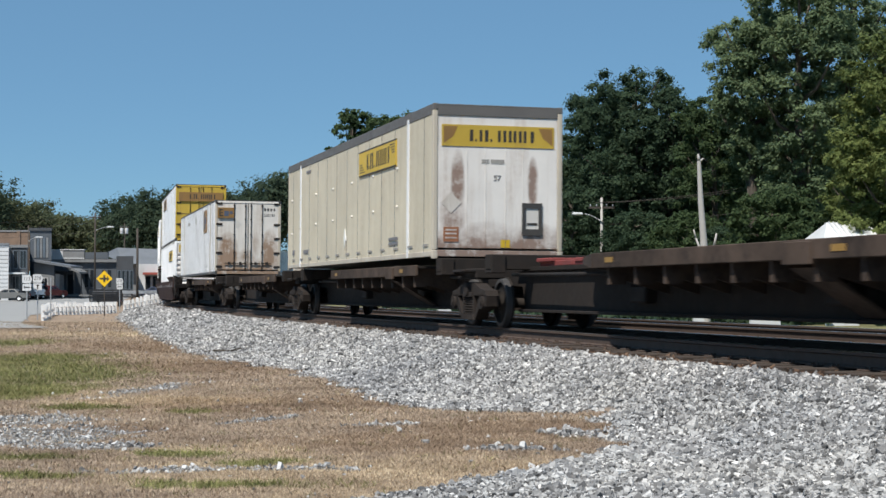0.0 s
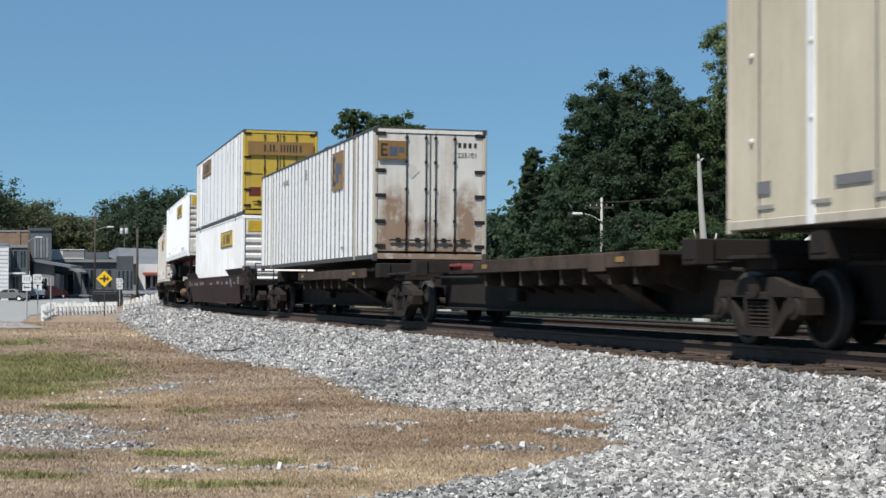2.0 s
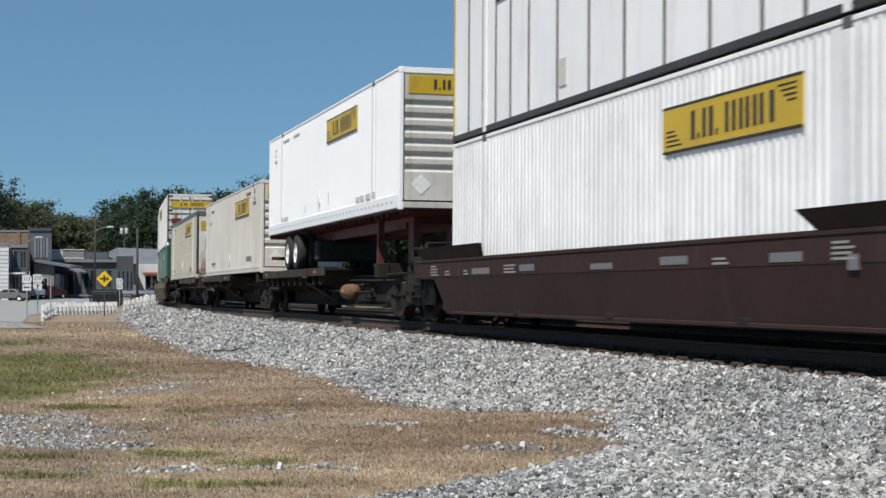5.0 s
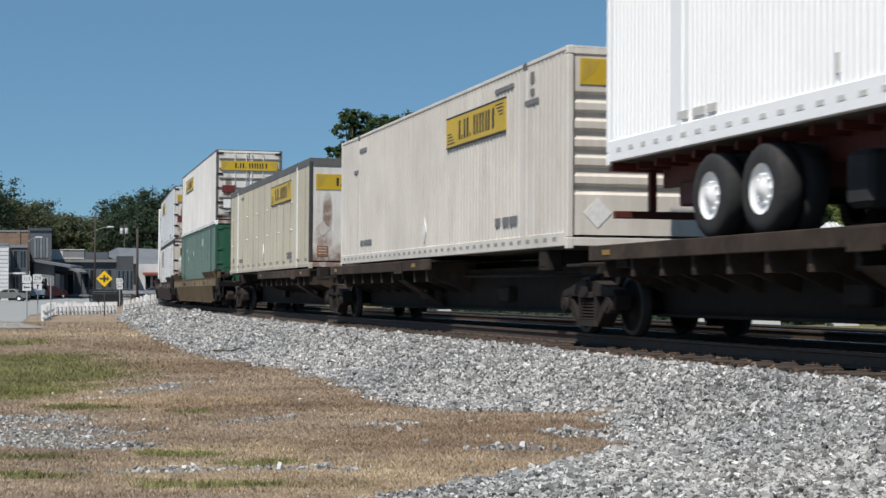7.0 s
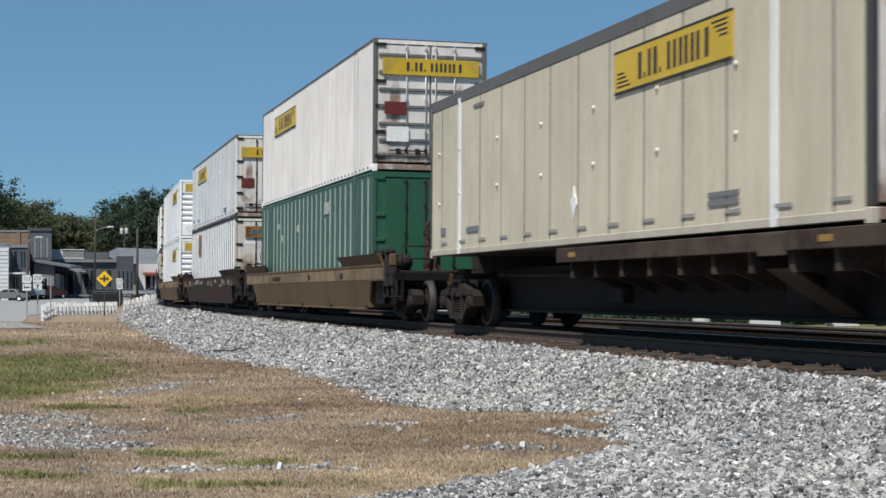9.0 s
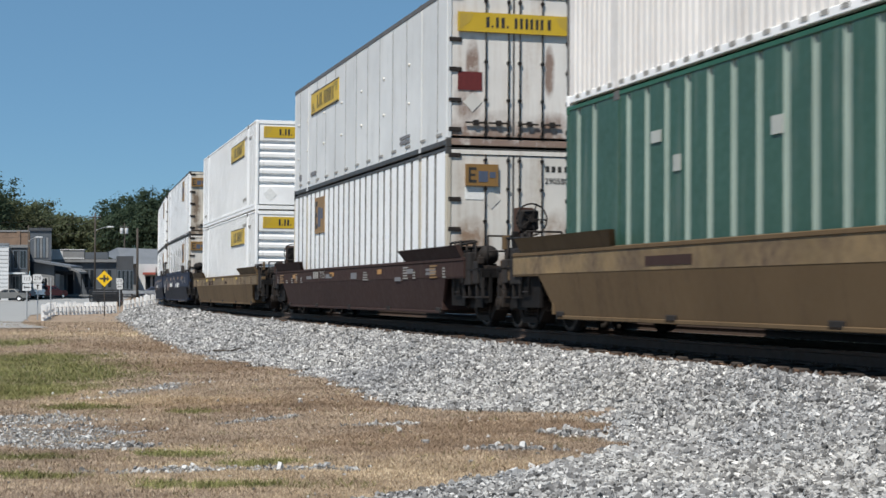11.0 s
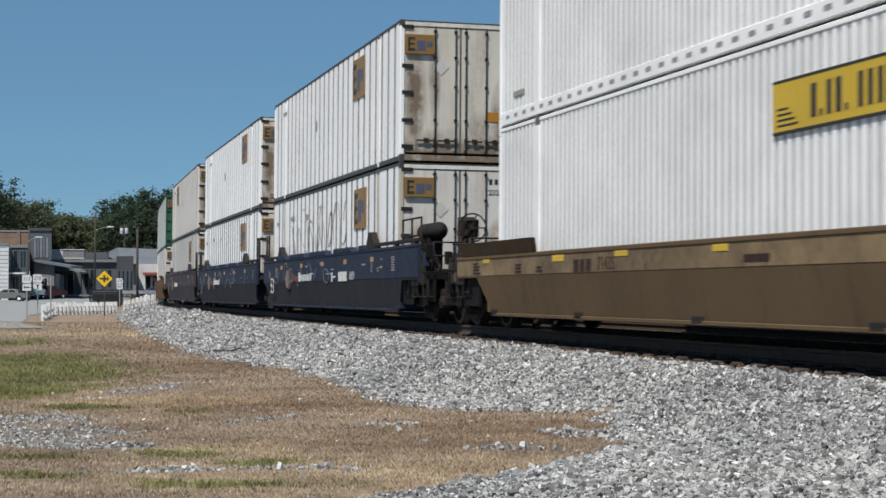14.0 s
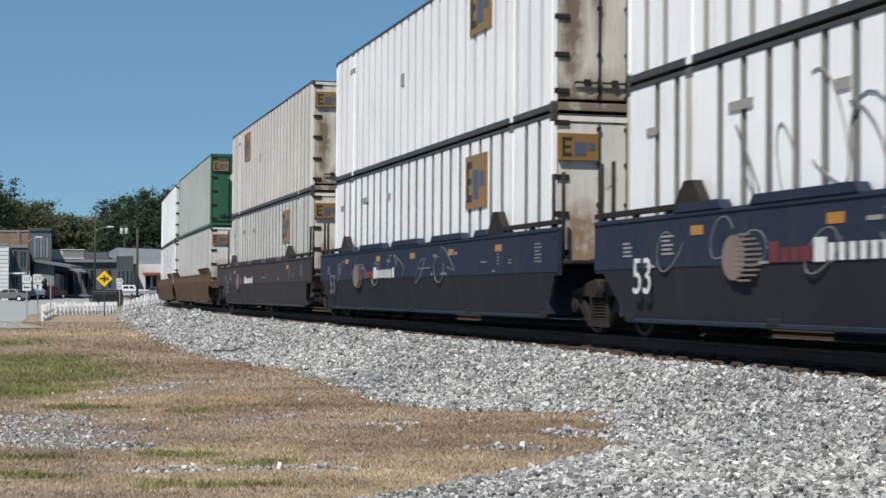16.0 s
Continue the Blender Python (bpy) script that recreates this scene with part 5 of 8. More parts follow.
# ------------------------------------------------------------------ spine cars
def spine_platform(label, half_pivot, deck, bogies=(-1,), front_coupler=False, rear_coupler=False, edge=SPINEEDGE, tank=False, top=1.11, hitch=None):
    car = tagged(new("spine_car"), label, "freight car", "cars of the train")
    P = half_pivot
    bm = bmesh.new()
    prism(bm, [(-P + 1.2, 0.31), (P - 1.2, 0.31), (P - 1.05, 0.70), (P + 0.2, 0.74), (P + 0.2, 1.0), (-P - 0.2, 1.0), (-P - 0.2, 0.74), (-P + 1.05, 0.70)], -0.46, 0.46)
    bmesh.ops.recalc_face_normals(bm, faces=bm.faces[:])
    part("centre_sill", bm, SPINE, car, "deep brown-black centre beam")
    part("sill_flange", boxes((-P + 1.2, P - 1.2, -0.58, 0.58, 0.27, 0.315), bevel=0.006), SPINE, car)
    part("sill_cap", boxes((-P + 0.9, P - 0.9, -0.56, 0.56, 0.96, 1.03), bevel=0.006), SPINE, car)
    xb = deck[0] + 0.75 * (deck[1] - deck[0])
    for y in (-1, 1):                                         # the main cross-bearer's slanting braces and end boxes
        bm = bmesh.new()
        v = [bm.verts.new(q) for q in ((xb - 0.28, y * 1.36, 0.84), (xb + 0.28, y * 1.36, 0.84), (xb + 0.28, y * 0.5, 0.33), (xb - 0.28, y * 0.5, 0.33), (xb - 0.28, y * 1.30, 0.84), (xb + 0.28, y * 1.30, 0.84), (xb + 0.28, y * 0.44, 0.33), (xb - 0.28, y * 0.44, 0.33))]
        for q in ((0, 1, 2, 3), (7, 6, 5, 4), (0, 4, 5, 1), (1, 5, 6, 2), (2, 6, 7, 3), (3, 7, 4, 0)):
            bm.faces.new([v[i] for i in q])
        bmesh.ops.recalc_face_normals(bm, faces=bm.faces[:])
        part("brace", bm, SPINEEDGE, car)
        y0, y1 = sorted((y * 1.39, y * 1.44))
        part("bearer_cap", boxes((xb - 0.3, xb + 0.3, y0, y1, top - 0.24, top - 0.005), bevel=0.008), SPINEEDGE, car)
    bm = bmesh.new()
    for x0, x1 in ((deck[1], P - 1.2), (-P + 1.2, deck[0])):
        if x1 - x0 > 0.6:
            rod(bm, (x0 + 0.1, -0.72, 0.90), (x1, -0.72, 0.86), 0.03, 7)
    rod(bm, (-P + 1.0, 0.62, 0.5), (P - 1.0, 0.62, 0.5), 0.025, 6)
    part("brake_pipe", bm, STEELDARK, car)
    for sgn in (-1, 1):
        part("container_support", boxes((sgn * (P - 1.6) - 0.16, sgn * (P - 1.6) + 0.16, -1.26, 1.26, 0.98, 1.234), (sgn * (P - 1.6) - 0.2, sgn * (P - 1.6) + 0.2, -1.25, -1.0, 0.92, 1.23), (sgn * (P - 1.6) - 0.2, sgn * (P - 1.6) + 0.2, 1.0, 1.25, 0.92, 1.23), bevel=0.012), SPINE, car)
        part("body_bolster", boxes((sgn * P - 0.35, sgn * P + 0.35, -1.1, 1.1, 0.84, 1.02), bevel=0.02), SPINE, car)
        for y in (-1.32, 1.02):
            part("end_step", boxes((sgn * (P + 0.05) - 0.3, sgn * (P + 0.05) + 0.3, y, y + 0.3, 0.96, 1.0), bevel=0.004), STEELDARK, car)
    for y in (-1, 1):
        y0, y1 = sorted((y * 0.36, y * 1.345))
        part("runway", boxes((deck[0], deck[1], y0, y1, top - 0.05, top), bevel=0.006), SPINE, car)
        y0, y1 = sorted((y * 1.34, y * 1.40))
        part("runway_edge", boxes((deck[0] - 0.02, deck[1] + 0.02, y0, y1, top - 0.19, top + 0.015), bevel=0.01), edge, car, "rust-brown runway edge plate")
        x = deck[0] + 0.45
        while x < deck[1]:
            bm = bmesh.new()
            # a tapering gusset under the runway
            v = [bm.verts.new(q) for q in ((x - 0.03, y * 0.36, top - 0.05), (x - 0.03, y * 1.34, top - 0.05), (x - 0.03, y * 1.34, top - 0.29), (x - 0.03, y * 0.36, 0.55), (x + 0.03, y * 0.36, top - 0.05), (x + 0.03, y * 1.34, top - 0.05), (x + 0.03, y * 1.34, top - 0.29), (x + 0.03, y * 0.36, 0.55))]
            for q in ((0, 1, 2, 3), (7, 6, 5, 4), (0, 4, 5, 1), (1, 5, 6, 2), (2, 6, 7, 3), (3, 7, 4, 0)):
                bm.faces.new([v[i] for i in q])
            box(bm, x - 0.05, x + 0.05, min(y * 1.1, y * 1.33), max(y * 1.1, y * 1.33), top - 0.41, top - 0.27)
            bmesh.ops.recalc_face_normals(bm, faces=bm.faces[:])
            part("gusset", bm, SPINEEDGE, car)
            x += 0.95
    for x in bogies:
        bogie(car, x * P)
    if tank:
        bm = bmesh.new()
        turned(bm, [(0.0, -0.5), (0.1, -0.48), (0.165, -0.42), (0.185, -0.34), (0.185, 0.34), (0.165, 0.42), (0.1, 0.48), (0.0, 0.5)], 18, "x", (3.25, -1.0, 0.62))
        part("air_tank", bm, TANKRUST, car, "brown cylindrical air tank")
        part("tank_mark", boxes((3.1, 3.4, -1.189, -1.17, 0.60, 0.67)), ORANGE, car)
        bm = bmesh.new()
        rod(bm, (0.6, -1.0, 0.66), (2.6, -1.0, 0.62), 0.025, 6)
        rod(bm, (3.7, -1.0, 0.6), (4.3, -0.7, 0.62), 0.03, 6)
        for x in (2.85, 3.45):
            rod(bm, (x, -0.36, 0.85), (x, -1.0, 0.72), 0.03, 6)
        part("air_pipe", bm, STEELDARK, car)
    for x in (-2.2, 3.4):
        part("brake_cylinder", boxes((x - 0.3, x + 0.3, -0.62, -0.36, 0.45, 0.7), bevel=0.03), STEELDARK, car)
    part("reflector", boxes((deck[0] + 0.5, deck[0] + 0.78, -1.406, -1.39, top - 0.12, top - 0.05)), DIMREFLECTOR, car, "small grimy yellow reflector strip")
    part("reflector", boxes((deck[1] - 1.3, deck[1] - 1.02, -1.406, -1.39, top - 0.12, top - 0.05)), DIMREFLECTOR, car, "small grimy yellow reflector strip")
    if hitch:
        a, b = hitch
        part("folded_hitch", boxes((a, b, -0.48, -0.36, 1.03, 1.12), (a, b, 0.36, 0.48, 1.03, 1.12), (a, a + 0.75, -0.55, 0.55, 1.10, 1.165), (b - 0.7, b, -0.5, 0.5, 1.08, 1.145), (a + 1.1, a + 1.25, -0.36, 0.36, 1.03, 1.1), bevel=0.012), HITCHRED, car, "faded red trailer hitch folded flat")
        for y in (-1, 1):                                     # the runway narrows towards the bogie
            bm = bmesh.new()
            x0, x1 = deck[0] - 2.2, deck[0] - 0.02
            lower, upper = [], []
            for (px, py, dz) in ((x1, 1.40, 0.19), (x0, 0.72, 0.09), (x0, 0.46, 0.09), (x1, 0.46, 0.19)):
                lower.append(bm.verts.new((px, y * py, top - dz)))
                upper.append(bm.verts.new((px, y * py, top + 0.01)))
            bm.faces.new(upper), bm.faces.new(lower[::-1])
            for i in range(4):
                bm.faces.new((lower[i], lower[(i + 1) % 4], upper[(i + 1) % 4], upper[i]))
            bmesh.ops.recalc_face_normals(bm, faces=bm.faces[:])
            part("runway_taper", bm, edge, car)
    if front_coupler:
        coupler(car, P + 0.2, 1)
    if rear_coupler:
        coupler(car, -P - 0.2, -1)
    return car


# ------------------------------------------------------------------ the train, front to back
RIDES = []          # (object, front pivot, rear pivot, offset on its car)


def ride(ob, uf, ur, offset=None):
    RIDES.append((ob, uf, ur, offset or Matrix()))
    return ob


def load(ob, uf, ur, u_front, z, length=BOXL):
    """Set a container on the car whose pivots are at uf and ur, its front end at u_front."""
    mid = (uf + ur) / 2
    return ride(ob, uf, ur, Matrix.Translation((mid - (u_front + length / 2), 0, z)))


SPINE_LABEL = "brown-black skeletal spine car with rusty runway edge"
DECK_A, DECK_B = (-2.4, 6.0), (-8.2, 1.2)
ride(spine_platform("empty brown-black spine car with rusty runway edge", 8.85, (-1.9, 6.0), bogies=(-1, 1), hitch=(-6.8, -4.4)), -24.8, -7.1)
ride(spine_platform(SPINE_LABEL + " under cream container", 8.8, DECK_A), -7.1, 10.5)
ride(spine_platform("empty brown-black spine car with rusty runway edge", 8.28, (-1.9, 6.0), hitch=(-6.6, -4.4)), 10.5, 27.05)
ride(spine_platform(SPINE_LABEL + " under a white container", 8.22, DECK_A, rear_coupler=True), 27.05, 43.5)


def cream_box(label, paint=CREAM, front=True, corner=RAILGREY):
    c = container("shipping_container", label, "plate", paint, GROOVE, "nose" if front else "doors", NOSEWHITE, TOPGREY, POSTTAN if front else RAILGREY, post=POSTWHITE if front else paint, corner=corner if front else None, rail=0.2 if front else 0.1)
    rows = []
    for i in range(6):
        rows += [(5.17 - i * 2.25, 1.86), (5.17 - i * 2.25, 1.08)]
    rows += [(-7.45, 1.88), (-7.45, 0.95)]
    bolts(c, rows)
    x = -7.3
    bars = []
    while x < 7.5:
        bars.append((x, x + 0.38, 0.2, 0.245))
        x += 1.22
    side_marks(c, bars, INKGREY, "row of faded marker dashes")
    side_marks(c, [(4.45, 5.25, 0.30, 0.36), (4.45, 5.25, 0.40, 0.46), (-5.6, -4.9, 0.36, 0.46), (-7.3, -7.0, 0.36, 0.5), (-5.2, -4.6, 2.5, 2.56)], INKDUSK)
    if front:
        splash(c, -0.1, 0.58)
    return c


c = load(cream_box("weathered cream smooth-sided container with rust-stained white nose", corner=POSTTAN), -7.1, 10.5, -5.2, 1.28)
yellow_side_sign(c, 5.1, 1.93)
shift(yellow_end_sign(c, 2.10, 1.12, 0.41, YELLOWDOOR), BOXL / 2 - 0.02)
lettering("number", "57", 0.15, INK, c, pose(BOXL / 2 - 0.014, -0.02, 1.50, 90, 0, 90), "painted number")
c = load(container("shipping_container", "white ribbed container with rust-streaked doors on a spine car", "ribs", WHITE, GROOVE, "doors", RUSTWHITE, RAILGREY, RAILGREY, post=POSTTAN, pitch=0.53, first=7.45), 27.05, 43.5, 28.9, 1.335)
amber_side_sign(c, 4.71, 1.75)
e = BOXL / 2 - 0.02


def emp_end(c, digits=True, text="", y=-1.19):
    shift(amber_end_sign(c, y, 2.2), e)
    if digits:
        shift(part("marking", end_bars([(0.63, 0.70, 2.49, 2.60), (0.75, 0.82, 2.49, 2.60), (0.87, 0.94, 2.49, 2.60), (1.0, 1.06, 2.49, 2.60)], 0.006), INK, c, "owner's mark as black bars"), e)
        if text:
            lettering("number", text, 0.155, INK, c, pose(e + 0.006, 0.845, 2.32, 90, 0, 90), "painted container number")
    diamond(c, "hazard_diamond", e + 0.003, -0.42, 1.95, 0.17, DULL)


emp_end(c, True, "235101")
side_marks(c, [(-3.9, -3.6, 2.36, 2.47), (-3.5, -3.1, 2.36, 2.47), (-0.4, -0.15, 2.3, 2.55), (4.55, 4.9, 0.30, 0.36), (-4.2, -4.0, 0.3, 0.36)])


def yellow_doors_marks(c):
    shift(yellow_end_sign(c, 2.03, 1.14, 0.46, SIGNAMBER), e + 0.06)
    shift(part("placard", boxes((0.0, 0.01, -1.08, -0.68, 0.62, 0.92)), INKRED, c, "dark red placard"), e + 0.002)
    shift(part("marking", boxes((0.0, 0.008, -1.06, -0.62, 1.36, 1.39), (0.0, 0.008, 0.45, 0.8, 1.36, 1.39)), INK, c), e + 0.002)


# a single brown well car: white container below, white container with yellow doors on top
F, R = 47.55, 67.95
well = ride(well_car("oxide-brown single well car carrying two stacked containers", WELLBROWN, (R - F) / 2, 1.14, crowd=True), F, R)
car_marks(well, [(-6.2, -5.2, 0.9, 1.0), (-3.6, -2.9, 0.92, 1.02), (-0.5, 0.3, 0.9, 0.98), (1.9, 2.7, 0.92, 1.02), (4.8, 5.5, 0.9, 1.0), (6.4, 6.6, 0.8, 0.95), (7.2, 7.6, 0.9, 0.96)], INKDUSK, "faded white stencils as bars")
for x, n, w in ((-8.9, 4, 0.5), (-7.9, 2, 0.3), (-6.7, 2, 0.25), (-4.4, 3, 0.6), (3.4, 2, 0.4), (6.1, 4, 0.45), (8.3, 5, 0.4)):
    stencil_block(well, x, 0.90, n, w, INKGREY)
c = load(container("shipping_container", "white finely ribbed container with corrugated nose in a well car", "fine", SCUFFED, SCUFFED, "ribs", PINKISH, BRIGHT, BRIGHT, pitch=0.18), F, R, 49.7, 0.362)
yellow_side_sign(c, 5.2, 1.92)
shift(yellow_end_sign(c, 2.34, 1.1, 0.38), e)
c = load(container("shipping_container", "white ribbed container with bright yellow doors stacked on another", "sparse", WHITE, GROOVE, "doors", YELLOWDOOR, RAILGREY, RAILGREY, corner=YELLOWDOOR), F, R, 49.7, 3.308)
yellow_doors_marks(c)
yellow_side_sign(c, -2.2, 2.09, 3.26, 0.62, SIGNAMBER)
side_marks(c, [(3.5, 3.75, 2.1, 2.5), (-2.3, -2.0, 0.3, 0.7)], INKPALE)

# a three-unit spine car: a trailer, a tan container and a cream container
ride(spine_platform("brown spine car carrying a white highway trailer", 8.8, (-8.0, 1.8), bogies=(1, -1), front_coupler=True, tank=True, top=1.21), 70.6, 88.2)
ride(spine_platform("brown-black skeletal spine car under a pale tan container", 9.05, DECK_B, top=1.21), 88.2, 106.3)
ride(spine_platform(SPINE_LABEL + " under cream container", 8.8, (-2.5, 6.6), rear_coupler=True, top=1.21), 106.3, 123.9)


def trailer():
    length = 17.1
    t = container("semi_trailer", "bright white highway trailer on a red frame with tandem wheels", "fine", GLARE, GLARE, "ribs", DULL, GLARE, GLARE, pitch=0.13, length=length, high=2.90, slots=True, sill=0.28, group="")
    t["category"] = "trailer"
    yellow_side_sign(t, length / 2 - 4.2, 2.0)
    shift(yellow_end_sign(t, 2.36, 1.1, 0.38), length / 2 - 0.02)
    for y in (-0.5, 0.5):
        part("frame_rail", boxes((-length / 2 + 0.2, length / 2 - 2.4, y - 0.05, y + 0.05, -0.34, -0.004), bevel=0.01), REDFRAME, t, "red oxide frame rail")
    x = -length / 2 + 0.4
    while x < length / 2 - 0.5:
        part("floor_beam", boxes((x - 0.04, x + 0.04, -1.0, 1.0, -0.10, -0.002)), REDFRAME, t)
        x += 0.6
    part("slider_box", boxes((-length / 2 + 0.9, -length / 2 + 4.8, -0.62, 0.62, -0.62, -0.3), bevel=0.02), REDFRAME, t)
    for k, x in enumerate((-5.34, -4.02)):
        bm = bmesh.new()
        rod(bm, (x, -1.05, -0.625), (x, 1.05, -0.625), 0.07, 10)
        axle = part("axle", bm, STEELDARK, t)
        for y in (-1.12, -0.80, 0.80, 1.12):
            bm = bmesh.new()
            turned(bm, [(0.28, -0.13), (0.36, -0.14), (0.46, -0.13), (0.50, -0.09), (0.505, 0.0), (0.50, 0.09), (0.46, 0.13), (0.36, 0.14), (0.28, 0.13)], 28, "y", (x, y, -0.625))
            part("tyre", bm, RUBBER, axle)
            bm = bmesh.new()
            o = -1 if y < 0 else 1
            turned(bm, [(0.29, o * 0.13), (0.27, o * 0.10), (0.20, o * 0.075), (0.12, o * 0.10), (0.07, o * 0.15), (0.0, o * 0.155)], 24, "y", (x, y, -0.625))
            for i in range(10):
                a = i * math.tau / 10
                rod(bm, (x + 0.16 * math.cos(a), y + o * 0.08, -0.625 + 0.16 * math.sin(a)), (x + 0.16 * math.cos(a), y + o * 0.115, -0.625 + 0.16 * math.sin(a)), 0.018, 6)
            part("rim", bm, RIM, axle, "bright dished wheel rim")
    part("tool_rack", boxes((-2.75, -2.25, -0.95, 0.95, -0.9, -0.32), bevel=0.06), RUBBER, t, "black equipment box under the floor")
    part("landing_leg", boxes((5.0, 5.14, -0.95, -0.8, -1.10, -0.1), (5.0, 5.14, 0.8, 0.95, -1.10, -0.1), (4.92, 5.22, -1.0, -0.74, -1.145, -1.10), (4.92, 5.22, 0.74, 1.0, -1.145, -1.10), (5.03, 5.1, -0.8, 0.8, -0.55, -0.45), bevel=0.008), REDFRAME, t)
    part("bumper", boxes((-length / 2 + 0.02, -length / 2 + 0.12, -1.2, 1.2, -0.75, -0.65), (-length / 2 + 0.02, -length / 2 + 0.12, -0.7, -0.6, -0.65, 0), (-length / 2 + 0.02, -length / 2 + 0.12, 0.6, 0.7, -0.65, 0), bevel=0.01), REDFRAME, t)
    part("tail_board", boxes((-length / 2 - 0.01, -length / 2 + 0.12, -1.25, 1.25, -0.12, 0.0), bevel=0.008), INKRED, t)
    side_marks(t, [(-6.15, -5.85, 0.33, 0.43), (-5.7, -5.4, 0.33, 0.43), (-5.3, -5.05, 0.33, 0.43), (4.3, 4.6, 0.33, 0.45), (4.75, 5.15, 0.33, 0.45), (5.35, 5.8, 0.33, 0.45), (6.0, 6.3, 0.33, 0.45), (-7.4, -7.2, 2.45, 2.52), (-7.35, -7.25, 2.28, 2.36), (-7.5, -7.1, 2.14, 2.2), (-6.0, -5.0, 2.62, 2.67), (-4.2, -3.3, 2.62, 2.67), (0.95, 1.02, 0.45, 0.75), (-2.3, -2.24, 0.4, 0.6)], INKPALE)
    splash(t, -0.3, 0.6)
    return t


t = load(trailer(), 70.6, 88.2, 69.95, 2.34, 17.1)
# the stand under the trailer's nose
ride(tagged(mesh_object("trailer_hitch_stand", boxes((-0.25, 0.25, -0.5, -0.36, 0.0, 1.15), (-0.25, 0.25, 0.36, 0.5, 0.0, 1.15), (-0.45, 0.45, -0.55, 0.55, 1.14, 1.31), (-0.08, 0.08, -0.36, 0.36, 0.5, 0.62), bevel=0.012), REDFRAME), "red steel hitch stand holding the trailer's nose", "hitch stand"), 70.6, 88.2, Matrix.Translation((7.3, 0, 1.0)))
c = load(container("shipping_container", "pale tan finely ribbed container with rusty corrugated nose", "fine", TAN, TANGROOVE, "ribs", TAN, TAN, TAN, pitch=0.19, slots=True, sill=0.2), 88.2, 106.3, 88.6, 1.27)
yellow_side_sign(c, 5.1, 1.93)
shift(yellow_end_sign(c, 2.34, 1.1, 0.38), e)
side_marks(c, [(4.55, 4.78, 0.4, 0.54), (4.95, 5.25, 0.4, 0.54), (5.32, 5.72, 0.4, 0.54), (-5.85, -5.65, 0.4, 0.5), (-5.5, -4.75, 0.4, 0.5), (6.38, 6.5, 2.55, 2.72), (6.38, 6.5, 2.36, 2.46), (6.1, 6.7, 2.22, 2.3), (4.5, 5.5, 2.6, 2.67), (-6.0, -5.3, 2.5, 2.58), (-6.6, -6.1, 2.05, 2.12)], INKDUSK)
splash(c, -0.1, 0.52)
c = load(cream_box("weathered cream smooth-sided container with rust-streaked white nose", CREAM), 106.3, 123.9, 109.0, 1.28)
yellow_side_sign(c, 5.1, 1.93)
shift(yellow_end_sign(c, 2.06, 1.12, 0.41), e)
lettering("number", "53", 0.15, INK, c, pose(e + 0.006, -0.02, 1.50, 90, 0, 90), "painted number")

# a tan well car: green container below, white one with banded doors on top
F, R = 128.2, 148.35
well = ride(well_car("dusty yellow-brown well car carrying a green and a white container", WELLTAN, (R - F) / 2, 1.14, brake=True, trim=WELLTANTOP), F, R)
car_marks(well, [(-4.6, -3.2, 0.92, 1.04), (1.2, 1.5, 0.92, 1.04), (5.4, 5.8, 0.9, 1.04)], WELLBROWN, "faded brown stencils as bars")
c = load(container("shipping_container", "dark green ribbed container in a yellow-brown well car", "ribs", GREENSIDE, GREENPALE, "doors", GREEN, GREEN, GREEN, pitch=0.63, hinge=GREEN), F, R, 130.15, 0.362)
shift(amber_end_sign(c, 0.3, 2.15), e)
side_marks(c, [(-4.9, -4.6, 2.1, 2.25), (-4.2, -4.0, 1.7, 1.9), (-1.6, -1.35, 1.9, 2.1), (2.4, 3.0, 2.2, 2.5)], GREYGREEN, "pale scuffs")
c = load(container("shipping_container", "dirty white container with banded doors stacked on a green one", "fine", PINKISH, PINKISH, "doors", NOSEWHITE, TOPGREY, BRIGHT, pitch=0.19, bands=True, slots=True, corner=TOPGREY), F, R, 130.15, 3.308)
yellow_side_sign(c, -2.0, 1.95)
shift(yellow_end_sign(c, 2.1, 1.1, 0.36), e + 0.05)
shift(part("placard", boxes((0.0, 0.01, -1.05, -0.55, 1.22, 1.50)), INKRED, c, "dark red placard"), e + 0.04)
shift(part("sticker", boxes((0.0, 0.01, -1.0, -0.5, 0.62, 0.95)), STICKER, c, "torn white sticker"), e + 0.04)

# a brown well car: white ribbed container below, pale grey one on top
F, R = 150.9, 171.1
well = ride(well_car("oxide-brown well car with white stencils carrying two containers", WELLBROWN, (R - F) / 2, 1.14, brake=True), F, R)
car_marks(well, [(-6.6, -6.4, 0.9, 1.04), (-5.0, -4.3, 0.94, 1.02), (-2.4, -1.6, 0.94, 1.04), (0.6, 1.2, 0.9, 1.04), (4.9, 5.4, 0.82, 0.9), (5.9, 6.4, 0.96, 1.05), (7.4, 8.1, 0.92, 0.97), (7.4, 8.1, 0.99, 1.04)], INKDUSK, "faded white stencils as bars")
car_marks(well, [(-7.1, -6.75, 0.98, 1.08), (-1.9, -1.4, 0.98, 1.08), (3.3, 3.7, 0.98, 1.08)], ORANGE, "orange reflector strips", name="reflector")
car_marks(well, [(-4.08, -3.88, 0.95, 1.12), (-3.82, -3.64, 0.95, 1.12), (-3.58, -3.4, 0.95, 1.12)], INKGREY, "owner's mark as pale bars", -1.477)
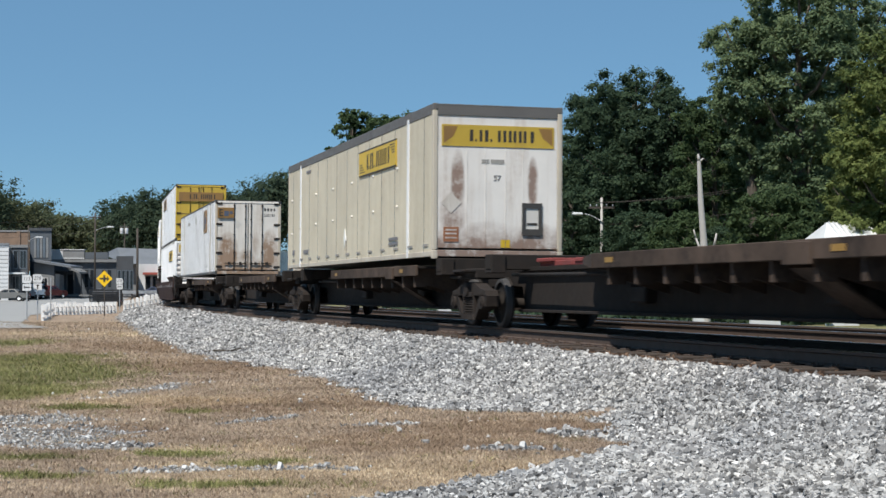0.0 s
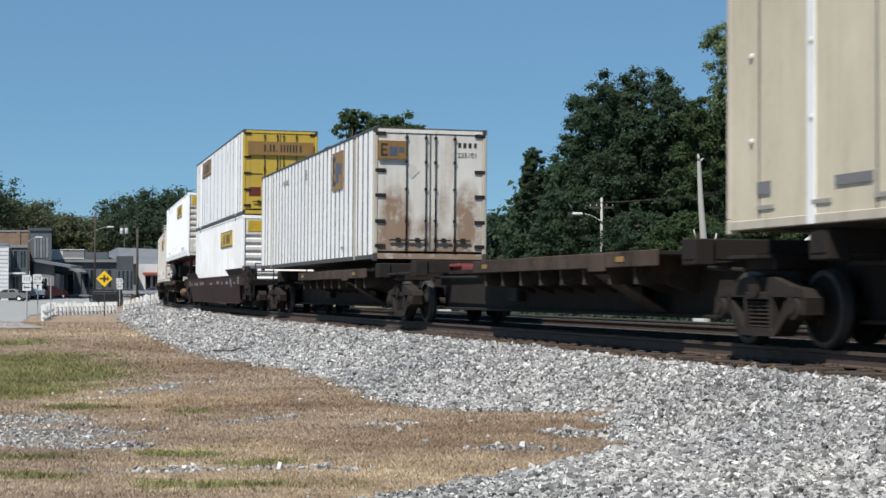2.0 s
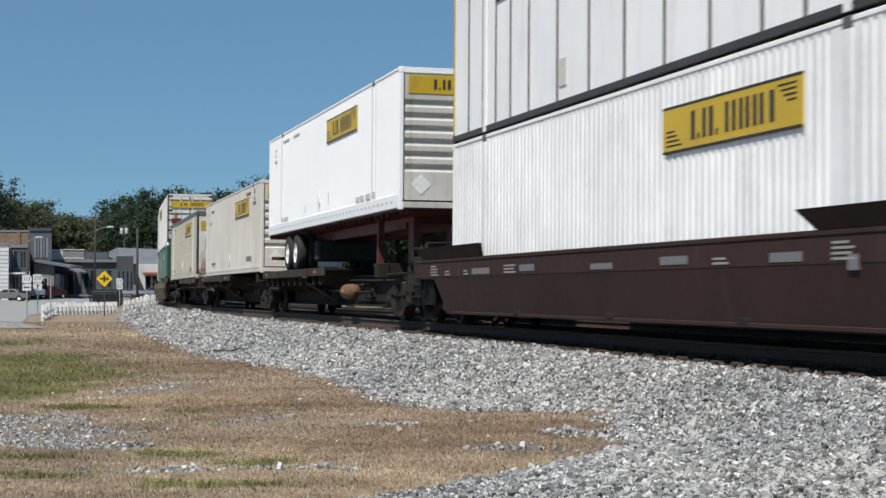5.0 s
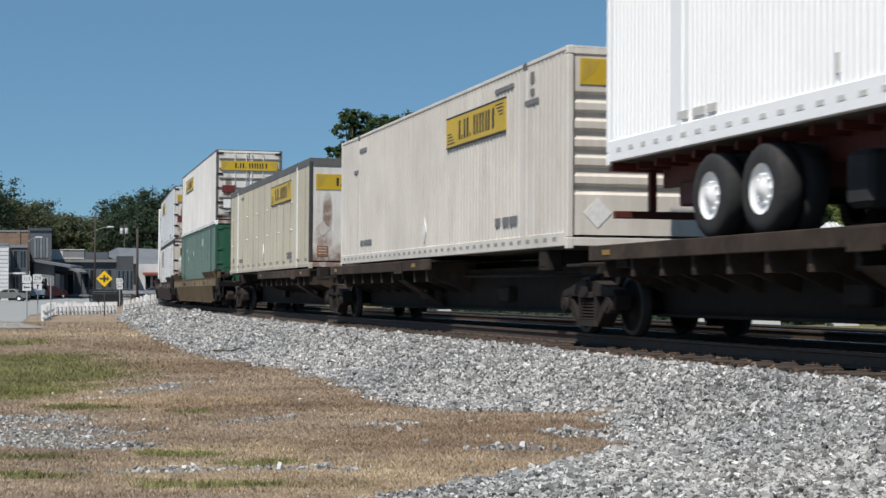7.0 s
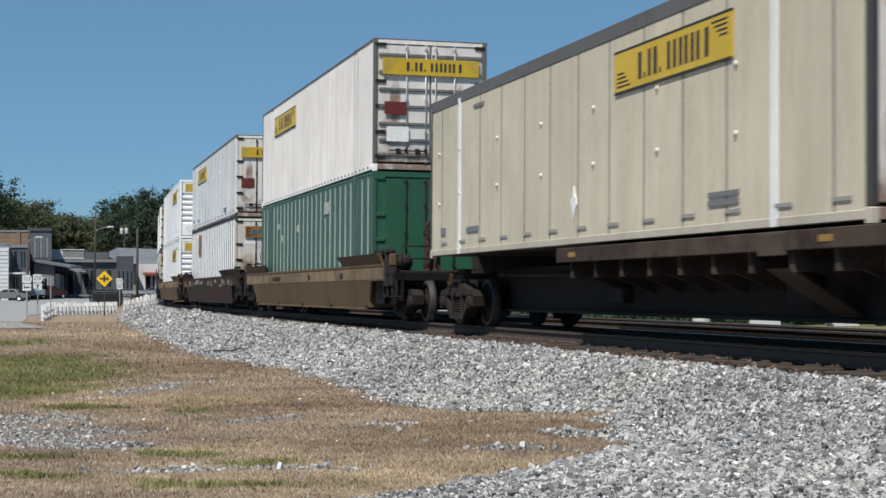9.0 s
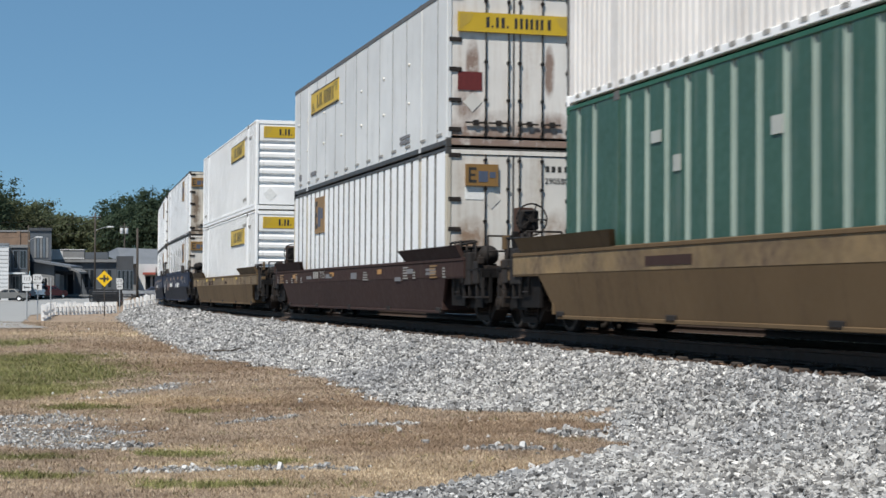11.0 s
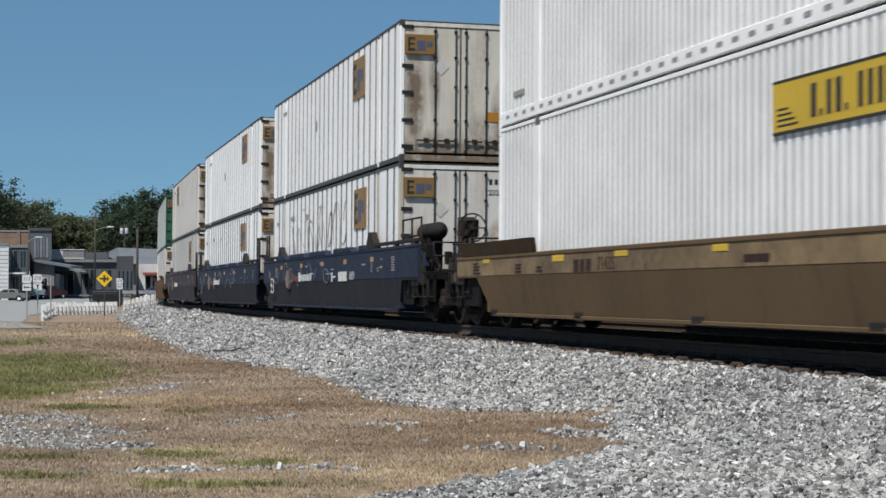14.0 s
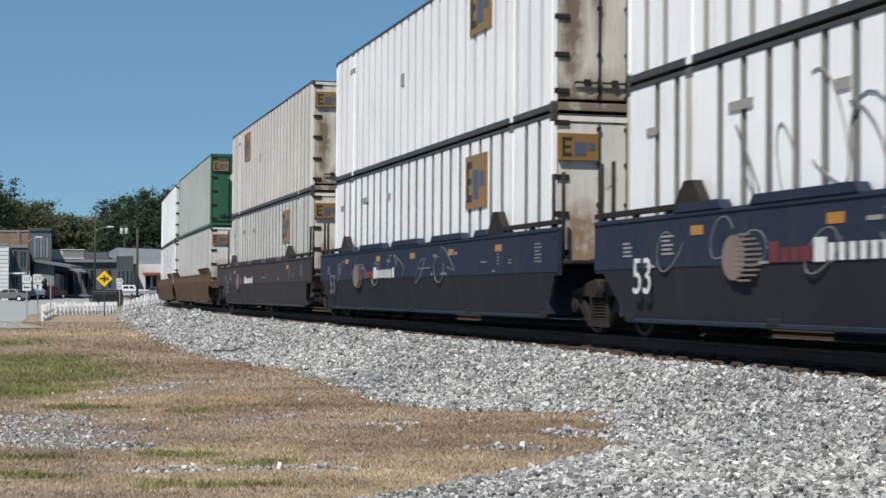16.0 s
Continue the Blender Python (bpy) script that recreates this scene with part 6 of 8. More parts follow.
for x, n, w, m in ((-9.6, 4, 0.1, INKGREY), (-9.2, 5, 0.6, SIGNAMBER), (-8.2, 2, 0.3, INKGREY), (-7.3, 3, 0.2, INKGREY), (-6.8, 5, 0.4, SIGNAMBER), (-5.9, 3, 0.25, INKGREY), (1.9, 4, 0.5, INKGREY), (5.6, 5, 0.4, INKGREY), (6.4, 3, 0.2, INKGREY), (7.7, 5, 0.5, SIGNAMBER), (8.6, 4, 0.2, INKGREY)):
    stencil_block(well, x, 0.86, n, w, m)
lettering("number", "71125", 0.26, INKGREY, well, pose(-2.85, -1.479, 1.03, 90, 0, 0), "white stencilled car number")
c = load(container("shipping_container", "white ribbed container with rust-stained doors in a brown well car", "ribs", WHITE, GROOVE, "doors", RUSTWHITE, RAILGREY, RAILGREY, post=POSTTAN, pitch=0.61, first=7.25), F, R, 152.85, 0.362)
amber_side_sign(c, -3.65, 1.76)
emp_end(c, True, "290580", -0.93)
shift(part("patch", boxes((0.0, 0.008, -0.93, -0.38, 1.95, 2.18)), STICKER, c, "patch of fresh white paint"), e)
c = load(cream_box("pale grey smooth-sided container with dirty white doors on top", PALE, False), F, R, 152.85, 3.308)
yellow_side_sign(c, -1.95, 1.96)
shift(yellow_end_sign(c, 2.1, 1.1, 0.36), e + 0.05)
shift(part("placard", boxes((0.0, 0.01, -1.08, -0.62, 1.02, 1.36)), INKRED, c, "dark red placard"), e + 0.004)
diamond(c, "hazard_diamond", e + 0.004, -0.8, 0.8, 0.18, DULL)

# a tan well car with two clean white containers
F, R = 174.6, 194.65
well = ride(well_car("dusty yellow-brown well car carrying two clean white containers", WELLTAN, (R - F) / 2, 1.14, brake=True, trim=WELLTANTOP), F, R)
car_marks(well, [(-8.35, -8.0, 1.07, 1.14), (-4.86, -4.38, 1.04, 1.13), (-2.4, -1.95, 1.06, 1.135), (0.6, 1.0, 1.05, 1.13), (4.6, 5.0, 1.05, 1.13)], SIGNYELLOW, "yellow reflector strips", name="reflector")
car_marks(well, [(-3.96, -3.76, 0.88, 1.05), (-3.7, -3.52, 0.88, 1.05), (-3.46, -3.28, 0.88, 1.05), (1.4, 2.0, 0.92, 1.0)], WELLBROWN, "faded brown lettering as bars")
for x, n, w in ((-8.9, 4, 0.4), (-6.6, 3, 0.3), (-5.6, 2, 0.3), (5.8, 4, 0.4), (6.9, 2, 0.2), (8.4, 4, 0.3)):
    stencil_block(well, x, 0.90, n, w, WELLBROWN)
lettering("number", "71435", 0.25, WELLBROWN, well, pose(-2.72, -1.478, 0.97, 90, 0, 0), "brown stencilled car number")
for z, lab in ((0.362, "clean white finely ribbed container low in a well car"), (3.308, "clean white finely ribbed container stacked on its twin")):
    c = load(container("shipping_container", lab, "fine", BRIGHT, PALEGROOVE, "ribs", BRIGHT, BRIGHT, BRIGHT, pitch=0.19, slots=True, sill=0.2), F, R, 176.55, z)
    yellow_side_sign(c, 5.33 if z < 1 else 5.15, 1.88 if z < 1 else 1.95)
    shift(yellow_end_sign(c, 2.33, 1.04, 0.37), e)
    side_marks(c, [(4.9, 5.8, 2.5, 2.57), (6.4, 6.9, 2.4, 2.48), (4.9, 5.2, 0.4, 0.5), (5.4, 5.7, 0.4, 0.5), (-7.3, -6.8, 0.4, 0.48)])
    shift(part("sticker", boxes((0.0, 0.008, 0.3, 0.5, 0.42, 0.6)), INK, c, "small dark sticker"), e)
    shift(part("sticker", boxes((0.0, 0.008, 0.75, 0.95, 0.36, 0.6)), STICKER, c), e)

# three articulated blue well units
UNITS = [(197.6, 217.2, 199.6), (217.2, 236.55, 218.75), (236.55, 256.7, 238.2)]
for k, (F, R, C) in enumerate(UNITS):
    lab = ("slate-blue articulated well unit with painted stripes and white stencils", "slate-blue articulated well unit with scrawled white marks", "slate-blue articulated well unit with dusty sides")[k]
    coat = (WELLBLUE, WELLBLUE, GRIMEBLUE)[k]
    well = ride(well_car(lab, coat, (R - F) / 2, 1.47, k == 0, k == 2, ((1, -1), (-1,), (-1,))[k], brake=(k == 0), guides="arches", lower=(WELLDUST, WELLDUST, GRIMEBLUE)[k]), F, R)
    hp = (R - F) / 2
    rng = random.Random(k + 2)
    marks = []
    for i in range((9, 10, 4)[k]):
        x, z = rng.uniform(-7.8, 7.6), rng.uniform(0.88, 1.3)
        marks.append((x, x + rng.uniform(0.1, 0.45), z, z + rng.uniform(0.025, 0.06)))
    car_marks(well, marks, INKDUSK if k else INKGREY, "scattered white stencils as bars", -1.4765)
    car_marks(well, [(x, x + 0.34, 1.25, 1.36) for x in ((-5.9, -2.7, 0.25, 3.05, 5.9) if k < 2 else (-5.6, 5.6))], ORANGE, "orange reflector strips", name="reflector")
    for x, n, w in ((-8.0, 4, 0.3), (-6.75, 5, 0.35), (6.0, 5, 0.12), (6.6, 2, 0.15), (7.9, 6, 0.32), (0.9, 1, 0.9), (-1.9, 1, 0.6)):
        stencil_block(well, x, 1.04, n, w, INKGREY if k == 0 else INKDUSK)
    # a round striped emblem, and a name as bars
    for i in range(10):
        z = -0.25 + i * 0.055
        hw = math.sqrt(max(0.0, 0.28 ** 2 - z * z))
        shift(part("emblem_stripe", flat_bars([(-4.62 - hw * 0.4, -4.62 + hw * 1.9, 0.97 + z - 0.012, 0.97 + z + 0.012)], 0.005), BRICKTAN, well, "tan stripe of a round emblem"), 0, -1.477, 0)
    bm = bmesh.new()
    prism(bm, [(-4.78 + 0.28 * math.cos(a), 0.97 + 0.25 * math.sin(a)) for a in [q * math.tau / 18 for q in range(18)]], -0.003, 0.012)
    bmesh.ops.recalc_face_normals(bm, faces=bm.faces[:])
    shift(part("emblem_disc", bm, BRICKTAN, well, "weathered tan disc of a round emblem"), 0, -1.476, 0)
    car_marks(well, [(-3.9, -3.70, 0.90, 1.12), (-3.66, -3.48, 0.90, 1.05), (-3.44, -3.26, 0.90, 1.05), (-3.22, -3.0, 0.90, 1.05)], INKRED, "red name bars", -1.478, name="name_stroke")
    car_marks(well, [(-2.95, -2.72, 0.89, 1.13)] + [(-2.66 + i * 0.2, -2.55 + i * 0.2, 0.90, 1.07) for i in range(7)] + [(-1.24, -1.1, 0.9, 1.1)], INKWHITE, "white name bars", -1.478, name="name_stroke")
    if k < 2:
        for i in range((7, 9)[k]):
            scribble(well, -6.6 + i * 1.25 + 0.3 * math.sin(i * 2.1), 1.08 + 0.1 * math.sin(i * 1.7), 0.7, 0.42, 90 + 20 * k + i, INKDUSK, -1.476, "loop of pale sprayed scrawl", 0.008)
    if k == 0:
        car_marks(well, [(1.6, 1.72, 0.86, 1.08), (1.8, 2.05, 0.95, 0.99)] + [(2.45 + i * 0.25, 2.65 + i * 0.25, 0.86, 1.08) for i in range(4)], INKWHITE, "owner's mark as white bars", -1.478)
        lettering("number", "6151", 0.27, INKWHITE, well, pose(4.02, -1.480, 0.97, 90, 0, 0), "white stencilled car number")
    lettering("number", "53", 0.64, INKWHITE if k == 0 else INKDUSK, well, pose(-7.37, -1.480, 0.77, 90, 0, 0), "large white stencilled number")
    paints = ((WHITE, DULL, RUSTWHITE), (WHITE, WHITE, RUSTWHITE), (TAN, DULL, RUSTWHITE))[k]
    for z, tier in ((0.362, 0), (3.308, 1)):
        lab = (("white ribbed container with dark scrawls in a blue well unit", "white ribbed container with rusty brown-stained doors on top"), ("white ribbed container in a blue well unit", "white finely ribbed container with rusty doors on top"), ("dull ribbed container in a blue well unit", "dusty tan ribbed container with rusty doors on top"))[k][tier]
        fine_top = tier == 1
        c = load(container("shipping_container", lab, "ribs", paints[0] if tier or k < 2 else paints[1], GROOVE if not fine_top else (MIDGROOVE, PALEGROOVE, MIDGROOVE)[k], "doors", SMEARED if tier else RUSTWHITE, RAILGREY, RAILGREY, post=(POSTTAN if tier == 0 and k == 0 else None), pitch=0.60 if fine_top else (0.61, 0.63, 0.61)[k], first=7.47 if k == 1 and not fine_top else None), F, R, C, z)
        at = ((4.9, 4.67), (4.76, 4.97), (4.68, -3.5))[k][tier]
        amber_side_sign(c, at, 1.68 if tier == 0 else 1.74)
        emp_end(c, tier == 0, ("232937" if k == 0 and tier == 0 else ""))
        if tier == 1:
            shift(part("sticker", boxes((0.0, 0.008, 0.55, 0.85, 0.85, 1.05)), ORANGE, c, "orange sticker"), e + 0.004)
            side_marks(c, [(-6.4, -5.9, 2.4, 2.5), (-1.4, -1.15, 1.5, 1.75)])
        else:
            side_marks(c, [(-5.0, -4.4, 2.25, 2.36), (-2.6, -2.3, 2.2, 2.32), (-7.4, -7.1, 2.2, 2.3)])
            if k == 0:
                r2 = random.Random(4)
                for i in range(9):                      # looping black scrawl across the ribs
                    scribble(c, -4.4 + i * 0.85, 1.7 + r2.uniform(-0.15, 0.15), r2.uniform(0.5, 1.0), r2.uniform(0.7, 1.3), 40 + i, INKGREY if i % 3 else INKDUSK, -W2, "loop of dark sprayed scrawl", 0.011)

# a tan articulated pair at the tail of what is seen
F, R = 259.7, 279.2
well = ride(well_car("rusty orange-brown well unit with rusty sides", TAILRUST, (R - F) / 2, 1.30, True, False, (1, -1)), F, R)
c = load(container("shipping_container", "dull white ribbed container in a rusty well unit", "ribs", DULL, MIDGROOVE, "doors", RUSTWHITE, pitch=0.44), F, R, 261.6, 0.362)
emp_end(c, False)
c = load(container("shipping_container", "grey-green container with dark green doors on top", "ribs", GREYGREEN, GREYGREEN, "doors", GREEN, GREEN, GREEN, pitch=0.44, corner=GREEN), F, R, 261.6, 3.308)
emp_end(c, False)
F, R = 279.2, 298.7
ride(well_car("rusty orange-brown tail well unit", TAILRUST, (R - F) / 2, 1.30, False, True, (-1,)), F, R)
load(container("shipping_container", "white container low in the tail well unit", "ribs", WHITE, GROOVE, "doors", RUSTWHITE, pitch=0.44), F, R, 280.9, 0.362)
load(container("shipping_container", "clean white container at the tail", "fine", BRIGHT, PALE, "doors", NOSEWHITE, pitch=0.15), F, R, 280.9, 3.308)

# ------------------------------------------------------------------ town materials
ROADTOP = worn("sun_bleached_asphalt", (0.285, 0.285, 0.28), (0.21, 0.21, 0.205), 0.9, amount=0.4, streaks=False, space="World", spread=0.06)
SIDING = worn("white_siding_paint", (0.58, 0.59, 0.60), (0.4, 0.4, 0.4), 0.6, amount=0.2)
GREYWALL = worn("blue_grey_wall_paint", (0.085, 0.098, 0.115), (0.06, 0.065, 0.072), 0.7, amount=0.35)
DARKWALL = worn("charcoal_shopfront_paint", (0.055, 0.06, 0.068), (0.09, 0.09, 0.09), 0.7, amount=0.35)
PALEWALL = worn("pale_grey_wall_paint", (0.20, 0.205, 0.21), (0.14, 0.135, 0.13), 0.7, amount=0.35)
LOUVRE = worn("slate_blue_shutter_paint", (0.11, 0.14, 0.17), (0.07, 0.08, 0.09), 0.6, amount=0.3)
TINROOF = worn("weathered_tin_roof", (0.20, 0.21, 0.225), (0.17, 0.17, 0.17), 0.45, 0.3, amount=0.35)
OLDBRICK = worn("old_brown_brick", (0.21, 0.145, 0.105), (0.10, 0.075, 0.06), 0.9, amount=0.5, streaks=False, grain=5)
REDAWNING = worn("faded_red_awning", (0.34, 0.09, 0.07), (0.2, 0.07, 0.06), 0.8, amount=0.3)
POLEWOOD = worn("dark_pole_wood", (0.06, 0.05, 0.042), (0.10, 0.085, 0.07), 0.9, amount=0.4)
GALV = worn("galvanised_steel", (0.42, 0.43, 0.44), (0.25, 0.25, 0.25), 0.4, 0.6, amount=0.3)
FENCEWHITE = worn("whitewashed_wood", (0.70, 0.70, 0.70), (0.5, 0.49, 0.46), 0.7, amount=0.3)
SIGNFACE = plain("yellow_road_sign_sheet", (0.80, 0.50, 0.01), 0.35, spread=0.04)
DEADWOOD = worn("bleached_dead_wood", (0.42, 0.40, 0.375), (0.30, 0.28, 0.26), 0.9, amount=0.4)
BARK = worn("grey_brown_bark", (0.085, 0.07, 0.055), (0.16, 0.14, 0.12), 0.95, amount=0.4)
CARGREY = plain("grey_car_paint", (0.20, 0.195, 0.185), 0.3, 0.3)
CARRED = plain("red_car_paint", (0.12, 0.014, 0.014), 0.3)
CARWHITE = plain("white_car_paint", (0.78, 0.79, 0.80), 0.3)
CARBLACK = plain("black_car_paint", (0.018, 0.018, 0.02), 0.35)
CARBLUE = plain("dark_blue_car_paint", (0.03, 0.04, 0.09), 0.3)


def glass_material():
    m, nt, b = material("dark_window_glass")
    b.inputs["Base Color"].default_value = (0.02, 0.024, 0.028, 1)
    b.inputs["Roughness"].default_value = 0.08
    return m


GLASS = glass_material()


def leaf_material(name, dark, mid, light):
    m, nt, b = material(name)
    geo = nt.nodes.new("ShaderNodeNewGeometry")
    broad = speckle(nt, 0.35, None, 3, 0.5, space="World")
    col = blend(nt, 1.0, ramp(nt, geo.outputs["Random Per Island"], [(0.0, dark), (0.55, mid), (1.0, light)]), ramp(nt, broad, [(0.3, (0.88, 0.92, 0.85)), (0.7, (1.42, 1.36, 1.22))]), "MULTIPLY")
    nt.links.new(col, b.inputs["Base Color"])
    b.inputs["Roughness"].default_value = 0.75
    b.inputs["Specular IOR Level"].default_value = 0.15
    tr = nt.nodes.new("ShaderNodeBsdfTranslucent")
    nt.links.new(col, tr.inputs["Color"])
    mx = nt.nodes.new("ShaderNodeMixShader")
    mx.inputs[0].default_value = 0.5
    nt.links.new(b.outputs[0], mx.inputs[1]), nt.links.new(tr.outputs[0], mx.inputs[2])
    nt.links.new(mx.outputs[0], nt.nodes["Material Output"].inputs[0])
    return m


LEAFDARK = leaf_material("deep_green_leaves", (0.040, 0.067, 0.045), (0.052, 0.084, 0.053), (0.066, 0.101, 0.062))
LEAFTALL = leaf_material("tall_tree_leaves", (0.105, 0.150, 0.092), (0.140, 0.192, 0.112), (0.180, 0.235, 0.134))
LEAFMID = leaf_material("green_leaves", (0.047, 0.076, 0.040), (0.063, 0.098, 0.048), (0.084, 0.122, 0.058))
LEAFPALE = leaf_material("sunlit_olive_leaves", (0.095, 0.128, 0.048), (0.130, 0.165, 0.062), (0.172, 0.205, 0.080))
LEAFOLIVE = leaf_material("olive_brown_far_leaves", (0.082, 0.100, 0.064), (0.102, 0.120, 0.074), (0.124, 0.140, 0.086))
LEAFFAR = leaf_material("hazy_far_leaves", (0.044, 0.069, 0.050), (0.055, 0.083, 0.058), (0.070, 0.098, 0.066))


# ------------------------------------------------------------------ trees
def leaf_cloud(centres, radii, count, size, rng, flat=0.8):
    """Leaf quads scattered over the shells of many clumps."""
    k = rng.choice(len(centres), count, p=radii ** 2 / (radii ** 2).sum())
    d = rng.normal(size=(count, 3))
    d /= np.linalg.norm(d, axis=1, keepdims=True)
    d[:, 2] = np.abs(d[:, 2]) * np.where(rng.uniform(0, 1, count) < 0.68, 1, -1)
    p = centres[k] + d * (radii[k] * np.minimum(np.abs(rng.normal(0.0, 0.62, count)) ** 0.8, 1.15))[:, None] * np.array([1.1, 1.1, flat])
    nrm = d * 0.8 + rng.normal(size=(count, 3)) * 0.38 + np.array([0, 0, 0.35])
    nrm /= np.linalg.norm(nrm, axis=1, keepdims=True)
    t = np.cross(nrm, rng.normal(size=(count, 3)))
    t /= np.linalg.norm(t, axis=1, keepdims=True)
    b = np.cross(nrm, t)
    s = (size * rng.uniform(0.6, 1.5, count))[:, None]
    v = np.stack([p + t * s, p - t * s * 0.6 - b * s * 0.62, p - t * s * 0.6 + b * s * 0.62], 1).reshape(-1, 3)
    return v, np.arange(3 * count).reshape(-1, 3)


def tree(x, y, high, spread, label, mat=LEAFMID, seed=1, leaves=9000, size=0.16, clear=0.12, shape="round", lobes=330, lean=0.0):
    rng = np.random.default_rng(seed)
    z0 = ground_z(x, y) - 0.05
    root = tagged(new("tree"), label, "tree")
    root.location = (x, y, z0)
    h = rng.uniform(0, 1, lobes) ** 0.8
    if shape == "round":
        wide = np.sqrt(np.clip(1 - ((h - 0.45) / 0.62) ** 2, 0.03, 1))
    elif shape == "cone":
        wide = np.clip(1.05 - h * 0.95, 0.06, 1) ** 0.75
    else:
        wide = np.sqrt(np.clip(1 - ((h - 0.60) / 0.52) ** 2, 0.02, 1)) * (0.45 + 0.55 * h)
    a = rng.uniform(0, math.tau, lobes)
    rr = spread * wide * np.sqrt(rng.uniform(0.1, 1.0, lobes))
    zz = high * (clear + (0.95 - clear) * h)
    c = np.stack([rr * np.cos(a) + lean * zz, rr * np.sin(a), zz], 1)
    c += rng.normal(size=c.shape) * spread * 0.06
    rad = spread * rng.uniform(0.09, 0.20, lobes) * (0.55 + 0.45 * wide)
    bm = bmesh.new()
    t_r = 0.022 * high
    pts = [Vector((lean * q * high + 0.06 * spread * math.sin(q * 5 + seed), 0.05 * spread * math.cos(q * 4 + seed), q * high)) for q in (0.0, 0.2, 0.4, 0.6, 0.8, 0.93)]
    for i in range(5):
        rod(bm, pts[i], pts[i + 1], t_r * (1.0 - 0.18 * i), 9, t_r * (1.0 - 0.18 * (i + 1)), caps=False)
    for i in range(min(lobes, 26)):
        q = max(0.1, min(0.86, c[i][2] / high - 0.13))
        k = min(int(q / 0.2), 4)
        base = pts[k].lerp(pts[k + 1], (q - 0.2 * k) / 0.2 if k < 4 else min(1, (q - 0.8) / 0.13))
        mid = base.lerp(Vector(c[i]), 0.5) + Vector((0, 0, -0.03 * high))
        rod(bm, base, mid, t_r * 0.34, 6, t_r * 0.22, caps=False)
        rod(bm, mid, Vector(c[i]), t_r * 0.22, 6, t_r * 0.07, caps=False)
    part("trunk", bm, BARK, root)
    v, f = leaf_cloud(c, rad, int(leaves * 4.3), size * 0.65, rng)
    crown = raw_mesh("crown", v, f, mat)
    crown.parent = root
    return root


def at_px(px, dist):
    """The level place where a thing stands that shows at that width, so far off."""
    return (px - 784) / 2881.5 * dist, dist


def top_at(py, dist):
    return 0.603 + (518 - py) / 2881.5 * dist


for px, dist, top, spread, mat, seed, n, size, clear, shape, label in (
        (1122, 104, 106, 4.3, LEAFDARK, 3, 17000, 0.16, 0.04, "round", "tall dark green tree with a pointed leafy crown"),
        (1062, 108, 150, 3.6, LEAFDARK, 4, 12000, 0.16, 0.04, "round", "dark green tree leaning into its neighbours"),
        (1185, 102, 160, 3.4, LEAFDARK, 5, 11000, 0.16, 0.04, "round", "bushy green tree beside taller ones"),
        (1262, 98, 150, 2.8, LEAFMID, 6, 9000, 0.16, 0.05, "round", "slender green tree with an open crown"),
        (1330, 92, 12, 3.0, LEAFTALL, 7, 9000, 0.16, 0.40, "tall", "tall broadleaf tree with gaps in its crown"),
        (1420, 90, -75, 3.9, LEAFTALL, 8, 16000, 0.17, 0.16, "tall", "very tall dark green broadleaf tree"),
        (1500, 94, -60, 3.6, LEAFTALL, 9, 13000, 0.17, 0.10, "tall", "very tall tree with dense dark foliage"),
        (1590, 74, 30, 2.7, LEAFPALE, 10, 11000, 0.15, 0.12, "round", "sunlit olive green tree at the edge of the wood"),
        (1520, 78, 205, 1.7, LEAFPALE, 11, 7000, 0.14, 0.12, "round", "small olive green tree in full sun"),
        (1370, 84, 330, 2.6, LEAFMID, 12, 8000, 0.15, 0.02, "round", "low bushy tree under the tall ones"),
        (1450, 80, 372, 2.0, LEAFMID, 13, 6000, 0.15, 0.02, "round", "low leafy shrub under the trees"),
        (1220, 92, 372, 2.4, LEAFMID, 14, 6500, 0.15, 0.02, "round", "low leafy shrub under the trees"),
        (1290, 88, 395, 2.0, LEAFDARK, 15, 5000, 0.15, 0.02, "round", "dark shrub behind the track"),
        (1120, 96, 372, 2.6, LEAFDARK, 16, 6500, 0.15, 0.02, "round", "dark shrub behind the track"),
        (1010, 100, 330, 2.5, LEAFDARK, 17, 7000, 0.15, 0.02, "round", "dark leafy shrub beside the wood"),
        (622, 122, 180, 2.3, LEAFMID, 18, 9000, 0.19, 0.05, "round", "green tree with a feathery top"),
        (690, 122, 190, 3.3, LEAFMID, 19, 12000, 0.19, 0.05, "round", "broad green tree standing alone beyond the track"),
        (735, 126, 290, 2.6, LEAFMID, 20, 7000, 0.19, 0.03, "round", "smaller green tree leaning on a taller one"),
        (945, 112, 250, 2.2, LEAFDARK, 21, 7000, 0.18, 0.03, "cone", "dark narrow tree at the end of the wood")):
    x, y = at_px(px, dist)
    tree(x, y, top_at(top, dist) - ground_z(x, y), spread, label, mat, seed, n, size, clear, shape)


